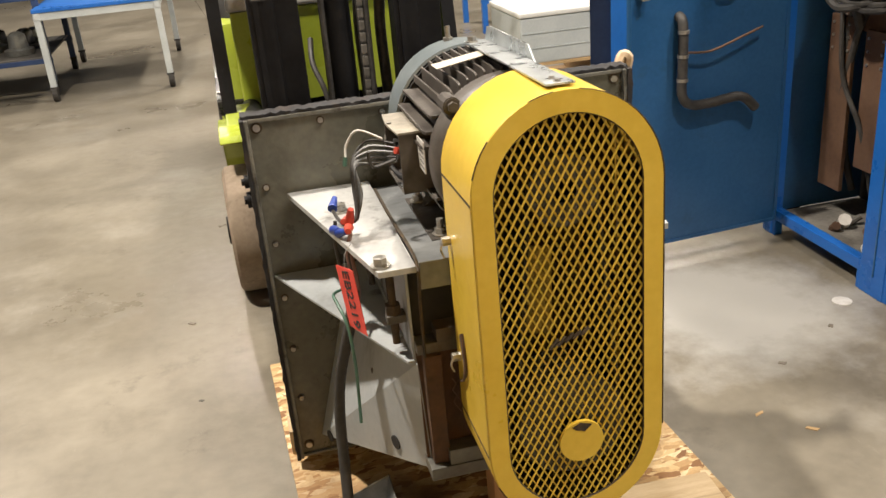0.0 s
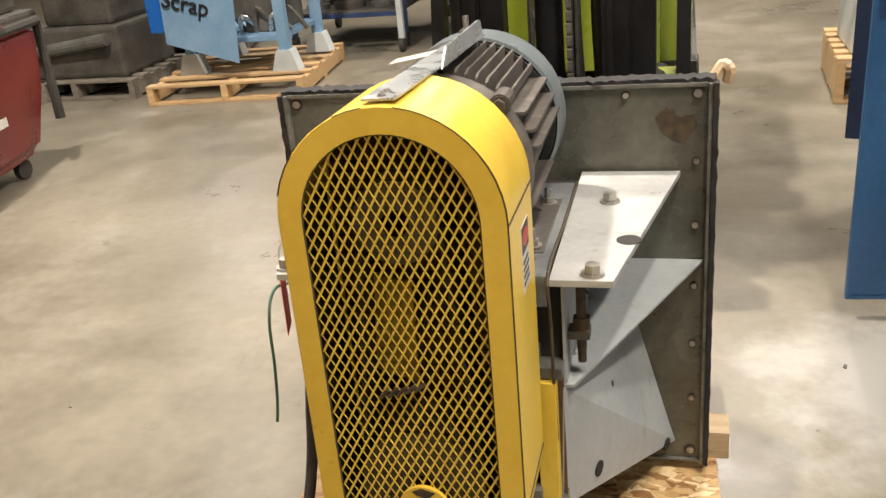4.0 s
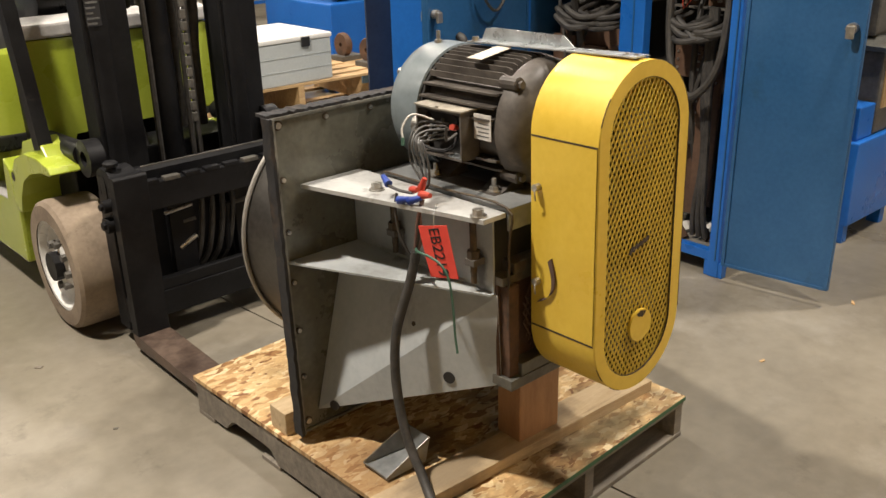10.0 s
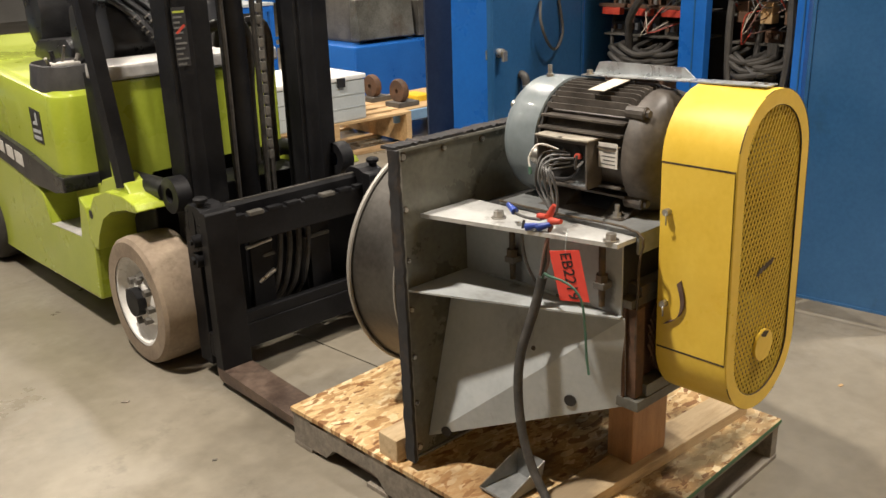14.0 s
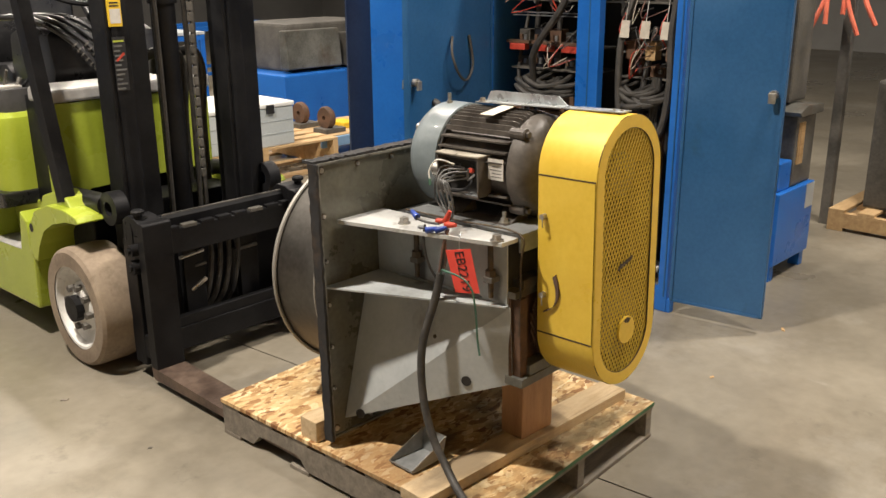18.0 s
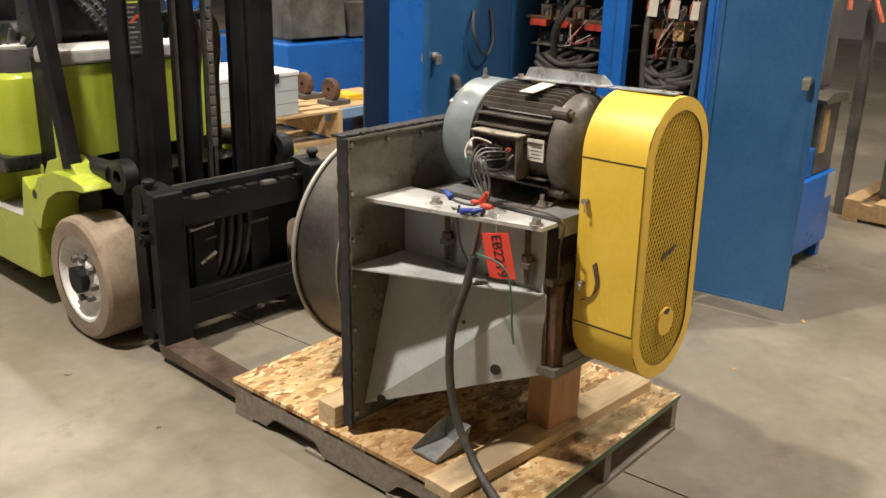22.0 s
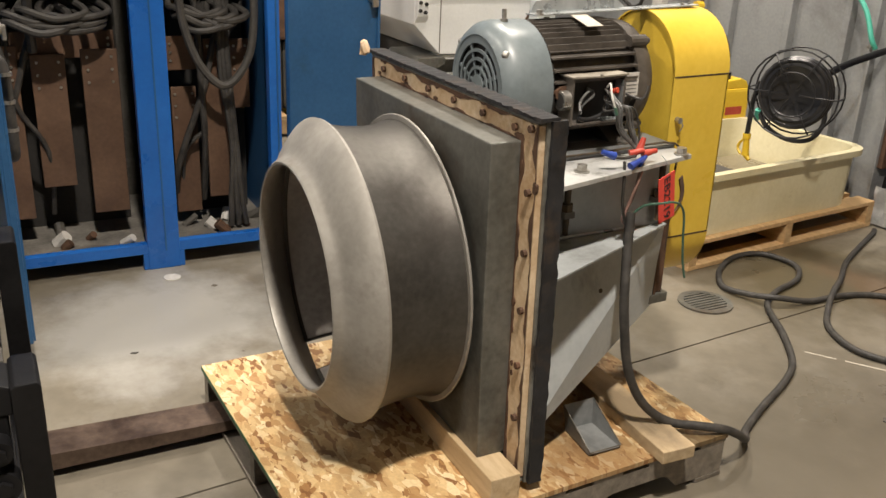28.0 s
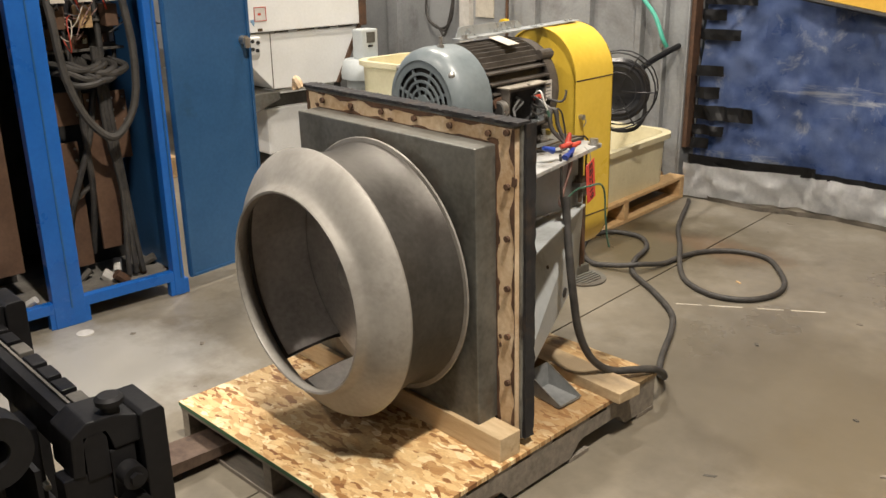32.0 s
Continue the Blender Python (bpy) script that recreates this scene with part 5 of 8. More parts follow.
for y in (-0.255, -0.735, -0.760):
    bm = B()
    hexbolt(bm, 0.0, y, 1.269 if y > -0.5 else 1.2805, 0.009 if y > -0.5 else 0.0045, 0.012 if y > -0.5 else 0.004)
    part("strap_bolt", bm, STEEL, strap)

# ---- leads, connectors, red tag, cable ----
leads = thing("motor_leads", "grey motor leads with red and blue wire connectors", "wiring", (-0.26, -0.33, 0.94))
rnd = random.Random(5)
for k in range(7):
    y0 = -0.31 - 0.012 * (k % 3)
    bm = B()
    tube(bm, [(-0.15, y0, 1.09 - 0.006 * k), (-0.20, y0 + 0.03, 1.095 - 0.008 * k), (-0.235, -0.285 - 0.008 * k, 1.06), (-0.24 + 0.005 * (k % 3), -0.29 - 0.011 * k, 1.01), (-0.245, -0.335 - 0.004 * k, 0.965), (-0.262, -0.345, 0.948)], 0.0028, 6, 5)
    part("lead", bm, WIREGREY if k % 3 else CABLEM, leads, smooth=True)
bm = B()
tube(bm, [(-0.17, -0.30, 1.10), (-0.215, -0.275, 1.118), (-0.24, -0.265, 1.09), (-0.246, -0.272, 1.065)], 0.0026, 6, 5)
part("lead", bm, LABEL, leads, "white lead with a green end", smooth=True)
bm = B()
rod(bm, (-0.246, -0.272, 1.066), (-0.25, -0.276, 1.048), 0.0042, 8)
part("green_end", bm, WIREGREEN, leads)
bm = B()
tube(bm, [(-0.16, -0.37, 1.075), (-0.205, -0.385, 1.07), (-0.214, -0.393, 1.092), (-0.213, -0.395, 1.105)], 0.0036, 6, 5)
part("lead", bm, CABLEM, leads, smooth=True)
for p0, p1, mt in (((-0.262, -0.318, 0.948), (-0.275, -0.352, 0.958), TERMRED), ((-0.266, -0.355, 0.945), (-0.272, -0.395, 0.952), TERMRED), ((-0.262, -0.348, 0.955), (-0.258, -0.362, 0.985), TERMRED),
                   ((-0.285, -0.255, 0.955), (-0.275, -0.222, 0.967), WIREBLUE), ((-0.285, -0.33, 0.928), (-0.272, -0.362, 0.94), WIREBLUE), ((-0.292, -0.30, 0.925), (-0.285, -0.335, 0.935), WIREBLUE)):
    bm = B()
    rod(bm, p0, p1, 0.0105, 10, 0.006)
    part("wire_connector", bm, mt, leads, "red wire connector" if mt is TERMRED else "blue wire connector", smooth=True)
bm = B()
tube(bm, [(-0.285, -0.25, 0.952), (-0.28, -0.29, 0.945), (-0.272, -0.33, 0.945)], 0.004, 6, 4)
part("lead", bm, CABLEM, leads, smooth=True)

cable = thing("power_cable", "thick black rubber cable in loops on the floor", "cable", (-0.3, -0.4, 0.2))
bm = B()
tube(bm, [(-0.302, -0.350, 0.782), (-0.318, -0.340, 0.70), (-0.35, -0.322, 0.58), (-0.365, -0.325, 0.48), (-0.372, -0.345, 0.37), (-0.378, -0.385, 0.28), (-0.385, -0.44, 0.215), (-0.405, -0.50, 0.178), (-0.44, -0.575, 0.168),
          (-0.462, -0.64, 0.155), (-0.45, -0.72, 0.11), (-0.41, -0.80, 0.05), (-0.33, -0.89, 0.0135), (-0.245, -1.05, 0.0135), (-0.16, -1.23, 0.0135), (-0.06, -1.38, 0.0135), (0.13, -1.53, 0.0135), (0.345, -1.67, 0.0135),
          (0.44, -1.82, 0.0135), (0.51, -2.02, 0.0135), (0.64, -2.14, 0.0135), (0.80, -2.10, 0.0135), (0.82, -1.95, 0.0135), (0.72, -1.76, 0.0135), (0.57, -1.64, 0.0135), (0.44, -1.66, 0.026), (0.345, -1.72, 0.040),
          (0.31, -1.88, 0.0135), (0.305, -2.03, 0.0135), (0.26, -2.18, 0.0135), (0.15, -2.29, 0.0135), (0.0, -2.30, 0.0135), (-0.13, -2.18, 0.0135), (-0.24, -2.02, 0.0135), (-0.265, -1.87, 0.0135), (-0.21, -1.74, 0.0135), (-0.08, -1.68, 0.0135),
          (0.09, -1.74, 0.0135), (0.22, -1.88, 0.0135), (0.315, -2.02, 0.040), (0.43, -2.20, 0.0135), (0.57, -2.40, 0.0135), (0.70, -2.65, 0.0135), (0.80, -2.86, 0.0135), (0.84, -2.93, 0.0135)], 0.0128, 10, 6)
part("sheath", bm, CABLEM, cable, smooth=True)
for k, (mt, r) in enumerate(((WIREPINK, 0.0042), (CABLEM, 0.0042), (WIREPINK, 0.0042))):
    bm = B()
    tube(bm, [(-0.294, -0.375 + 0.004 * k, 0.922), (-0.305 + 0.003 * k, -0.365, 0.88), (-0.300 + 0.004 * k, -0.348 - 0.006 * k, 0.82), (-0.296 + 0.003 * k, -0.335, 0.765), (-0.300, -0.34, 0.75)], r, 6, 5)
    part("core", bm, mt, cable, smooth=True)
bm = B()
tube(bm, [(-0.315, -0.30, 0.925), (-0.322, -0.30, 0.88), (-0.315, -0.31, 0.81), (-0.300, -0.338, 0.75)], 0.004, 6, 5)
part("core", bm, CABLEM, cable, smooth=True)
bm = B()
tube(bm, [(-0.305, -0.352, 0.775), (-0.322, -0.375, 0.803), (-0.347, -0.41, 0.813), (-0.345, -0.45, 0.811), (-0.338, -0.482, 0.797), (-0.333, -0.503, 0.765), (-0.331, -0.513, 0.70), (-0.334, -0.522, 0.63), (-0.337, -0.533, 0.585)], 0.0032, 6, 6)
part("earth_core", bm, WIREGREEN, cable, "green earth wire", smooth=True)

tag = thing("hang_tag", "fluorescent red hang tag with a black handwritten code", "tag", (-0.318, -0.447, 0.815))
tl, tr, br, bl = Vector((-0.334, -0.400, 0.872)), Vector((-0.309, -0.472, 0.885)), Vector((-0.299, -0.500, 0.755)), Vector((-0.324, -0.428, 0.747))
bm = B()
sheet(bm, [tl, tr, br, bl], 0.0012)
part("card", bm, TAGRED, tag)
up = ((tl + tr) / 2 - (bl + br) / 2).normalized()
rt = ((tr + br) / 2 - (tl + bl) / 2).normalized()
nn = rt.cross(up).normalized()
rt = up.cross(nn)
c = (tl + tr + bl + br) / 4 + nn * 0.0012
# the writing runs down the card
mtx = Matrix(((-up.x, rt.x, nn.x, c.x), (-up.y, rt.y, nn.y, c.y), (-up.z, rt.z, nn.z, c.z), (0, 0, 0, 1)))
words("EB2219", 0.040, mtx, INK, "handwriting", tag)
bm = B()
tube(bm, [(-0.320, -0.440, 0.868), (-0.318, -0.438, 0.905), (-0.300, -0.430, 0.925)], 0.001, 4, 3)
part("tie_wire", bm, GALV, tag)

tray = thing("sheet_metal_tray", "small dull grey sheet metal scoop lying on the pallet", "bracket", (-0.34, -0.3, DECK))
# a wedge-shaped scoop: tall end wall, floor on the deck, two tapering sides
lo = [Vector((-0.407, y, DECK + 0.004)) for y in (-0.223, -0.324)]
bk = [Vector((-0.276, y, DECK + 0.004)) for y in (-0.236, -0.326)]
hi = [Vector((-0.264, y, DECK + 0.077)) for y in (-0.231, -0.331)]
lip = [p + Vector((-0.004, 0, 0.009)) for p in lo]
bm = B()
sheet(bm, [lo[0], lo[1], bk[1], bk[0]], 0.0025)
part("tray_base", bm, TRAYGREY, tray)
bm = B()
sheet(bm, [bk[0], bk[1], hi[1], hi[0]], 0.0025)
part("tray_side", bm, TRAYGREY, tray)
for k in (0, 1):
    bm = B()
    sheet(bm, [lo[k], bk[k], hi[k], lip[k]], 0.0025)
    part("tray_side", bm, TRAYGREY, tray)
bm = B()
tube(bm, [tuple(p) for p in (lip[0], hi[0], hi[1], lip[1], lip[0])], 0.0022, 6, 1)
part("rim", bm, SCREWDK, tray, "worn bright rim")
# the whole fan leans back a little, propped on the post
motor.location.z -= 0.010
strap.location.z -= 0.014
leads.location.x -= 0.03
leads.location.y -= 0.03
for t_ in (guard, strap):
    t_.location.x += 0.018
motor.location.x += 0.008
FAN_LEAN = pose(0, 0, 0.168, -1.2) @ pose(0, 0, -0.188)
for t_ in (fan, guard, motor, strap, leads):
    t_.matrix_world = FAN_LEAN @ Matrix.Translation(t_.location)


# ---- forklift truck ----
truck = thing("forklift_truck", "lime green forklift truck, forks under the pallet", "forklift", (0, 2.5, 0))
FY = 1.235
# carriage: toothed front bar, hook rail behind it, lower bar, dark recess between
bm = B()
box(bm, -0.44, 0.43, FY, FY + 0.05, 0.525, 0.628, 0.004)
carriage = part("carriage", bm, BLACKST, truck, "black fork carriage bar with worn edge")
bm = B()
box(bm, -0.44, 0.43, FY, FY + 0.05, 0.10, 0.20, 0.004)
part("lower_bar", bm, BLACKST, carriage)
bm = B()
prism(bm, [(FY + 0.052, 0.585), (FY + 0.052, 0.662), (FY + 0.060, 0.676), (FY + 0.088, 0.676), (FY + 0.096, 0.662), (FY + 0.096, 0.585)], "x", -0.443, 0.428)
part("hook_rail", bm, BLACKST, carriage, "worn black hook rail")
bm = B()
box(bm, -0.30, 0.425, FY + 0.060, FY + 0.066, 0.676, 0.681, 0.001)
part("worn_lip", bm, GRIME, carriage)
for k in range(9):
    bm = B()
    box(bm, -0.325 + k * 0.083, -0.262 + k * 0.083, FY - 0.003, FY + 0.03, 0.624, 0.640, 0.003)
    part("rail_tooth", bm, GRIME if k % 4 == 1 else BLACKST, carriage, "worn rail tooth")
for x in (-0.44, 0.38):
    bm = B()
    box(bm, x, x + 0.05, FY + 0.052, FY + 0.14, 0.06, 0.60, 0.004)
    part("end_plate", bm, BLACKST, carriage)
for x in (-0.20, 0.08):
    bm = B()
    box(bm, x, x + 0.10, FY + 0.10, FY + 0.14, 0.10, 0.60, 0.004)
    part("stiffener", bm, BLACKST, carriage)
bm = B()
box(bm, -0.40, 0.42, FY + 0.165, FY + 0.175, 0.06, 0.62)
part("back_sheet", bm, BLACKST, carriage)
bm = B()
box(bm, -0.34, 0.38, FY + 0.006, FY + 0.04, 0.20, 0.245, 0.004)
part("lower_lip", bm, BLACKST, carriage)
for x0, z0, x1, z1, r, m_ in ((-0.215, 0.465, -0.105, 0.48, 0.008, STEEL), (-0.17, 0.31, -0.10, 0.35, 0.010, STEEL), (-0.145, 0.415, -0.095, 0.42, 0.008, GRIME), (0.03, 0.25, 0.05, 0.45, 0.012, BLACKST), (0.05, 0.44, 0.17, 0.445, 0.010, GRIME)):
    bm = B()
    rod(bm, (x0, FY + 0.105, z0), (x1, FY + 0.095, z1), r, 8)
    part("pin", bm, m_, carriage)
for k in range(4):
    bm = B()
    x = -0.06 + 0.045 * k
    tube(bm, [(x, FY + 0.15, 0.58), (x + 0.005, FY + 0.11, 0.50), (x - 0.01, FY + 0.10, 0.38), (x - 0.03, FY + 0.12, 0.26), (x - 0.06, FY + 0.16, 0.18)], 0.012, 8, 4)
    part("hose", bm, CABLEM, carriage, "greasy black hydraulic hose", smooth=True)
for fx0, fx1, s in ((-0.455, -0.330, -1), (0.285, 0.41, 1)):
    bm = B()
    prism(bm, [(FY - 0.062, 0.0775), (0.45, 0.060), (0.10, 0.047), (0.10, 0.040), (FY - 0.04, 0.026), (FY - 0.018, 0.034), (FY - 0.010, 0.0775)], "x", fx0, fx1, 0.003)
    fk = part("fork", bm, FORK, truck, "scuffed brown steel fork")
    bm = B()
    prism(bm, [(FY - 0.010, 0.686), (FY - 0.018, 0.692), (FY - 0.054, 0.692), (FY - 0.060, 0.684), (FY - 0.062, 0.078), (FY - 0.010, 0.078)], "x", fx0, fx1, 0.003)
    part("shank", bm, BLACKST, fk, "black fork shank")
    bm = B()
    prism(bm, [(FY - 0.011, 0.63), (FY - 0.011, 0.684), (FY + 0.03, 0.700), (FY + 0.085, 0.702), (FY + 0.118, 0.680), (FY + 0.122, 0.60), (FY + 0.099, 0.595), (FY + 0.099, 0.679), (FY + 0.049, 0.679), (FY + 0.04, 0.63)], "x", fx0 + 0.012, fx1 - 0.012, 0.004)
    part("hook", bm, BLACKST, fk, "worn black fork hook")
    cx, cy = fx0 + 0.035 if s < 0 else fx1 - 0.035, FY + 0.030
    bm = B()
    lathe(bm, [(0.0, 0.695), (0.017, 0.695), (0.017, 0.712), (0.026, 0.716), (0.027, 0.727), (0.020, 0.733), (0.0, 0.734)], (cx, cy, 0.0), "z", 18)
    part("fork_latch", bm, BLACKST, fk, "round latch knob", smooth=True)
    ex = fx0 if s < 0 else fx1
    for z, r in ((0.575, 0.024), (0.505, 0.030)):
        bm = B()
        rod(bm, (ex - s * 0.02, FY + 0.022, z), (ex + s * 0.022, FY + 0.022, z), r, 16)
        rod(bm, (ex + s * 0.022, FY + 0.022, z), (ex + s * 0.032, FY + 0.022, z), r * 0.55, 6)
        part("stop_bolt", bm, BLACKST, fk, "greasy end stop bolt", smooth=True)
# mast channels
for x0, x1 in ((-0.365, -0.18), (0.17, 0.355)):
    bm = B()
    box(bm, x0, x1 - 0.09, 1.46, 1.58, 0.08, 2.6, 0.004)
    box(bm, x0 + 0.10, x1, 1.49, 1.60, 0.10, 2.6, 0.004)
    mc = part("mast_channel", bm, BLACKST, truck, "greasy black mast channel")
    bm = B()
    box(bm, x0 + 0.02, x0 + 0.04, 1.45, 1.462, 0.1, 2.6)
    box(bm, x0 + 0.093, x0 + 0.102, 1.47, 1.53, 0.1, 2.6)
    part("channel_web", bm, BLACKST, mc)
for z in (0.22, 1.62):
    bm = B()
    box(bm, -0.365, 0.355, 1.61, 1.66, z, z + 0.10, 0.004)
    part("mast_cross_member", bm, BLACKST, truck)
bm = B()
rod(bm, (-0.03, 1.60, 0.2), (-0.03, 1.60, 1.50), 0.052, 20)
rod(bm, (-0.03, 1.60, 1.50), (-0.03, 1.60, 1.56), 0.062, 20)
rod(bm, (-0.03, 1.60, 1.56), (-0.03, 1.60, 2.5), 0.03, 16)
part("lift_cylinder", bm, BLACKST, truck, smooth=True)
for k, (xa, xb) in enumerate(((-0.10, -0.09), (0.035, 0.05), (0.085, 0.08))):
    bm = B()
    tube(bm, [(xa, 1.56, 2.5), (xa, 1.55, 1.9), (xb, 1.56, 1.2), (xb, 1.57, 0.6), (xb + 0.02, 1.6, 0.3)], 0.012, 8, 5)
    part("mast_hose", bm, CABLEM, truck, smooth=True)
bm = B()
for k in range(22):
    box(bm, 0.04, 0.062, 1.515, 1.53, 0.75 + k * 0.045, 0.785 + k * 0.045, 0.003)
part("lift_chain", bm, GRIME, truck, "lift chain")
bm = B()
box(bm, -0.352, -0.298, 1.4485, 1.4595, 1.425, 1.53)
lb = part("warning_label", bm, YELLOWPT, truck, "yellow and white warning label")
bm = B()
box(bm, -0.347, -0.303, 1.4475, 1.4485, 1.437, 1.492)
part("label_field", bm, LABEL, lb)
for z in (1.500, 1.512):
    bm = B()
    box(bm, -0.345, -0.308, 1.4475, 1.4485, z, z + 0.006)
    part("print_bar", bm, DARK, lb)
bm = B()
box(bm, -0.350, -0.296, 1.4485, 1.4495, 1.175, 1.385)
notice = part("notice", bm, BLACKPL, truck, "black notice with faint print")
for k in range(11):
    bm = B()
    z = 1.372 - k * 0.0185
    box(bm, -0.346, -0.302 - 0.010 * (k * 7 % 3), 1.4475, 1.4485, z - 0.007, z)
    part("print_bar", bm, LIME if k == 0 else WIREGREY, notice)
bm = B()
sheet(bm, [(-0.343, 1.447, 1.295), (-0.335, 1.447, 1.290), (-0.302, 1.447, 1.318), (-0.309, 1.447, 1.324)], 0.001)
part("print_bar", bm, TERMRED, notice)
# tilt cylinder eye
for x in (-0.405, 0.36):
    bm = B()
    lathe(bm, [(0.03, -0.03), (0.07, -0.03), (0.07, 0.03), (0.03, 0.03), (0.03, -0.03)], (x, 1.48, 0.70), "x", 24)
    rod(bm, (x, 1.545, 0.70), (x, 1.92, 0.68), 0.045, 14)
    part("tilt_cylinder", bm, BLACKST, truck, smooth=True)
bm = B()
tube(bm, [(-0.12, 1.88, 0.95), (-0.13, 1.80, 0.86), (-0.10, 1.74, 0.76), (-0.08, 1.72, 0.62)], 0.012, 8, 5)
part("hose", bm, CABLEM, truck, smooth=True)
for x, y in ((-0.05, 1.66), (0.02, 1.68), (0.10, 1.66)):
    bm = B()
    tube(bm, [(x - 0.02, y + 0.10, 1.20), (x - 0.03, y + 0.05, 1.27), (x + 0.02, y - 0.02, 1.29), (x + 0.05, y - 0.03, 1.20), (x + 0.04, y - 0.02, 1.0), (x + 0.05, y, 0.7)], 0.022, 10, 5)
    part("mast_hose", bm, CABLEM, truck, "thick black hose loop behind the mast", smooth=True)
# front cowl, floor box, hood and counterweight
bm = B()
prism(bm, [(-0.43, 0.648), (-0.295, 0.648), (-0.295, 0.695), (0.36, 0.70), (0.36, 1.082), (-0.43, 1.082)], "y", 1.93, 2.02, 0.008)
cowl = part("front_cowl", bm, LIME, truck, "lime green front cowl")
bm = B()
prism(bm, [(1.915, 1.086), (1.92, 1.145), (2.06, 1.16), (2.10, 1.14), (2.10, 1.086)], "x", -0.442, 0.372, 0.012)
part("cowl_top", bm, COWLTOP, truck, "scuffed silver cowl top")
bm = B()
box(bm, -0.40, 0.36, 2.03, 2.24, 0.13, 1.10, 0.01)
part("bulkhead", bm, BLACKST, truck, "black bulkhead behind the cowl")
bm = B()
box(bm, -0.40, 0.36, 1.70, 1.925, 0.12, 0.64, 0.01)
part("axle_housing", bm, BLACKST, truck)
for x0, x1 in ((-0.548, -0.36), (0.32, 0.508)):
    bm = B()
    prism(bm, [(1.53, 0.650), (1.55, 0.672), (1.66, 0.688), (1.81, 0.68), (1.95, 0.63), (2.04, 0.53), (2.045, 0.39), (1.985, 0.39), (1.95, 0.47), (1.88, 0.555), (1.78, 0.607), (1.64, 0.636), (1.55, 0.640)], "x", x0, x1, 0.006)
    part("fender", bm, LIME, truck, "lime green wheel fender")
    bm = B()
    prism(bm, [(1.64, 0.670), (1.70, 0.725), (1.80, 0.735), (1.92, 0.70), (1.99, 0.60), (1.90, 0.63)], "x", x0 + 0.035, x1 - 0.05, 0.008)
    part("post_foot", bm, LIME, truck, "lime green post bracket")
bm = B()
prism(bm, [(2.045, 0.145), (2.02, 0.39), (2.05, 0.56), (2.12, 0.60), (2.14, 0.40), (2.52, 0.378), (2.56, 0.53), (2.62, 0.56), (2.96, 0.60), (3.56, 0.66), (3.96, 0.66), (4.06, 0.45), (4.06, 0.16), (3.46, 0.12), (2.92, 0.126)], "x", -0.548, 0.508, 0.012)
part("chassis", bm, LIME, truck, "lime green chassis side with step recess")
bm = B()
box(bm, -0.40, 0.36, 2.13, 2.60, 0.30, 0.60, 0.004)
part("recess_wall", bm, LIME, truck, "lime green recess wall")
bm = B()
prism(bm, [(2.145, 0.405), (2.52, 0.384), (2.52, 0.392), (2.145, 0.413)], "x", -0.545, -0.402)
part("step_plate", bm, COWLTOP, truck, "dusty step tread")
bm = B()
rod(bm, (-0.549, 2.0, 0.545), (-0.5495, 2.0, 0.545), 0.02, 16)
part("plug_hole", bm, DARK, truck)
bm = B()
prism(bm, [(2.26, 0.652), (2.26, 0.585), (2.36, 0.568), (2.62, 0.562), (2.96, 0.604), (3.56, 0.664), (4.01, 0.68), (4.01, 0.87), (3.56, 0.80), (2.70, 0.712), (2.36, 0.655)], "x", -0.552, 0.512, 0.010)
band = part("side_band", bm, BLACKPL, truck, "black plastic side band")
for k, w in enumerate((0.10, 0.09, 0.10, 0.10, 0.09)):
    bm = B()
    prism(bm, [(2.74 + k * 0.125, 0.625 + k * 0.014), (2.74 + k * 0.125 + w, 0.636 + k * 0.014), (2.74 + k * 0.125 + w, 0.695 + k * 0.014), (2.74 + k * 0.125, 0.684 + k * 0.014)], "x", -0.5535, -0.552)
    part("lettering_bar", bm, LABEL, band, "white lettering bar")
# hood with a rounded front corner
rings = []
for z, grow in ((0.64, 0.0), (0.80, 0.0), (0.955, 0.0), (0.99, 0.012), (1.008, 0.04)):
    ring = []
    r = 0.09
    for cx, cy, a0 in ((0.49 - r, 4.0 - r, 0), (-0.53 + r, 4.0 - r, 90), (-0.53 + r, 2.27 + r, 180), (0.49 - r, 2.27 + r, 270)):
        for i in range(6):
            a = radians(a0 + 18 * i)
            x, y = cx + (r - grow) * math.cos(a), cy + (r - grow) * math.sin(a)
            ring.append((x, y, z + max(0.0, y - 2.45) * (0.13 if z < 0.7 else 0.08)))
    rings.append(ring)
bm = B()
loft(bm, rings)
part("hood", bm, LIME, truck, "lime green engine hood", smooth=True)
bm = B()
prism(bm, [(2.465, 0.768), (2.585, 0.778), (2.585, 0.925), (2.465, 0.915)], "x", -0.533, -0.529)
bd = part("maker_plate", bm, BLACKPL, truck, "square black maker plate")
for q in ((2.48, 2.57, 0.785, 0.80), (2.48, 2.57, 0.815, 0.83), (2.505, 2.525, 0.85, 0.905), (2.525, 2.555, 0.85, 0.865)):
    bm = B()
    box(bm, -0.5345, -0.533, *q)
    part("plate_shape", bm, GREY, bd)
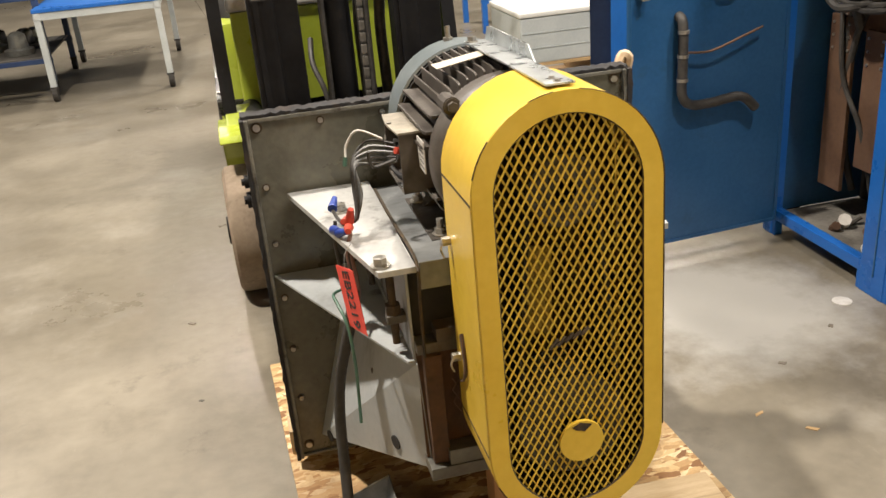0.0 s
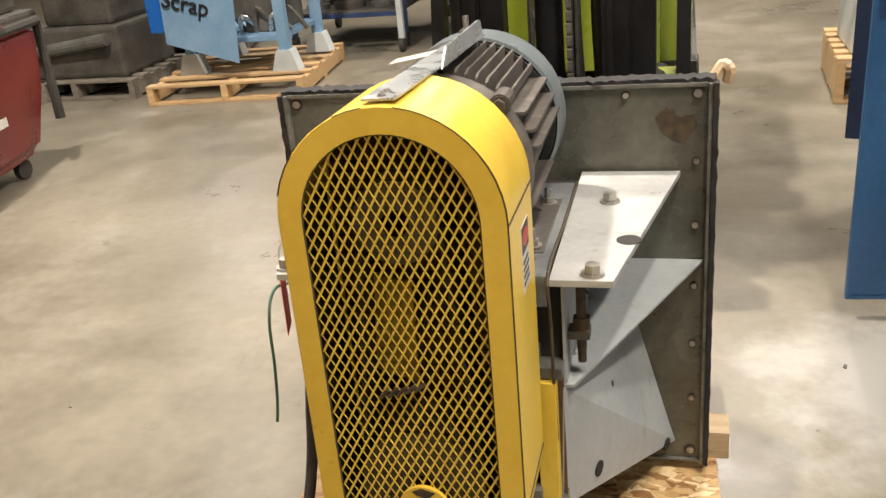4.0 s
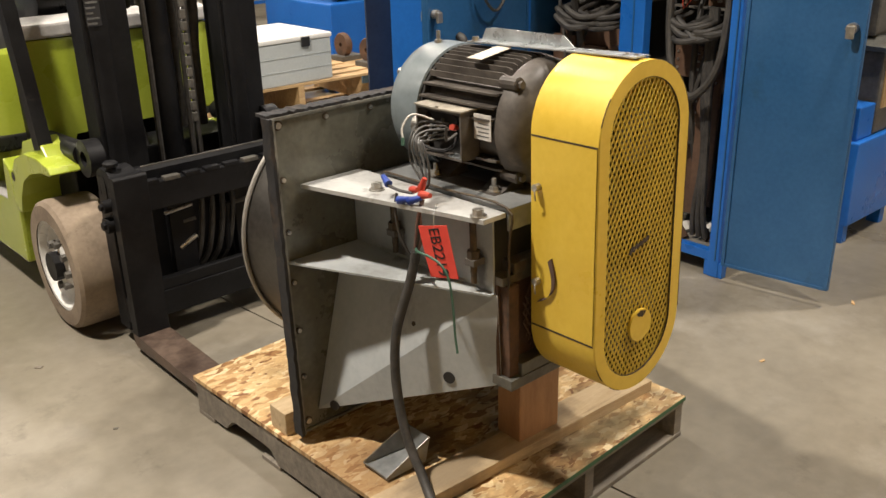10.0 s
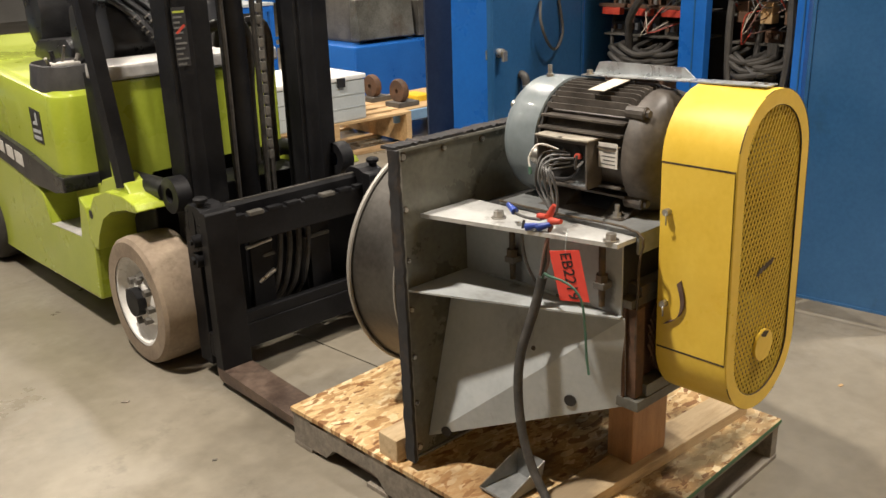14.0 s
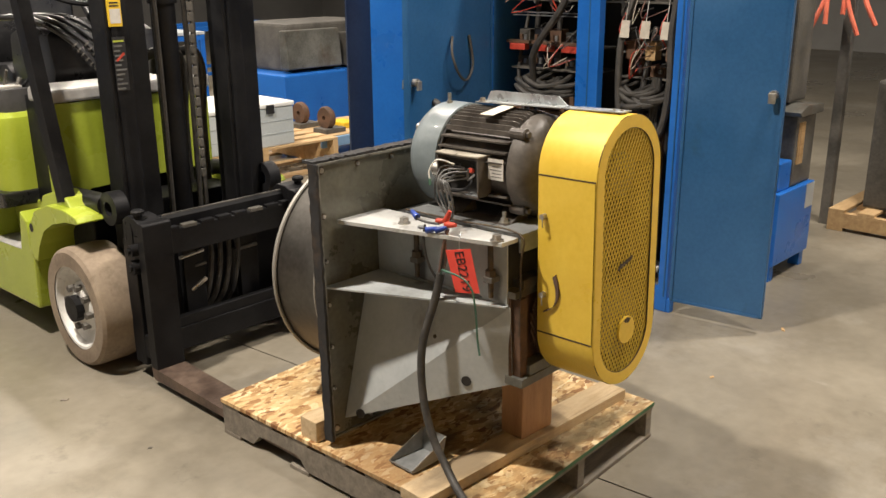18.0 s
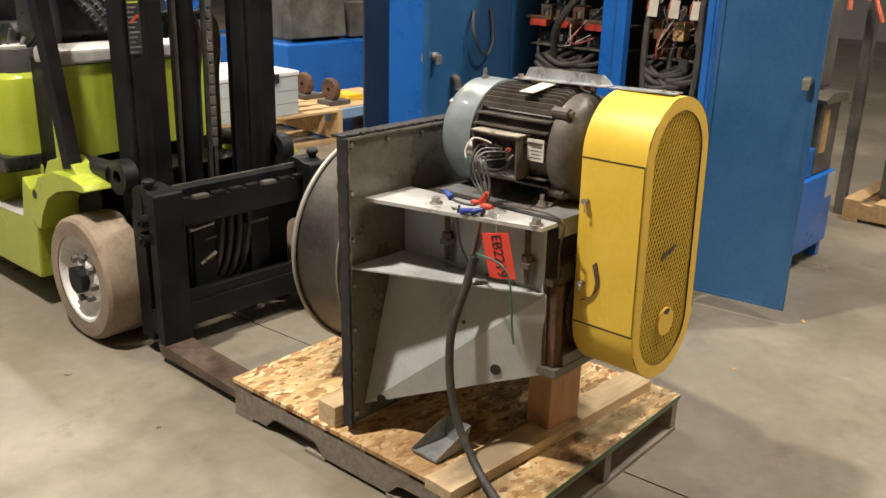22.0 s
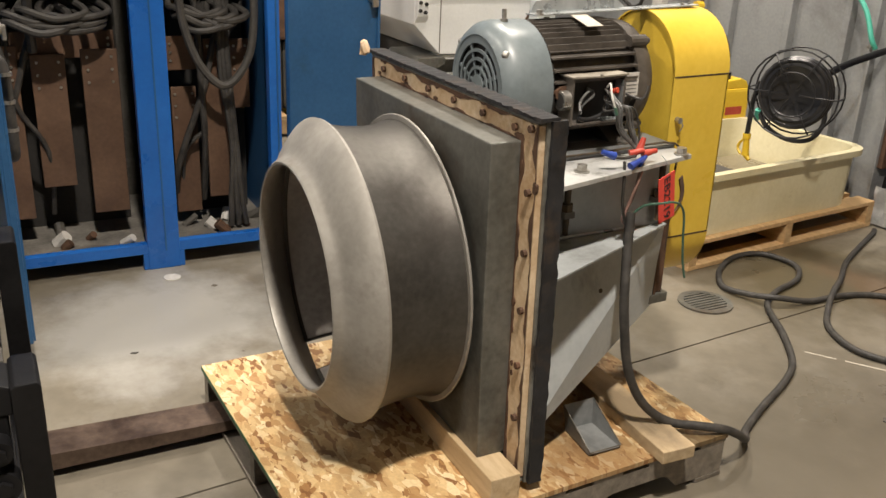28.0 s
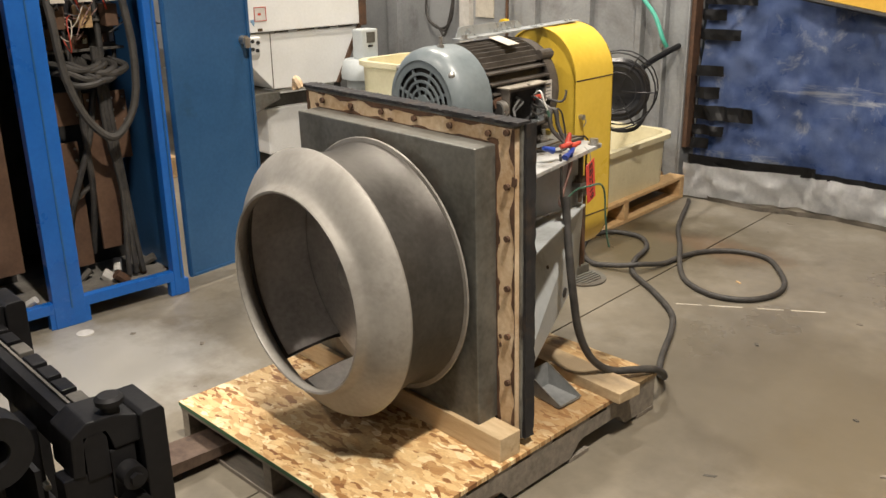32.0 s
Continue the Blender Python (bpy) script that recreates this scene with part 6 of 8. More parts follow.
# moulded tray with levers on the hood
rings = []
for z, k in ((1.0, 1.0), (1.03, 1.0), (1.11, 0.93), (1.115, 0.88), (1.06, 0.80), (1.055, 0.5)):
    rings.append([(-0.385 + 0.125 * k * math.cos(radians(a)) * (1.0 + 0.12 * abs(math.sin(radians(2 * a)))), 2.50 + 0.17 * k * math.sin(radians(a)) * (1.0 + 0.12 * abs(math.sin(radians(2 * a)))), z) for a in range(0, 360, 15)])
bm = B()
loft(bm, rings)
part("lever_tray", bm, GREYBOOT, truck, "dark grey moulded lever tray", smooth=True)
for k in range(6):
    bm = B()
    a = Vector((-0.44 + 0.025 * k, 2.45 + 0.03 * (k % 3), 1.06))
    b = a + Vector((-0.05 + 0.03 * k, -0.06 + 0.05 * (k % 2), 0.09 + 0.02 * (k % 3)))
    rod(bm, a, b, 0.007 + 0.004 * (k % 2), 8)
    part("lever", bm, (STEEL, BLACKPL, GRIME)[k % 3], truck)
bm = B()
box(bm, -0.45, -0.33, 2.42, 2.50, 1.105, 1.118, 0.003, pose(0, 0, 0))
part("paper_scrap", bm, LABEL, truck)
# seat
bm = B()
prism(bm, [(2.62, 1.06), (2.60, 1.16), (2.66, 1.20), (3.05, 1.17), (3.12, 1.08)], "x", -0.30, 0.26, 0.03)
seat = part("seat_cushion", bm, BLACKPL, truck, "black vinyl seat", smooth=True)
bm = B()
prism(bm, [(3.02, 1.14), (2.98, 1.30), (3.06, 1.72), (3.16, 1.78), (3.24, 1.70), (3.20, 1.2), (3.14, 1.12)], "x", -0.28, 0.24, 0.04)
part("seat_back", bm, BLACKPL, seat, smooth=True)
for k in range(4):
    bm = B()
    tube(bm, [(-0.40 + 0.05 * k, 2.42, 1.43), (-0.30 + 0.06 * k, 2.26, 1.42), (-0.19 + 0.055 * k, 2.16, 1.33), (-0.13 + 0.05 * k, 2.09, 1.24), (-0.10 + 0.05 * k, 2.06, 1.18)], 0.014, 8, 5)
    ch = part("control_hose", bm, BLACKPL, truck, "black control hose", smooth=True)
    for j in range(7):
        f = j / 6
        p0 = Vector((-0.19 + 0.055 * k, 2.16, 1.33)).lerp(Vector((-0.10 + 0.05 * k, 2.06, 1.18)), 0.15 + 0.8 * f)
        d = Vector((0.09, -0.10, -0.15)).normalized()
        bm = B()
        rod(bm, p0, p0 + d * 0.007, 0.0185, 10)
        part("hose_rib", bm, GRIME, ch)
bm = B()
prism(bm, [(2.24, 1.0), (2.16, 1.19), (2.20, 1.36), (2.40, 1.42), (2.62, 1.34), (2.66, 1.0)], "x", -0.28, 0.26, 0.03)
part("dash_cover", bm, BLACKPL, truck, "glossy black control cover", smooth=True)
bm = B()
sw = [(0.0 + 0.17 * math.cos(radians(a)), 2.46 + 0.15 * math.sin(radians(a)), 1.56 + 0.08 * math.sin(radians(a))) for a in range(0, 361, 20)]
tube(bm, sw, 0.014, 8, 2)
rod(bm, (0, 2.46, 1.56), (0.02, 2.30, 1.36), 0.02, 10)
tube(bm, [(-0.17, 2.46, 1.56), (0, 2.46, 1.545), (0.17, 2.46, 1.56)], 0.012, 8, 3)
part("steering_wheel", bm, BLACKPL, truck, smooth=True)
# overhead guard posts
for x in (-0.49, 0.45):
    bm = B()
    a, b = Vector((x, 1.735, 0.70)), Vector((x, 2.06, 2.15))
    d = (b - a).normalized()
    n1 = Vector((1, 0, 0))
    n2 = d.cross(n1)
    loft(bm, [[p + n1 * 0.026 * u + n2 * 0.036 * v for u, v in ((-1, -1), (1, -1), (1, 1), (-1, 1))] for p in (a, a.lerp(b, 0.5), b)])
    part("guard_post", bm, BLACKST, truck, "black overhead guard post")
    bm = B()
    box(bm, x - 0.02, x + 0.02, 3.50, 3.57, 1.08, 2.15, 0.006)
    part("guard_post", bm, BLACKST, truck)
for k in range(7):
    bm = B()
    y = 2.05 + k * 0.24
    box(bm, -0.50, 0.46, y, y + 0.03, 2.13, 2.17, 0.004)
    part("roof_bar", bm, BLACKST, truck)


def wheel_at(x, y, r, w, s, rubber, lab):
    c = (x, y, r)
    bm = B()
    prof = [(r * 0.70, 0), (r * 0.93, 0), (r * 0.985, 0.012), (r, 0.035), (r, w - 0.035), (r * 0.985, w - 0.012), (r * 0.93, w), (r * 0.70, w)]
    if s < 0:
        lathe(bm, prof, c, "x", 56)
    else:
        lathe(bm, [(p, -q) for p, q in prof], c, "x", 56)
    wh = part("wheel", bm, rubber, truck, lab, smooth=True)
    bm = B()
    k = 1 if s < 0 else -1
    lathe(bm, [(r * 0.705, k * 0.004), (r * 0.66, k * 0.006), (r * 0.62, k * 0.035), (r * 0.42, k * 0.05), (r * 0.36, k * 0.03), (r * 0.30, k * 0.02), (0, k * 0.02)], c, "x", 40)
    part("rim", bm, RIM, wh, "chalky white rim", smooth=True)
    bm = B()
    rod(bm, (x + k * 0.02, y, r), (x - k * 0.015, y, r), r * 0.22, 12)
    part("hub", bm, BLACKST, wh)
    for i in range(8):
        a = radians(45 * i + 10)
        bm = B()
        rod(bm, (x + k * 0.035, y + r * 0.34 * math.cos(a), r + r * 0.34 * math.sin(a)), (x + k * 0.005, y + r * 0.34 * math.cos(a), r + r * 0.34 * math.sin(a)), 0.016, 6)
        part("lug_nut", bm, GRIME, wh)
    return wh


wheel_at(-0.565, 1.63, 0.262, 0.20, -1, TYRE, "dusty tan cushion tyre")
wheel_at(0.525, 1.63, 0.262, 0.20, 1, TYRE, "dusty tan cushion tyre")
wheel_at(-0.585, 3.45, 0.215, 0.17, -1, TYREBK, "dark rear tyre")
wheel_at(0.545, 3.45, 0.215, 0.17, 1, TYREBK, "dark rear tyre")

truck.location.y -= 0.105
truck.location.x -= 0.03


# ---- row of blue control cabinets ----
CX = 1.645
cab = thing("control_cabinet", "bright blue control cabinet with open bays full of dusty cables", "cabinet", (2.05, 0.7, 0))
POSTS = (-0.005, 0.495, 1.16)
for i, y in enumerate(POSTS):
    w = 0.05 if i != 1 else 0.13
    bm = B()
    box(bm, CX, CX + 0.05, y - w / 2, y + w / 2, 0.0, 2.25, 0.004)
    box(bm, CX + 0.004, CX + 0.04, y - w / 2 - 0.02, y + w / 2 + 0.02, 0.0, 0.07, 0.003)
    pp = part("post", bm, CABBLUE, cab, "bright blue corner post")
    bm = B()
    box(bm, CX - 0.004, CX + 0.0, y - 0.012, y - 0.006, 0.08, 2.2)
    part("post_fold", bm, DOORBLUE, pp)
for y in (-0.005, 1.16):
    bm = B()
    box(bm, 2.38, 2.43, y - 0.025, y + 0.025, 0, 2.25, 0.004)
    part("post", bm, CABBLUE, cab)
for z0, z1 in ((0.07, 0.115), (2.20, 2.25)):
    bm = B()
    box(bm, CX + 0.004, CX + 0.045, -0.01, 1.135, z0, z1, 0.003)
    part("rail", bm, CABBLUE, cab, "bright blue bottom rail")
bm = B()
box(bm, CX + 0.05, 2.40, -0.01, 1.135, 0.085, 0.10)
part("base_tray", bm, TRAYDUST, cab, "dirty base tray")
bm = B()
box(bm, 2.40, 2.42, -0.01, 1.135, 0.1, 2.25)
part("back_sheet", bm, GRIME, cab)
for y in (-0.02, 1.165):
    bm = B()
    box(bm, CX + 0.05, 2.38, y, y + 0.012, 0.09, 2.25)
    part("side_sheet", bm, DOORBLUE, cab)
bm = B()
box(bm, CX, 2.43, -0.06, 1.185, 2.25, 2.27)
part("roof_sheet", bm, CABBLUE, cab)


def bay(y0, y1, seed):
    r = random.Random(seed)
    w = y1 - y0
    # near-black sheet: the bay's deep shade put into its colour
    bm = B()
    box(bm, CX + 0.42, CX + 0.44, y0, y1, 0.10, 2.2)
    part("shaded_back", bm, DARK, cab)
    # brown insulating boards in the lower half
    for a, b, z0, z1, dx in ((0.30, 0.56, 0.24, 0.93, 0.17), (0.58, 0.92, 0.80, 0.94, 0.20), (0.06, 0.26, 0.62, 0.92, 0.22), (0.62, 0.88, 0.16, 0.72, 0.24)) if seed == 2 else (
            (0.06, 0.30, 0.22, 0.90, 0.17), (0.40, 0.62, 0.34, 0.88, 0.20), (0.70, 0.94, 0.22, 0.92, 0.18), (0.06, 0.94, 0.86, 0.965, 0.23)):
        bm = B()
        box(bm, CX + dx, CX + dx + 0.018, y0 + a * w, y0 + b * w, z0, z1, 0.003)
        bd = part("insulating_board", bm, COPPER, cab, "brown insulating board")
        for k in range(6):
            y = y0 + (a + 0.04 + (b - a - 0.08) * (k % 2)) * w
            z = z1 - 0.03 - (k // 2) * min(0.05, (z1 - z0) / 4)
            bm = B()
            rod(bm, (CX + dx, y, z), (CX + dx - 0.006, y, z), 0.006, 6)
            part("board_bolt", bm, STEEL, bd)
    # crowded component rows
    for z in (1.10, 1.22, 1.46, 1.70):
        bm = B()
        box(bm, CX + 0.18, CX + 0.40, y0 + 0.02, y1 - 0.02, z, z + 0.010, 0.002)
        part("component_shelf", bm, GRIME, cab)
        n = max(3, int(w / 0.11))
        for k in range(n):
            y = y0 + 0.03 + (w - 0.06) * (k + 0.1) / n
            h = r.uniform(0.05, 0.10)
            bm = B()
            box(bm, CX + 0.21, CX + 0.28, y, y + (w - 0.06) / n * 0.7, z + 0.010, z + 0.010 + h, 0.004)
            part("contactor", bm, (GRIME, BLACKPL, COPPER, GRIME)[r.randrange(4)], cab)
            for i in range(2):
                bm = B()
                box(bm, CX + 0.195, CX + 0.209, y + 0.012 + 0.03 * i, y + 0.03 + 0.03 * i, z + 0.03, z + 0.03 + h * 0.4, 0.002)
                part("contact_strip", bm, (STEEL, COPPER)[i], cab)
    if seed == 1:
        for k in range(3):
            y = y0 + (0.14 + 0.30 * k) * w
            bm = B()
            box(bm, CX + 0.13, CX + 0.17, y, y + 0.105, 1.205, 1.238, 0.003)
            tb = part("terminal_block", bm, TERMRED, cab, "red terminal block")
            bm = B()
            box(bm, CX + 0.14, CX + 0.185, y - 0.02, y + 0.135, 1.239, 1.255, 0.002)
            part("terminal_cap", bm, COPPER, tb)
        for z in (1.40, 1.385):
            bm = B()
            box(bm, CX + 0.14, CX + 0.15, y0 + 0.08, y1 - 0.06, z, z + 0.006)
            part("bus_strip", bm, STEEL, cab)
        bm = B()
        tube(bm, [(CX + 0.10, y0 + 0.08 * w, 1.7), (CX + 0.08, y0 + 0.25 * w, 1.45), (CX + 0.07, y0 + 0.52 * w, 1.24), (CX + 0.10, y0 + 0.60 * w, 1.12), (CX + 0.16, y0 + 0.60 * w, 0.9)], 0.019, 8, 5)
        part("loom", bm, CABLEM, cab, "thick black diagonal cable", smooth=True)
    else:
        for k in range(3):
            y = y0 + (0.16 + 0.27 * k) * w
            bm = B()
            sheet(bm, [(CX + 0.07, y, 1.305), (CX + 0.075, y + 0.055, 1.305), (CX + 0.09, y + 0.053, 1.385), (CX + 0.085, y + 0.005, 1.385)], 0.002)
            part("paper_tag", bm, BEIGETAG, cab, "hanging white tag")
            bm = B()
            tube(bm, [(CX + 0.088, y + 0.03, 1.385), (CX + 0.12, y + 0.03, 1.53), (CX + 0.2, y + 0.03, 1.6)], 0.002, 4, 3)
            part("tag_string", bm, LABEL, cab)
            bm = B()
            box(bm, CX + 0.12, CX + 0.18, y - 0.01, y + 0.045, 1.20, 1.29, 0.004)
            part("fuse_block", bm, CRATEWOOD if k % 2 else COPPER, cab, "tan fuse block")
            bm = B()
            tube(bm, [(CX + 0.12, y + 0.05, 1.42), (CX + 0.09, y + 0.065, 1.34), (CX + 0.11, y + 0.04, 1.27)], 0.004, 5, 4)
            part("thin_wire", bm, TERMRED, cab)
        # great loop of cable that hangs in front
        bm = B()
        tube(bm, [(CX + 0.12, y0 + 0.12 * w, 1.62), (CX + 0.07, y0 + 0.14 * w, 1.35), (CX + 0.05, y0 + 0.10 * w, 1.1), (CX + 0.04, y0 + 0.17 * w, 0.88), (CX + 0.03, y0 + 0.42 * w, 0.76), (CX + 0.04, y0 + 0.66 * w, 0.84), (CX + 0.07, y0 + 0.80 * w, 1.02), (CX + 0.10, y0 + 0.84 * w, 1.3), (CX + 0.2, y0 + 0.84 * w, 1.5)], 0.017, 8, 6)
        part("loom", bm, CABLEGY, cab, "dusty hanging cable loop", smooth=True)
        for k in range(3):
            bm = B()
            tube(bm, [(CX + 0.14, y0 + (0.36 + 0.03 * k) * w, 1.12), (CX + 0.12, y0 + (0.34 + 0.04 * k) * w, 0.8), (CX + 0.11, y0 + (0.30 + 0.02 * k) * w, 0.5), (CX + 0.10, y0 + (0.26 + 0.06 * k) * w, 0.24), (CX + 0.11, y0 + (0.22 + 0.08 * k) * w, 0.12)], 0.013, 8, 5)
            part("loom", bm, CABLEM, cab, smooth=True)
    # hoops of heavy cable that lie across the middle
    for k in range(7):
        ya = y0 + w * r.uniform(0.08, 0.40)
        yb = ya + w * r.uniform(0.30, 0.50)
        z = 1.0 + 0.022 * (k % 4) + r.uniform(-0.012, 0.012)
        x = CX + r.uniform(0.05, 0.10)
        bm = B()
        tube(bm, [(CX + 0.26, ya + 0.05, z + 0.03), (x + 0.06, ya + 0.01, z + 0.01), (x, ya + 0.02, z - 0.005), (x - 0.02, (ya + yb) / 2, z - 0.02), (x, yb - 0.02, z + r.uniform(-0.02, 0.02)), (x + 0.07, yb, z + 0.012), (CX + 0.26, yb - 0.04, z + 0.05)], r.uniform(0.012, 0.016), 8, 5)
        part("loom", bm, CABLEGY if k % 2 else CABLEM, cab, "dusty cable hoop", smooth=True)
    for k in range(3):
        ya, yb = y0 + w * r.uniform(0.06, 0.94), y0 + w * r.uniform(0.06, 0.94)
        x = CX + r.uniform(0.14, 0.20)
        bm = B()
        tube(bm, [(CX + 0.28, ya, r.uniform(1.2, 1.9)), (x + 0.03, ya, 1.1), (x, ya * 0.7 + yb * 0.3, 0.92), (x, (ya + yb) / 2, r.uniform(0.55, 0.8)), (x + 0.03, yb, r.uniform(0.3, 0.5)), (CX + 0.28, yb, 0.2)], r.uniform(0.010, 0.017), 8, 5)
        part("loom", bm, CABLEM, cab, smooth=True)
    for k in range(16):
        ya = y0 + w * r.uniform(0.1, 0.9)
        z = r.choice((1.20, 1.30, 1.46, 1.55))
        bm = B()
        tube(bm, [(CX + 0.16, ya, z + 0.05), (CX + 0.10, ya + r.uniform(-0.05, 0.05), z + 0.03), (CX + 0.09, ya + r.uniform(-0.08, 0.08), z - r.uniform(0.02, 0.10)), (CX + 0.19, ya + r.uniform(-0.1, 0.1), z - 0.02)], 0.0026, 5, 4)
        part("thin_wire", bm, (BEIGETAG, TERMRED, WIREPINK, CABLEM, CABLEM, WIREGREY)[k % 6], cab)
    for k in range(6):
        y = y0 + w * r.uniform(0.1, 0.9)
        x = CX + r.uniform(0.08, 0.3)
        bm = B()
        rod(bm, (x, y, 0.10), (x + r.uniform(-0.05, 0.05), y + r.uniform(-0.06, 0.06), 0.125 + 0.02 * r.random()), r.uniform(0.012, 0.03), 8)
        part("fallen_part", bm, (GRIME, LABEL, RUSTDK)[k % 3], cab, smooth=True)


bay(0.02, 0.43, 2)
bay(0.56, 1.135, 1)


def cabinet_door(name, hinge, free, z0, z1, label, latch_z=None, both=True):
    h, f = Vector((*hinge, 0)), Vector((*free, 0))
    d = (f - h).normalized()
    n = Vector((-d.y, d.x, 0))
    t = thing(name, label, "cabinet door", (h.x, h.y, z0))
    bm = B()
    L = (f - h).length
    m = Matrix(((d.x, n.x, 0, h.x), (d.y, n.y, 0, h.y), (0, 0, 1, 0), (0, 0, 0, 1)))
    box(bm, 0, L, -0.011, 0.011, z0, z1, 0.003, m)
    part("leaf", bm, DOORBLUE, t, "faded blue door leaf")
    bm = B()
    for s in (-1, 1):
        box(bm, L - 0.016, L - 0.002, s * 0.011, s * 0.018, z0 + 0.01, z1 - 0.01, 0, m)
        box(bm, 0.002, 0.016, s * 0.011, s * 0.018, z0 + 0.01, z1 - 0.01, 0, m)
        box(bm, 0.016, L - 0.016, s * 0.011, s * 0.016, z0 + 0.002, z0 + 0.014, 0, m)
    part("fold", bm, DOORBLUE, t)
    if latch_z:
        for s in (-1, 1):
            bm = B()
            q0, q1 = m @ Vector((L - 0.045, s * 0.011, latch_z)), m @ Vector((L - 0.045, s * 0.04, latch_z))
            rod(bm, q0, q1, 0.02, 12)
            box(bm, L - 0.06, L - 0.03, s * 0.04, s * 0.052, latch_z - 0.035, latch_z + 0.01, 0.003, m)
            part("latch", bm, STEEL, t, "worn steel quarter-turn latch")
    return t, m, L


doorA, mA, LA = cabinet_door("cabinet_door", (1.635, -0.055), (1.70, -0.495), 0.075, 2.2, "faded blue cabinet door swung wide open", 1.105)
doorB, mB, LB = cabinet_door("cabinet_door", (1.64, 1.115), (0.95, 1.06), 0.077, 2.2, "faded blue cabinet door standing open square, conduits on its inner face", 1.1)
for s in (-1, 1):
    bm = B()
    pts = [(LB - 0.20, 0.012, 0.99), (LB - 0.20, 0.045, 0.96), (LB - 0.20, 0.05, 0.80), (LB - 0.20, 0.05, 0.70), (LB - 0.24, 0.05, 0.655), (LB - 0.33, 0.05, 0.65), (LB - 0.46, 0.05, 0.655), (LB - 0.53, 0.05, 0.60)]
    tube(bm, [mB @ Vector((p[0], s * p[1], p[2])) for p in pts], 0.019, 10, 5)
    cd = part("conduit_loop", bm, CABLEM, doorB, "black flexible conduit with steel clips", smooth=True)
    for zz in (0.93, 0.84, 0.75):
        bm = B()
        rod(bm, mB @ Vector((LB - 0.20, s * 0.05, zz)), mB @ Vector((LB - 0.20, s * 0.05, zz + 0.012)), 0.022, 10)
        part("clip", bm, STEEL, cd)
    bm = B()
    tube(bm, [mB @ Vector(p) for p in ((LB - 0.22, s * 0.04, 0.855), (LB - 0.32, s * 0.05, 0.85), (LB - 0.45, s * 0.05, 0.885), (LB - 0.55, s * 0.04, 0.91))], 0.005, 6, 4)
    part("copper_wire", bm, COPPER, doorB, smooth=True)
    bm = B()
    tube(bm, [mB @ Vector(p) for p in ((LB - 0.34, s * 0.02, 1.30), (LB - 0.30, s * 0.05, 1.22), (LB - 0.34, s * 0.06, 1.12), (LB - 0.42, s * 0.05, 1.08), (LB - 0.5, s * 0.03, 1.15), (LB - 0.48, s * 0.02, 1.3))], 0.007, 6, 5)
    part("loose_wire", bm, CABLEGY, doorB, smooth=True)

# second cabinet behind, its doors open too
cab2 = thing("control_cabinet", "bright blue wall cabinet on dark legs, doors open", "cabinet", (2.1, 1.8, 0))
bm = B()
box(bm, 1.76, 2.40, 1.20, 1.48, 0.50, 2.2, 0.005)
part("body", bm, DOORBLUE, cab2, "dark blue cabinet body")
for x, y in ((1.80, 1.24), (1.80, 1.44), (2.36, 1.24), (2.36, 1.44)):
    bm = B()
    box(bm, x - 0.03, x + 0.03, y - 0.03, y + 0.03, 0.0, 0.50, 0.003)
    part("leg", bm, BLACKST, cab2)
bm = B()
prism(bm, [(1.014, 1.372), (1.034, 1.375), (1.072, 1.145), (1.050, 1.142)], "z", 0.49, 2.2, 0.003)
box(bm, 1.062, 1.755, 1.20, 1.22, 0.49, 2.2, 0.003)
part("open_leaf", bm, CABBLUE, cab2, "bright blue open door leaf")
# the leaf turned from the light, its shade given as navy colour
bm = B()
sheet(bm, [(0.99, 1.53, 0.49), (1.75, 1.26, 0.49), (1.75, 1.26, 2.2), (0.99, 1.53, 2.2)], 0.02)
part("open_leaf", bm, DKBLUE, cab2, "blue inner door leaf, coloured navy for its shade")


# ---- machines and stores round the hall ----
def wood_pallet(name, label, x, y, w, d, h, turn, material, group=""):
    t = thing(name, label, "pallet", (x, y, 0), group)
    m = pose(x, y, 0, 0, 0, turn)
    for k in range(6):
        v = -d / 2 + k * (d - 0.1) / 5
        bm = B()
        box(bm, -w / 2, w / 2, v, v + 0.1, h - 0.02, h, 0.003, m)
        part("deck_slat", bm, material, t)
    for u in (-w / 2, -0.025, w / 2 - 0.05):
        bm = B()
        box(bm, u, u + 0.05, -d / 2, d / 2, 0.022, h - 0.02, 0.003, m)
        part("stringer", bm, material, t)
    for v in (-d / 2, -0.05, d / 2 - 0.1):
        bm = B()
        box(bm, -w / 2, w / 2, v, v + 0.1, 0.0, 0.022, 0.003, m)
        part("bottom_slat", bm, material, t)
    return t, m


# pale grey chest on a pallet dolly
wood_pallet("pallet", "fresh wooden pallet under a pale grey chest", 2.04, 4.21, 1.42, 0.95, 0.27, -3, CRATEWOOD)
chest = thing("chest", "pale grey steel chest with black latch on a pallet", "chest", (2.35, 4.95, 0.28))
CHEST = Vector((-0.50, -0.79, -0.01))
bm = B()
box(bm, 1.90, 2.82, 4.55, 5.25, 0.28, 0.585, 0.01)
part("body", bm, CHESTGREY, chest)
bm = B()
box(bm, 1.89, 2.83, 4.54, 5.26, 0.588, 0.625, 0.012)
part("lid", bm, WHITEPT, chest, "white lid")
bm = B()
box(bm, 2.55, 2.62, 4.525, 4.54, 0.545, 0.615, 0.003)
part("latch", bm, BLACKPL, chest)
for z in (0.38, 0.48):
    bm = B()
    box(bm, 1.91, 2.81, 4.545, 4.55, z, z + 0.006)
    part("rib", bm, CHESTGREY, chest)

chest.location += CHEST

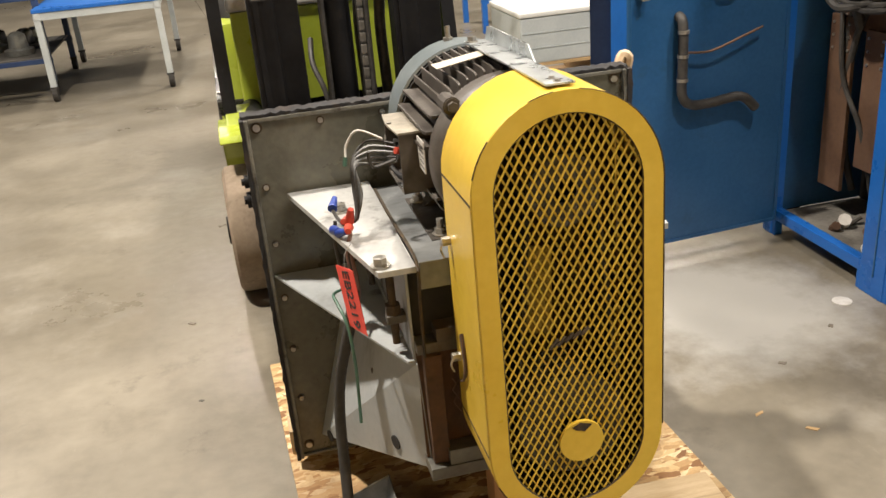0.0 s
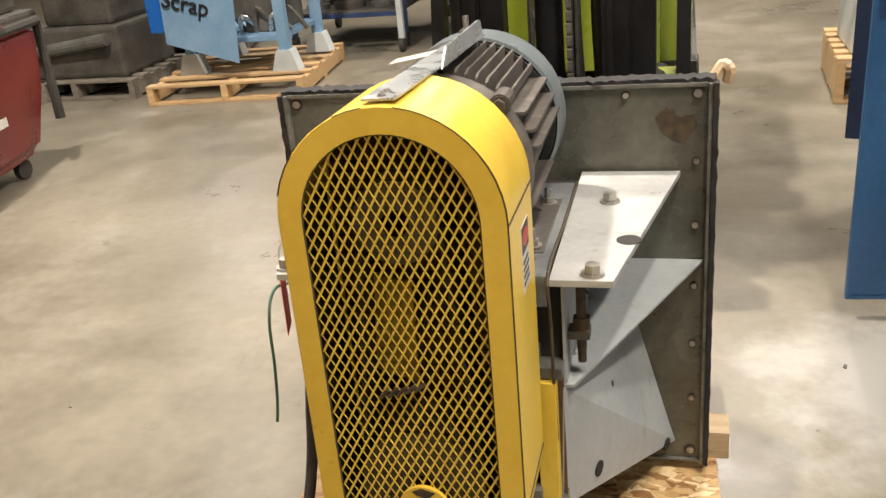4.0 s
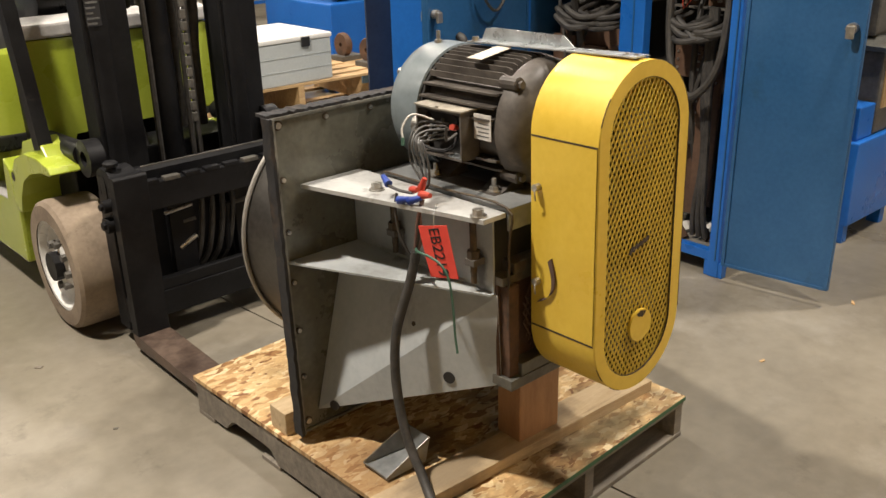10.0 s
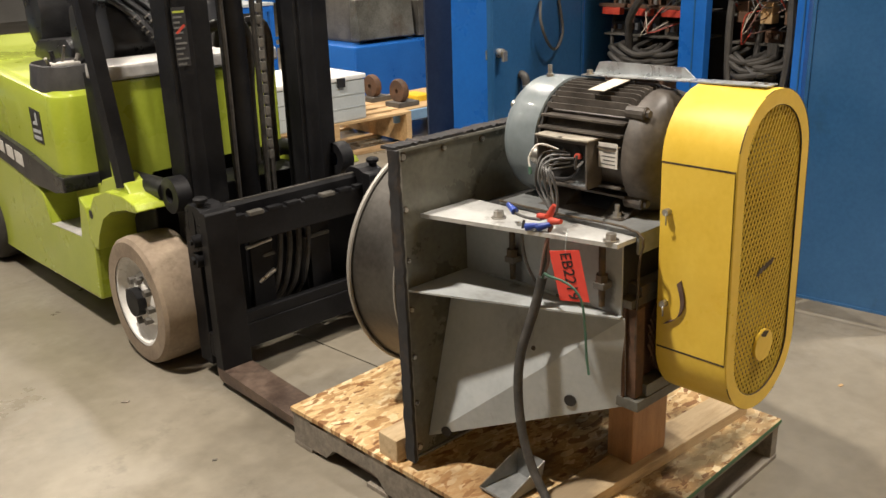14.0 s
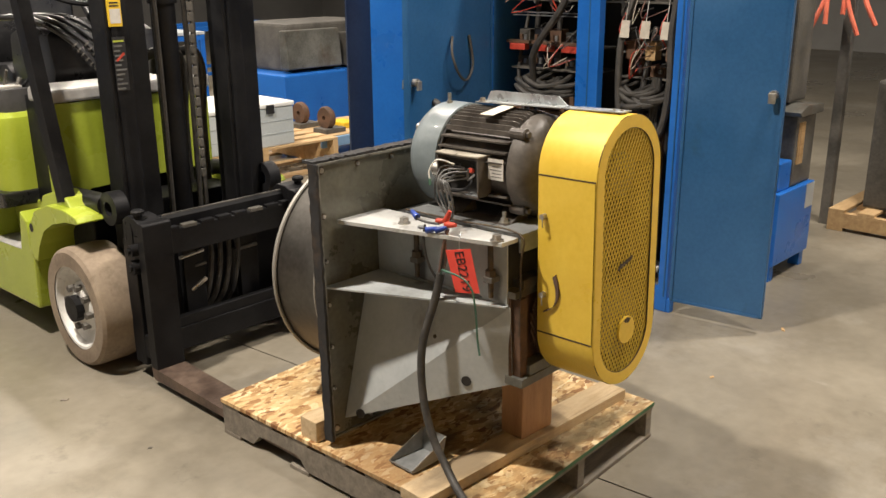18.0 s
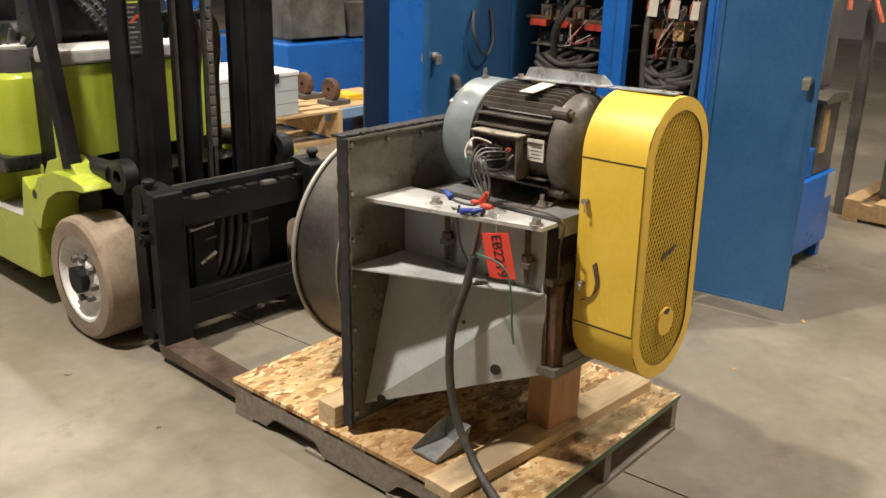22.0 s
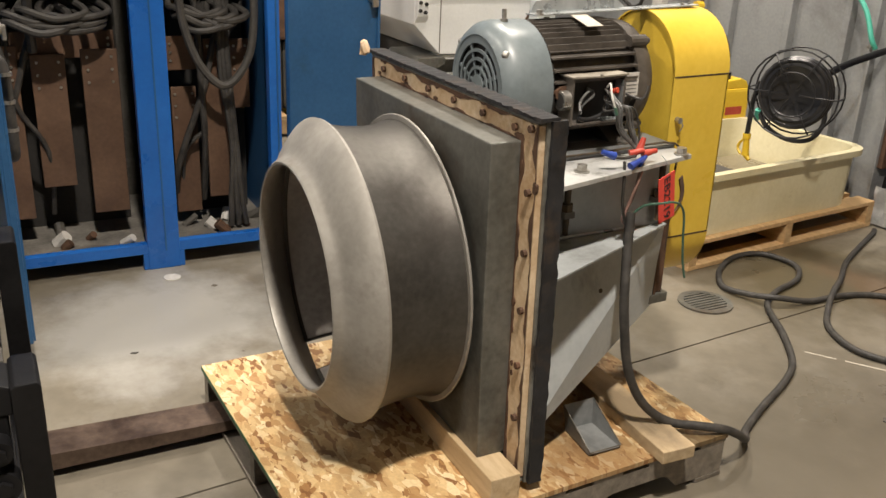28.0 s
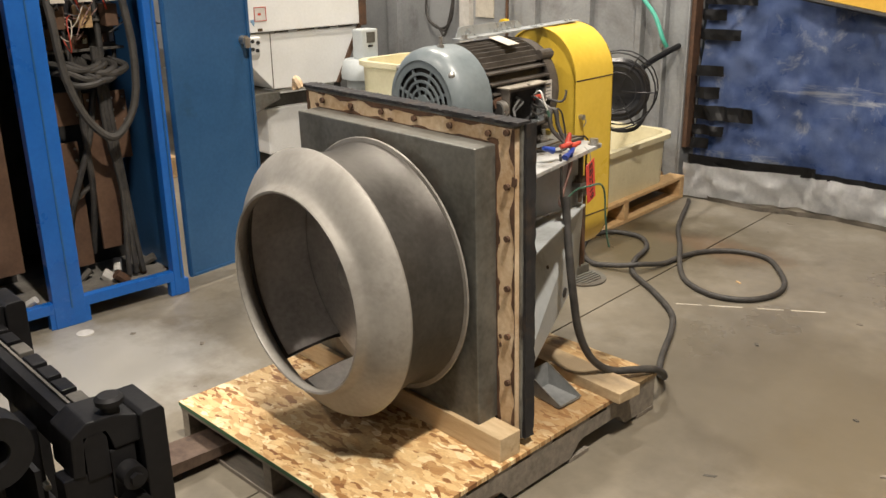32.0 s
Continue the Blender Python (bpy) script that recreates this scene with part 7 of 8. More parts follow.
# low cart with casters beside the chest
lc = thing("platform_cart", "low wooden platform cart with blue rim and casters", "cart", (3.7, 4.9, 0))
bm = B()
box(bm, 3.2, 4.2, 4.6, 5.3, 0.22, 0.26, 0.004)
part("deck", bm, CRATEWOOD, lc)
for q in ((4.57, 4.6), (5.3, 5.33)):
    bm = B()
    box(bm, 3.18, 4.22, q[0], q[1], 0.17, 0.25, 0.004)
    part("rim", bm, PALEBLUE, lc)
for x in (3.3, 4.1):
    for y in (4.7, 5.2):
        bm = B()
        rod(bm, (x - 0.02, y, 0.085), (x + 0.02, y, 0.085), 0.085, 16)
        rod(bm, (x, y, 0.08), (x, y, 0.222), 0.012, 8)
        part("caster", bm, GRIME, lc)
bm = B()
rod(bm, (4.22, 4.62, 0.30), (4.62, 4.62, 0.30), 0.015, 8)
rod(bm, (4.22, 4.62, 0.30), (4.10, 4.62, 0.25), 0.015, 8)
part("pull_bar", bm, CABBLUE, lc)
lc.location += Vector((-0.55, -0.78, 0))
for x, y in ((2.84, 3.98), (2.86, 4.36)):
    lo = thing("loose_caster", "rusty loose caster lying on the cart", "caster", (x, y, 0.26))
    bm = B()
    lathe(bm, [(0.02, -0.03), (0.09, -0.03), (0.10, -0.015), (0.10, 0.015), (0.09, 0.03), (0.02, 0.03), (0.02, -0.03)], (x, y, 0.385), "x", 20)
    part("wheel", bm, RUSTDK, lo, smooth=True)
    bm = B()
    box(bm, x - 0.08, x + 0.14, y - 0.09, y + 0.09, 0.26, 0.30, 0.004)
    part("bracket", bm, GRIME, lo)
bm = B()
box(bm, 3.05, 3.22, 4.0, 4.22, 0.26, 0.31, 0.006)
tagged(part("timber_offcut", bm, YELLOWPT), "yellow offcut block lying on the cart", "block")

# blue machines with steel housings
bmach = thing("machine", "bright blue machine base with a grimy steel housing", "machine", (4.6, 6.2, 0))
bm = B()
box(bm, 4.05, 5.6, 5.75, 6.9, 0.0, 0.60, 0.015)
part("base", bm, CABBLUE, bmach)
bm = B()
box(bm, 4.3, 5.5, 6.0, 6.8, 0.60, 1.08, 0.03)
part("housing", bm, GRIME, bmach)
bm = B()
prism(bm, [(5.86, 0.64), (6.0, 0.64), (6.0, 1.02), (5.90, 1.02)], "x", 4.2, 4.9, 0.01)
part("front_guard", bm, HOUSE, bmach, "pale grimy sheet guard")
bm = B()
box(bm, 4.98, 5.25, 5.88, 6.0, 0.62, 0.97, 0.01)
part("side_box", bm, GRIME, bmach)
bmach.location += Vector((-0.72, -0.55, 0))
bm2 = thing("machine", "bright blue machine base with a ledge on blocks", "machine", (4.5, 3.5, 0))
bm = B()
box(bm, 4.10, 4.9, 3.15, 3.85, 0.16, 0.80, 0.012)
part("base", bm, CABBLUE, bm2)
bm = B()
box(bm, 4.04, 4.95, 3.12, 3.88, 0.11, 0.16, 0.006)
part("ledge", bm, CABBLUE, bm2)
for y in (3.2, 3.72):
    bm = B()
    box(bm, 4.12, 4.85, y, y + 0.1, 0.0, 0.11, 0.004)
    part("timber_block", bm, CRATEWOOD, bm2)
bm = B()
box(bm, 4.25, 4.8, 3.3, 3.7, 0.80, 1.5, 0.03)
part("column", bm, RUSTDK, bm2)
bm = B()
box(bm, 4.1, 4.24, 3.45, 3.8, 0.95, 1.35, 0.03)
part("head", bm, DKBLUE, bm2)

bm2.location += Vector((-0.70, -0.58, 0))

# blue frame tables far back
def frame_table(name, label, x, y, w, d, h, material, top=None, wheels=False, shelf=None, low=True):
    t = thing(name, label, "table", (x, y, 0))
    for sx in (-1, 1):
        for sy in (-1, 1):
            px, py = x + sx * (w / 2 - 0.03), y + sy * (d / 2 - 0.03)
            bm = B()
            box(bm, px - 0.025, px + 0.025, py - 0.025, py + 0.025, 0.12 if wheels else 0, h, 0.003)
            part("leg", bm, material, t)
            if wheels:
                bm = B()
                rod(bm, (px - 0.02, py, 0.06), (px + 0.02, py, 0.06), 0.06, 14)
                box(bm, px - 0.03, px + 0.03, py - 0.03, py + 0.03, 0.105, 0.122)
                part("caster", bm, TYREBK, t)
    bm = B()
    for sy in (-1, 1):
        box(bm, x - w / 2, x + w / 2, y + sy * (d / 2 - 0.03) - 0.02, y + sy * (d / 2 - 0.03) + 0.02, h - 0.06, h, 0.003)
        if low:
            box(bm, x - w / 2, x + w / 2, y + sy * (d / 2 - 0.03) - 0.02, y + sy * (d / 2 - 0.03) + 0.02, 0.28, 0.32, 0.003)
    for sx in (-1, 1):
        box(bm, x + sx * (w / 2 - 0.03) - 0.02, x + sx * (w / 2 - 0.03) + 0.02, y - d / 2, y + d / 2, h - 0.055, h - 0.005, 0.003)
    part("frame", bm, material, t)
    if top:
        bm = B()
        box(bm, x - w / 2, x + w / 2, y - d / 2, y + d / 2, h, h + 0.03, 0.004)
        part("top", bm, top, t)
    if shelf:
        bm = B()
        box(bm, x - w / 2 + 0.03, x + w / 2 - 0.03, y - d / 2 + 0.03, y + d / 2 - 0.03, 0.32, 0.335, 0.002)
        part("lower_shelf", bm, shelf, t)
    return t


frame_table("frame_table", "blue steel frame table in the back of the hall", 5.0, 8.7, 1.5, 0.9, 0.9, CABBLUE)
frame_table("frame_table", "blue steel frame table with a pale top", 2.6, 6.9, 1.4, 0.8, 0.95, CABBLUE, CHESTGREY)
frame_table("steel_cart", "white-legged steel cart on casters", -1.50, 6.80, 1.0, 1.85, 0.72, CHESTGREY, CABBLUE, True, None, False)
frame_table("steel_cart", "navy steel cart on casters carrying parts", -2.55, 6.75, 1.15, 1.25, 0.86, DKBLUE, GRIME, True, GRIME)
wood_pallet("pallet", "pale pallet in the back of the hall", 4.7, 7.1, 1.2, 1.0, 0.14, 10, CRATEWOOD)
rnd = random.Random(9)
for k in range(9):
    x, y = -2.92 + 0.35 * (k % 3) + rnd.uniform(-0.05, 0.05), 6.42 + 0.32 * (k // 3)
    bm = B()
    s = rnd.uniform(0.08, 0.16)
    lathe(bm, [(0, 0), (s, 0), (s * 1.05, s * 0.4), (s * 0.7, s * 0.5), (s * 0.6, s * 1.4), (s * 0.3, s * 1.6), (0, s * 1.6)], (x, y, 0.336), "z", 14)
    tagged(part("machine_part", bm, GRIME if k % 2 else HOUSE, smooth=True), "grimy cast machine part on a cart shelf", "machine part", "parts on the navy cart")

# scrap stand on a pallet
wood_pallet("pallet", "worn wooden pallet under the scrap stand", -2.99, 4.94, 1.24, 1.35, 0.15, 6, CRATEWOOD)
scrap = thing("scrap_stand", "pale blue scrap machine stand with a handwritten sheet metal sign", "machine", (-3.25, 5.6, 0.15))
bm = B()
sheet(bm, [(-3.69, 5.02, 0.43), (-3.09, 4.98, 0.27), (-3.05, 5.02, 1.03), (-3.68, 5.06, 1.25)], 0.006)
part("sign_sheet", bm, PALEBLUE, scrap, "pale blue bent sheet with black handwriting")
words("Scrap", 0.18, Matrix.Translation((-3.47, 5.012, 0.72)) @ Euler((radians(90), 0, radians(-2))).to_matrix().to_4x4() @ Euler((0, 0, radians(-14))).to_matrix().to_4x4(), INK, "handwriting", scrap, 0.008)
bm = B()
sheet(bm, [(-3.58, 5.030, 1.08), (-3.26, 5.026, 1.05), (-3.26, 5.035, 1.16), (-3.58, 5.040, 1.21)], 0.002)
part("paper_note", bm, LABEL, scrap, "pale paper note on the sign")
for x, y in ((-3.62, 5.25), (-2.82, 5.25), (-3.62, 5.95), (-2.82, 5.95)):
    bm = B()
    box(bm, x - 0.04, x + 0.04, y - 0.04, y + 0.04, 0.29, 1.5, 0.005)
    part("leg", bm, PALEBLUE, scrap)
    bm = B()
    prism(bm, [(x - 0.11, 0.151), (x + 0.11, 0.151), (x + 0.06, 0.31), (x - 0.06, 0.31)], "y", y - 0.06, y + 0.06)
    part("foot", bm, CHESTGREY, scrap)
bm = B()
box(bm, -3.62, -2.82, 5.22, 5.98, 0.38, 0.42, 0.004)
part("tray", bm, PALEBLUE, scrap)
bm = B()
box(bm, -3.2, -2.9, 5.4, 5.9, 0.42, 1.3, 0.02)
part("works", bm, GRIME, scrap)
bm = B()
box(bm, -2.72, -2.42, 5.5, 5.8, 0.86, 1.15, 0.03)
part("control_box", bm, CHESTGREY, scrap, "pale rounded control box")
bm = B()
rod(bm, (-2.80, 5.65, 1.0), (-2.71, 5.65, 1.0), 0.03, 10)
part("box_arm", bm, GRIME, scrap)
bm = B()
box(bm, -3.86, -3.72, 5.1, 5.9, 0.5, 1.5, 0.01)
part("blue_sheet", bm, CABBLUE, scrap, "bright blue side sheet")
bm = B()
rod(bm, (-3.73, 5.3, 0.7), (-3.6, 5.3, 0.7), 0.02, 8)
part("sheet_bolt", bm, STEEL, scrap)
for k in range(6):
    bm = B()
    tube(bm, [(-3.5 + 0.13 * k, 5.4, 0.42), (-3.45 + 0.13 * k, 5.35, 0.56 + 0.06 * (k % 2)), (-3.35 + 0.13 * k, 5.45, 0.43)], 0.02, 6, 4)
    part("scrap_piece", bm, GRIME if k % 2 else GALV, scrap)

scrap.location += Vector((0.29, -0.61, 0))

# dark welded carts and steel plates further left
for k, (x, y, w, h) in enumerate(((-4.35, 4.95, 1.1, 0.95), (-5.2, 4.3, 1.2, 1.2), (-4.5, 6.4, 1.6, 1.5))):
    wt, wm = wood_pallet("pallet", "dark dirty pallet loaded with machine parts", x, y, w, 1.0, 0.16, 8 * k, OLDWOOD, "dark pallets")
    bm = B()
    box(bm, -w / 2 + 0.1, w / 2 - 0.1, -0.4, 0.4, 0.161, h * 0.6, 0.03, wm)
    box(bm, -w / 4, w / 3, -0.3, 0.3, h * 0.6, h, 0.04, wm)
    g = tagged(part("scrap_machine", bm, GRIME), "dark greasy machine block on a pallet", "machine")
    bm = B()
    rod(bm, wm @ Vector((-w / 3, -0.42, h * 0.4)), wm @ Vector((w / 3, -0.45, h * 0.5)), 0.05, 12)
    part("pipe", bm, HOUSE, g)

# maroon tub truck at the side
mar = thing("maroon_bin", "maroon plastic bin truck with a black rim and steel handle", "bin", (-3.70, 1.98, 0))
bm = B()
m = pose(-3.70, 1.98, 0, 0, 0, 12)
rings = []
for z, w, d in ((0.10, 0.42, 0.55), (0.16, 0.50, 0.62), (0.55, 0.58, 0.70), (0.88, 0.60, 0.72)):
    rings.append([m @ Vector(p) for p in ((-w, -d, z), (w * 0.9, -d, z), (w, -d * 0.9, z), (w, d, z), (-w, d, z))])
loft(bm, rings)
bmesh.ops.bevel(bm, geom=bm.edges[:], offset=0.04, segments=3, affect="EDGES")
part("bin_body", bm, MAROON, mar, smooth=True)
bm = B()
tube(bm, [m @ Vector(p) for p in ((0.60, -0.66, 0.89), (0.60, 0.73, 0.89), (0.60, 0.73, 0.3))], 0.03, 8, 1)
part("rim", bm, TYREBK, mar)
bm = B()
tube(bm, [m @ Vector(p) for p in ((0.5, -0.4, 0.87), (0.66, -0.5, 1.02), (0.66, 0.2, 1.08), (0.5, 0.3, 0.87))], 0.014, 8, 4)
part("handle", bm, STEEL, mar, smooth=True)
for k in range(3):
    bm = B()
    box(bm, 0.595, 0.60, -0.4 + 0.2 * k, -0.28 + 0.2 * k, 0.42, 0.47, 0, m)
    part("lettering_bar", bm, LABEL, mar)
for p in ((-0.4, -0.5), (0.4, -0.5), (-0.4, 0.5), (0.4, 0.5)):
    bm = B()
    q = m @ Vector((p[0], p[1], 0.06))
    rod(bm, q - Vector((0.02, 0, 0)), q + Vector((0.02, 0, 0)), 0.06, 14)
    part("caster", bm, TYREBK, mar)

# ---- east side: machines beyond the open door ----
ms = thing("machine_stand", "bright blue machine stand with a dark oily press head", "machine", (2.8, 0.25, 0))
for x in (2.52, 3.08):
    for y in (0.0, 0.46):
        bm = B()
        box(bm, x - 0.035, x + 0.035, y - 0.035, y + 0.035, 0, 0.12, 0.003)
        part("leg", bm, CABBLUE, ms)
bm = B()
box(bm, 2.48, 3.14, -0.05, 0.52, 0.10, 0.56, 0.008)
part("cabinet", bm, CABBLUE, ms, "bright blue cabinet with a dirty patch")
bm = B()
box(bm, 2.98, 3.13, -0.053, -0.05, 0.40, 0.555)
part("dirt_patch", bm, GREY, ms, "worn grey patch")
bm = B()
box(bm, 2.52, 2.74, -0.02, 0.40, 0.562, 0.74, 0.01)
part("blue_block", bm, CABBLUE, ms)
bm = B()
box(bm, 2.76, 3.12, -0.02, 0.45, 0.562, 1.0, 0.015)
hd = part("press_head", bm, GRIME, ms, "dark oily press head")
for k in range(5):
    bm = B()
    box(bm, 2.80 + 0.022 * k, 2.808 + 0.022 * k, -0.03, -0.018, 0.70, 0.96, 0.002)
    part("copper_fin", bm, CRATEWOOD, hd, "copper coloured fin")
bm = B()
prism(bm, [(2.74, 1.0), (3.15, 1.0), (3.15, 1.05), (2.85, 1.07), (2.70, 1.03)], "y", -0.05, 0.47, 0.006)
part("head_plate", bm, HOUSE, hd)
bm = B()
box(bm, 2.78, 3.10, 0.05, 0.44, 1.07, 1.7, 0.02)
part("upper_housing", bm, GRIME, ms)
ms.scale = (0.70, 0.90, 0.87)
ms.location += Vector((-0.176, -0.21, 0))
bc = thing("blue_panel", "scuffed blue and white upright sheet panel", "panel", (3.3, 0.3, 0))
bm = B()
box(bm, 3.28, 3.31, 0.30, 0.62, 0.0, 2.2, 0.003)
part("sheet", bm, PALEBLUE, bc)
bm = B()
box(bm, 3.26, 3.33, 0.255, 0.30, 0.0, 2.2, 0.004)
part("edge_post", bm, CABBLUE, bc, "bright blue edge post")
wp, wpm = wood_pallet("pallet", "fresh pallet under a rusty gearbox", 4.19, -0.55, 1.1, 1.0, 0.14, 0, CRATEWOOD)
gb = thing("gearbox", "rusty brown gearbox and timber blocks on a pallet", "gearbox", (4.9, 0.0, 0.14))
for q, mt in (((4.5, 4.85, -0.1, 0.4, 0.141, 0.95), GRIME), ((4.45, 4.8, -0.45, 0.05, 0.62, 0.92), RUSTDK), ((4.55, 4.75, -0.42, -0.12, 0.141, 0.60), HOUSE), ((4.9, 5.3, -0.3, 0.3, 0.141, 0.8), GRIME)):
    bm = B()
    box(bm, *q, 0.02)
    part("casting", bm, mt, gb)
gb.location += Vector((-0.71, -0.60, 0))
rk = thing("hose_rack", "dark steel post with salmon hoses hung on it", "rack", (3.75, 0.0, 0))
bm = B()
box(bm, 3.74, 3.80, -0.02, 0.04, 0.0, 2.4, 0.004)
part("post", bm, GRIME, rk)
bm = B()
box(bm, 3.70, 3.76, -0.16, 0.18, 2.05, 2.09, 0.003)
part("hook_bar", bm, GRIME, rk)
for k in range(5):
    bm = B()
    y = 0.12 - 0.05 * k
    tube(bm, [(3.70, y, 2.08), (3.67, y, 1.8), (3.665, y + 0.05 * (k % 2), 1.5), (3.66, y + 0.10 - 0.05 * k, 1.22 + 0.06 * (k % 3))], 0.015, 8, 5)
    part("hose", bm, REDHOSE, rk, "salmon red air hose", smooth=True)
ws = thing("steel_cupboard", "tall dark blue-grey cupboard in shade", "cupboard", (4.4, -0.75, 0))
bm = B()
box(bm, 4.2, 4.7, -1.0, -0.45, 0.05, 2.1, 0.01)
part("body", bm, DOORBLUE, ws)
bm = B()
box(bm, 4.22, 4.68, -0.98, -0.47, 0.0, 0.05)
part("plinth", bm, BLACKST, ws)

# white machine tool
wm = thing("machine_tool", "white enclosed machine tool with stepped base and chute", "machine", (3.6, -2.1, 0))
EX = 3.20
bm = B()
prism(bm, [(-1.38, 0.955), (-1.38, 0.776), (-1.565, 0.585), (-2.08, 0.575), (-2.285, 0.955)], "x", EX, 4.8, 0.006)
le = part("lower_enclosure", bm, WHITEPT, wm, "white lower enclosure panel with slanted ends")
bm = B()
box(bm, EX - 0.0012, EX + 0.002, -1.566, -1.560, 0.592, 0.952)
part("panel_joint", bm, CHIP, le, "dark vertical joint")
for k, (y, w) in enumerate(((-1.60, 0.10), (-1.78, 0.13), (-1.95, 0.09), (-2.12, 0.12))):
    bm = B()
    box(bm, EX - 0.012, EX + 0.002, y - w, y, 0.953, 0.961 + 0.003 * (k % 2))
    part("joint_dirt", bm, CHIP, le, "chipped dirt along the joint")
bm = B()
sheet(bm, [(EX - 0.004, -2.285, 0.955), (EX - 0.004, -2.315, 0.955), (EX - 0.004, -2.11, 0.575), (EX - 0.004, -2.08, 0.575)], 0.02)
part("edge_strip", bm, RUSTDK, le, "rust-brown edge strip")
bm = B()
prism(bm, [(-1.37, 0.965), (-1.37, 1.30), (-1.46, 2.05), (-2.285, 2.05), (-2.285, 0.965)], "x", EX - 0.03, 4.8, 0.008)
ue = part("upper_enclosure", bm, WHITEPT, wm, "white upper enclosure panel")
bm = B()
box(bm, EX - 0.036, EX + 0.10, -2.345, -2.286, 0.955, 2.05, 0.004)
part("edge_strip", bm, RUSTDK, ue, "rust-brown edge strip")
bm = B()
prism(bm, [(EX + 0.01, 0.776), (EX - 0.035, 0.83), (EX - 0.045, 0.935), (EX + 0.01, 0.950)], "y", -1.462, -1.383, 0.004)
cp = part("control_panel", bm, WHITEPT, wm, "small control panel with dark round buttons")
for y, z in ((-1.40, 0.915), (-1.44, 0.905), (-1.40, 0.865), (-1.435, 0.855)):
    bm = B()
    rod(bm, (EX - 0.035, y, z), (EX - 0.050, y, z), 0.012, 12)
    part("button", bm, BLACKPL, cp)
bm = B()
box(bm, EX + 0.10, 4.7, -2.25, -1.56, 0.12, 0.44, 0.015)
part("base", bm, WHITEPT, wm, "white stepped base")
bm = B()
box(bm, EX + 0.14, 4.65, -2.22, -1.60, 0.44, 0.576)
part("plinth_gap", bm, GRIME, wm)
bm = B()
box(bm, EX + 0.03, EX + 0.16, -2.08, -1.58, 0.545, 0.574, 0.004)
part("under_lip", bm, WHITEPT, wm, "white lip under the enclosure")
bm = B()
prism(bm, [(-1.34, 0.42), (-1.60, 0.52), (-1.60, 0.57), (-1.42, 0.57), (-1.30, 0.47)], "x", EX - 0.02, EX + 0.45, 0.006)
part("chute", bm, HOUSE, wm, "grey steel chute")
bm = B()
box(bm, EX - 0.033, EX - 0.029, -1.525, -1.435, 1.035, 1.125)
lb = part("warning_label", bm, LABEL, wm, "white label with a red border")
for q in ((-1.525, -1.520, 1.035, 1.125), (-1.440, -1.435, 1.035, 1.125), (-1.520, -1.440, 1.035, 1.040), (-1.520, -1.440, 1.120, 1.125), (-1.485, -1.462, 1.072, 1.086)):
    bm = B()
    box(bm, EX - 0.0345, EX - 0.033, *q)
    part("label_border", bm, TERMRED, lb)
bm = B()
box(bm, EX - 0.034, EX - 0.028, -1.49, -1.455, 0.972, 0.99, 0.002)
part("catch", bm, CHIP, ue, "dark catch at the joint")
bm = B()
prism(bm, [(-1.40, 1.045), (-1.44, 1.05), (-1.43, 1.005)], "x", EX - 0.033, EX - 0.0305)
part("sticker", bm, PALEBLUE, ue, "small blue triangular sticker")
for y in (-1.7, -2.2):
    bm = B()
    rod(bm, (EX + 0.14, y, 0.06), (EX + 0.22, y, 0.06), 0.06, 18)
    part("caster", bm, TYREBK, wm)
bm = B()
box(bm, 2.97, 3.08, -2.285, -2.145, 0.742, 0.945, 0.012)
rb = part("readout_box", bm, CHESTGREY, wm, "pale readout box")
bm = B()
box(bm, 2.966, 2.97, -2.255, -2.185, 0.855, 0.925)
part("readout_screen", bm, GRIME, rb, "dark screen")
bm = B()
box(bm, 2.966, 2.97, -2.235, -2.195, 0.825, 0.84)
part("readout_key", bm, BLACKPL, rb)

# yellow bollard post
bm = B()
rod(bm, (4.0, -0.82, 0), (4.0, -0.82, 2.4), 0.055, 18)
tagged(part("yellow_post", bm, YELLOWPT, smooth=True), "yellow painted steel post", "post")


def basin(name, label, x, y, w, d, z0, z1, turn, material, t=0.025):
    m = pose(x, y, 0, 0, 0, turn)
    th = thing(name, label, "tub", (x, y, z0))
    def ring(hw, hd, z, r=0.13):
        pts = []
        for cx, cy, a0 in ((hw - r, hd - r, 0), (-hw + r, hd - r, 90), (-hw + r, -hd + r, 180), (hw - r, -hd + r, 270)):
            for i in range(7):
                a = radians(a0 + 15 * i)
                pts.append(m @ Vector((cx + r * math.cos(a), cy + r * math.sin(a), z)))
        return pts
    bm = B()
    k = 0.955
    loft(bm, [ring(w / 2 * k, d / 2 * k, z0), ring(w / 2 * 0.97, d / 2 * 0.97, z1 - 0.04), ring(w / 2 + 0.012, d / 2 + 0.012, z1 - 0.03), ring(w / 2 + 0.012, d / 2 + 0.012, z1), ring(w / 2 - t, d / 2 - t, z1),
              ring(w / 2 * k - t, d / 2 * k - t, z0 + t)])
    part("shell", bm, material, th, smooth=True)
    return th, m


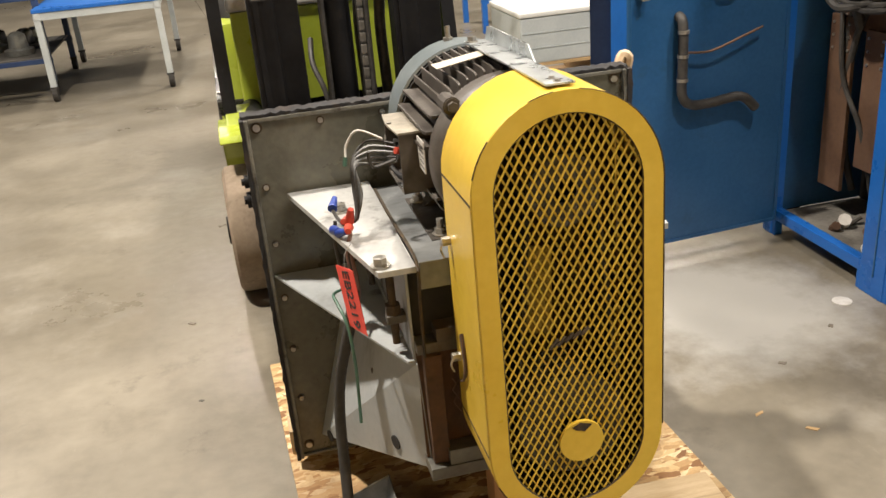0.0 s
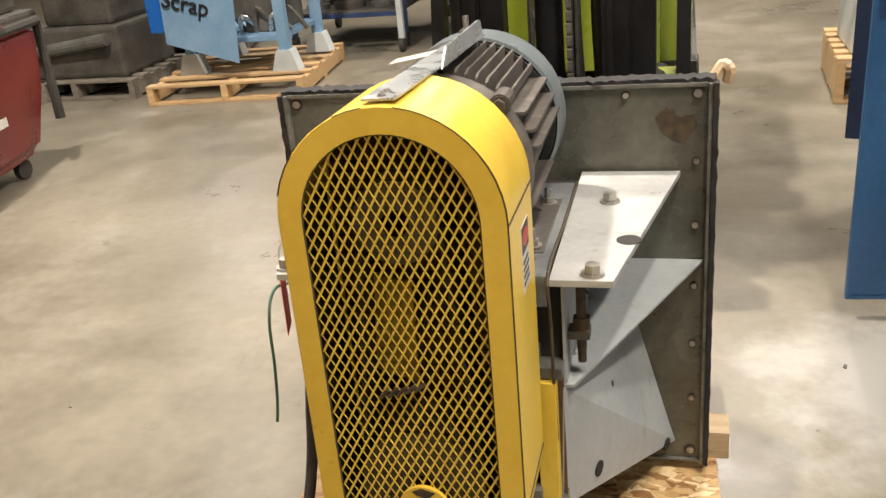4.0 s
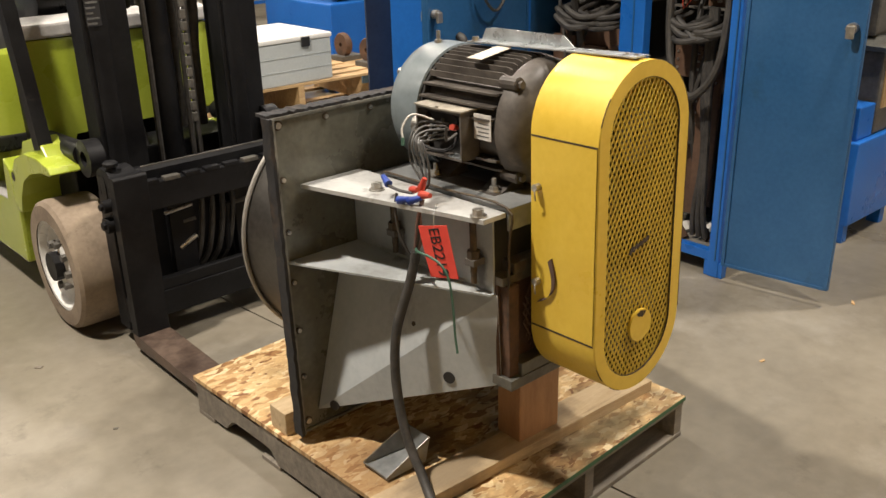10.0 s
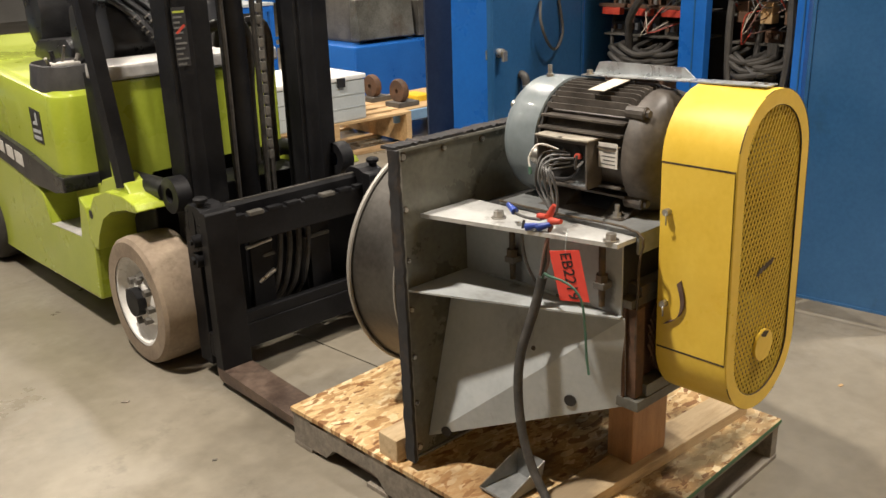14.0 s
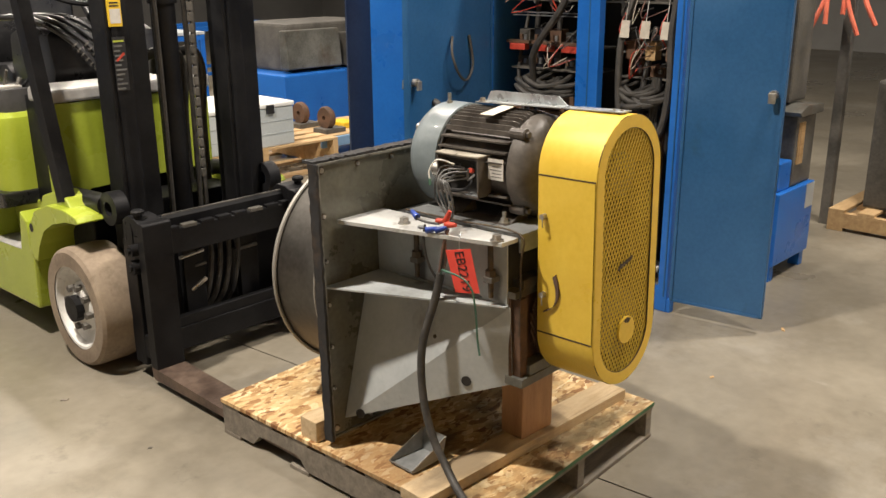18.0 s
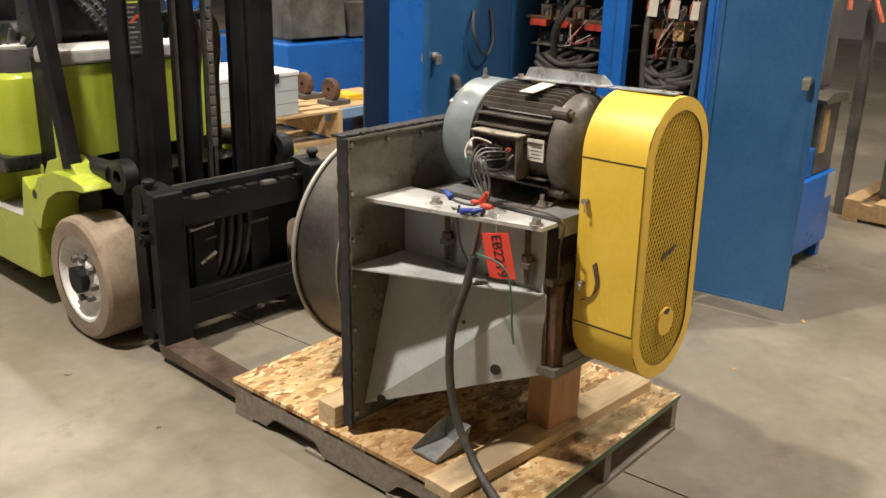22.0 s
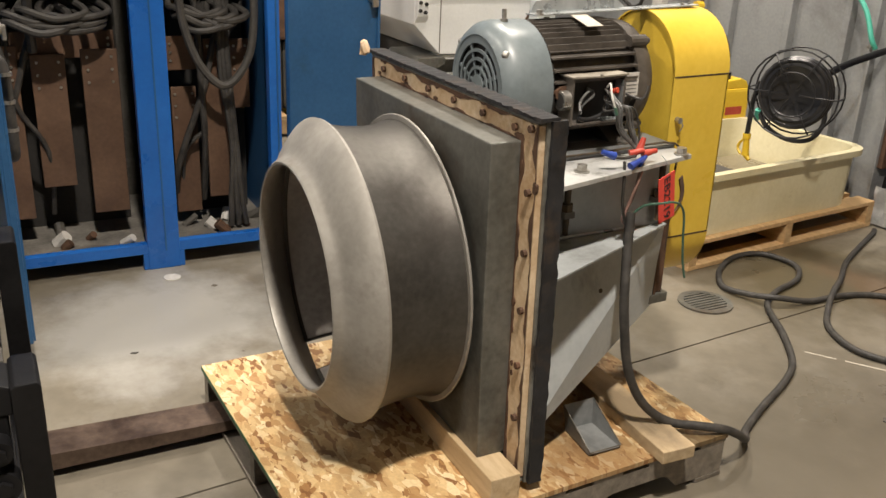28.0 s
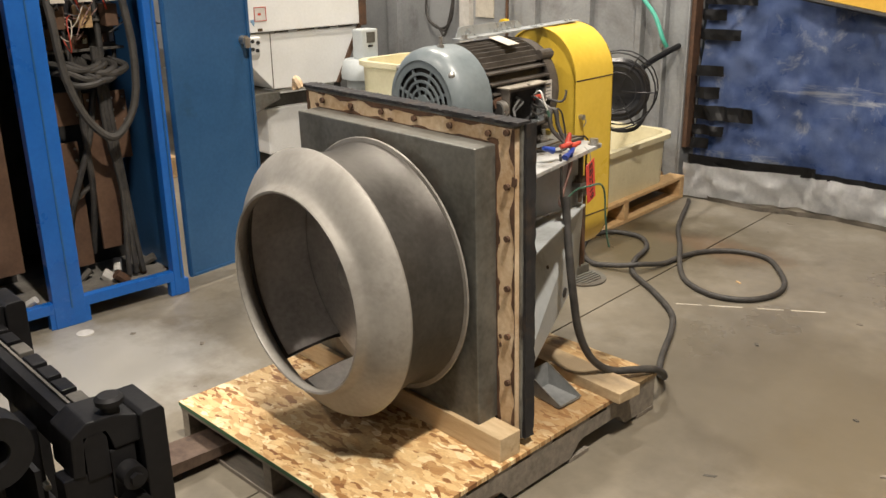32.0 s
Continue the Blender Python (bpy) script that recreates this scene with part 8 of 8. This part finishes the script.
# parts washer: a basin on a white wheeled cabinet
pw = thing("parts_washer", "white wheeled parts washer cabinet with a red hose", "parts washer", (2.6, -1.9, 0))
bm = B()
box(bm, 2.38, 2.84, -2.48, -1.65, 0.14, 0.52, 0.02)
part("cabinet", bm, WHITEPT, pw, "white cabinet with dirty sides")
bm = B()
box(bm, 2.35, 2.86, -2.52, -1.62, 0.522, 0.555, 0.008)
part("lid", bm, CHESTGREY, pw)
for x in (2.44, 2.78):
    for y in (-2.42, -1.71):
        bm = B()
        rod(bm, (x - 0.02, y, 0.06), (x + 0.02, y, 0.06), 0.06, 16)
        rod(bm, (x, y, 0.06), (x, y, 0.141), 0.012, 8)
        part("caster", bm, TYREBK, pw)
bm = B()
tube(bm, [(2.36, -1.80, 0.50), (2.30, -1.78, 0.40), (2.32, -1.74, 0.22), (2.36, -1.70, 0.15)], 0.010, 8, 4)
part("hose", bm, RUSTDK, pw, "brown-red hose", smooth=True)
ub, um = basin("wash_basin", "cream plastic wash basin on the parts washer", 2.53, -2.24, 0.60, 0.56, 0.556, 0.778, 4, CREAM)
bm = B()
lathe(bm, [(0, 0), (0.12, 0), (0.125, 0.02), (0.13, 0.60), (0.165, 0.61), (0.168, 0.65), (0.155, 0.72), (0.14, 0.74), (0, 0.742)], (3.03, -2.21, 0.0), "z", 32)
tagged(part("grey_drum", bm, CHESTGREY, smooth=True), "pale grey lidded drum", "drum")

# long tub on a pallet against the sheet wall
wood_pallet("pallet", "pale wooden pallet under a long cream tub", 1.27, -2.27, 1.38, 0.84, 0.14, 96, CRATEWOOD)
lt, lm = basin("long_tub", "long cream plastic tub with murky bottom on a pallet", 1.245, -2.16, 1.36, 0.78, 0.141, 0.435, 96, CREAM)
bm = B()
box(bm, -0.56, 0.56, -0.32, 0.32, 0.168, 0.24, 0.01, lm)
part("sludge", bm, WATER, lt, "murky brown bottom")
bm = B()
box(bm, 0.18, 0.50, -0.28, 0.26, 0.242, 0.39, 0.006, lm)
part("insert", bm, GRIME, lt, "dark brown insert box")

# hose reel on a swing arm
hr = thing("hose_reel", "black round hose reel with wire guard on an arm", "hose reel", (0.89, -2.3, 0.74))
FC = (0.89, -2.23, 0.757)
FM = pose(FC[0], FC[1], FC[2], 0, 0, 28)


def reel(points):
    return [FM @ Vector(p) for p in points]


bm = B()
lathe(bm, [(0.0, -0.03), (0.115, -0.035), (0.145, -0.05), (0.15, 0.04), (0.127, 0.045), (0.10, 0.03), (0.0, 0.03)], (0, 0, 0), "y", 36)
bmesh.ops.transform(bm, matrix=FM, verts=bm.verts)
part("body", bm, BLACKPL, hr, smooth=True)
for k in range(5):
    r = 0.150 + 0.006 * (k % 2)
    bm = B()
    tube(bm, reel([(r * math.cos(radians(a)), -0.035 + 0.018 * k, r * math.sin(radians(a))) for a in range(0, 361, 15)]), 0.011, 8, 1)
    part("hose_turn", bm, BLACKPL, hr, smooth=True)
for r, y in ((0.20, 0.06), (0.20, -0.06), (0.10, 0.07)):
    bm = B()
    tube(bm, reel([(r * math.cos(radians(a)), y, r * math.sin(radians(a))) for a in range(0, 361, 15)]), 0.0045, 6, 1)
    part("guard_ring", bm, BLACKPL, hr, smooth=True)
for a in range(0, 360, 60):
    ca, sa = math.cos(radians(a)), math.sin(radians(a))
    bm = B()
    tube(bm, reel([(0.03 * ca, 0.06, 0.03 * sa), (0.1 * ca, 0.07, 0.1 * sa), (0.2 * ca, 0.06, 0.2 * sa), (0.2 * ca, -0.06, 0.2 * sa)]), 0.004, 5, 2)
    part("guard_spoke", bm, BLACKPL, hr)
bm = B()
tube(bm, [FM @ Vector((0, -0.04, 0.0)), (0.93, -2.40, 0.80), (1.0, -2.67, 0.85), (1.07, SY + 0.02, 0.90)], 0.018, 10, 4)
part("swing_arm", bm, BLACKST, hr, smooth=True)
bm = B()
tube(bm, reel([(-0.13, 0.0, 0.0), (-0.145, 0.01, -0.12), (-0.10, 0.02, -0.20), (0.0, 0.02, -0.215), (0.10, 0.02, -0.17), (0.15, 0.01, -0.10)]), 0.011, 8, 5)
part("slack_hose", bm, BLACKPL, hr, smooth=True)
for p in ((0.15, 0.02, -0.10),):
    bm = B()
    q = FM @ Vector(p)
    rod(bm, q, q + Vector((0.02, -0.02, -0.05)), 0.014, 8)
    part("hose_clip", bm, TEAL, hr)
nz = thing("spray_nozzle", "yellow spray nozzle hanging over the tub", "nozzle", (1.065, -2.15, 0.53))
bm = B()
tube(bm, [FM @ Vector((0.165, 0.0, 0.03)), (1.055, -2.145, 0.70), (1.062, -2.15, 0.60), (1.065, -2.15, 0.525)], 0.012, 8, 4)
part("hose_tail", bm, BLACKPL, nz, smooth=True)
bm = B()
rod(bm, (1.065, -2.15, 0.530), (1.062, -2.15, 0.505), 0.020, 12)
rod(bm, (1.062, -2.15, 0.506), (1.054, -2.15, 0.425), 0.014, 10, 0.018)
rod(bm, (1.054, -2.15, 0.427), (1.030, -2.155, 0.408), 0.013, 10, 0.009)
part("pistol", bm, YELLOWPT, nz, "yellow pistol body", smooth=True)
bm = B()
tube(bm, [(1.064, -2.15, 0.50), (1.095, -2.15, 0.485), (1.108, -2.15, 0.45), (1.085, -2.15, 0.425)], 0.007, 6, 4)
part("trigger", bm, YELLOWPT, nz, "yellow trigger guard", smooth=True)
# yellow can beside the tub
can = thing("oil_can", "tall yellow plastic can with dark cap beside the tub", "can", (1.75, -2.66, 0))
bm = B()
box(bm, 1.68, 1.82, -2.77, -2.57, 0.0, 0.60, 0.018)
prism(bm, [(-2.765, 0.597), (-2.575, 0.597), (-2.60, 0.645), (-2.70, 0.655), (-2.74, 0.64)], "x", 1.69, 1.81, 0.008)
part("body", bm, YELLOWPT, can, "yellow plastic body", smooth=False)
bm = B()
rod(bm, (1.75, -2.63, 0.648), (1.75, -2.63, 0.685), 0.032, 16)
part("cap", bm, BLACKPL, can, "dark screw cap", smooth=True)
bm = B()
box(bm, 1.678, 1.680, -2.72, -2.60, 0.455, 0.50)
part("label", bm, TERMRED, can, "faded red label bar")
bm = B()
tube(bm, [(1.50, SY + 0.05, 1.6), (1.36, SY + 0.08, 1.25), (1.20, SY + 0.10, 1.08), (1.12, SY + 0.12, 0.95), (1.10, SY + 0.10, 0.90)], 0.013, 8, 5)
tagged(part("teal_hose", bm, TEAL, smooth=True), "teal air hose hanging on the wall", "hose")
for k in range(3):
    bm = B()
    tube(bm, [(3.05 + 0.06 * k, SY + 0.03, 1.5), (3.0, SY + 0.04, 1.2), (3.02 + 0.03 * k, SY + 0.05, 0.95 - 0.05 * k), (3.15, SY + 0.05, 0.88), (3.30, SY + 0.04, 0.98), (3.28, SY + 0.03, 1.3)], 0.010, 8, 5)
    tagged(part("coiled_hose", bm, CABLEM, smooth=True), "black hose coiled on the wall", "hose", "coiled hoses")
for k, (x, w, mt) in enumerate(((2.88, 0.10, LABEL), (1.75, 0.05, METALWALL), (2.25, 0.12, METALWALL), (3.7, 0.12, METALWALL), (1.35, 0.04, METALWALL))):
    bm = B()
    box(bm, x - w / 2, x + w / 2, SY, SY + 0.05, 0, 5.9, 0.003)
    tagged(part("wall_rib", bm, mt), "vertical wall rib", "wall rib", kind="structure")
bm = B()
box(bm, 2.62, 2.80, SY + 0.001, SY + 0.01, 0.98, 1.5, 0.002)
tagged(part("wall_notice", bm, BEIGETAG), "blank beige notice sheet on the wall", "notice")
vl = thing("air_valve", "small yellow brass air valve on a wall pipe", "valve", (2.45, SY + 0.08, 0.0))
bm = B()
tube(bm, [(2.45, SY + 0.05, 2.2), (2.45, SY + 0.05, 1.6), (2.45, SY + 0.05, 0.75)], 0.012, 8, 2)
part("pipe", bm, RUSTDK, vl)
bm = B()
rod(bm, (2.45, SY + 0.05, 0.96), (2.45, SY + 0.10, 0.96), 0.03, 12)
part("handle", bm, YELLOWPT, vl)

# floor drain
dr = thing("floor_drain", "round cast iron floor drain grate", "drain", (0.485, -1.463, 0))
bm = B()
lathe(bm, [(0.0, 0.0012), (0.105, 0.0012), (0.105, 0.0018), (0.0, 0.0018)], (0.485, -1.463, 0), "z", 36)
part("pit", bm, DARK, dr)
bm = B()
lathe(bm, [(0.088, 0.001), (0.112, 0.001), (0.112, 0.008), (0.088, 0.008), (0.088, 0.001)], (0.485, -1.463, 0), "z", 36)
part("rim", bm, HOUSE, dr)
for k in range(-4, 5):
    bm = B()
    h = math.sqrt(0.09 ** 2 - (k * 0.02) ** 2)
    box(bm, 0.485 + k * 0.02 - 0.006, 0.485 + k * 0.02 + 0.006, -1.463 - h, -1.463 + h, 0.002, 0.0075)
    part("bar", bm, HOUSE, dr)
bm = B()
[box(bm, -0.33 + 0.17 * k, -0.19 + 0.17 * k - 0.03 * (k % 2), -0.005 + 0.002 * (k % 2), 0.004, 0.0004, 0.0014, 0, pose(-0.235, -1.68, 0, 0, 0, 36)) for k in range(4)]
tagged(part("floor_mark", bm, BEIGETAG), "faded pale painted line on the floor", "floor mark", kind="structure")
bm = B()
rod(bm, (1.53, 0.49, 0), (1.53, 0.49, 0.003), 0.035, 18)
tagged(part("floor_disc", bm, LABEL), "white flattened disc on the floor", "litter")

# wood chips and dirt scraps on the floor and the pallet
rnd = random.Random(31)
for k in range(26):
    a = rnd.uniform(0, 6.283)
    d = rnd.uniform(0.75, 1.9)
    x, y = d * math.cos(a), d * math.sin(a) - 0.1
    if -0.53 < x < 0.6 and -0.66 < y < 1.5:
        continue
    h = rnd.uniform(0.002, 0.005)
    l, w = rnd.uniform(0.008, 0.022), rnd.uniform(0.004, 0.009)
    bm = B()
    prism(bm, [(-l, -w), (l * 0.8, -w * 1.1), (l, w * 0.6), (-l * 0.6, w)], "z", 0.0, h)
    bmesh.ops.transform(bm, matrix=pose(x, y, 0, 0, 0, rnd.uniform(0, 180)), verts=bm.verts)
    tagged(part("wood_chip", bm, (CRATEWOOD, GRIME, OLDWOOD)[k % 3]), "small wood chip lying on the concrete floor", "litter", "scraps on the floor")
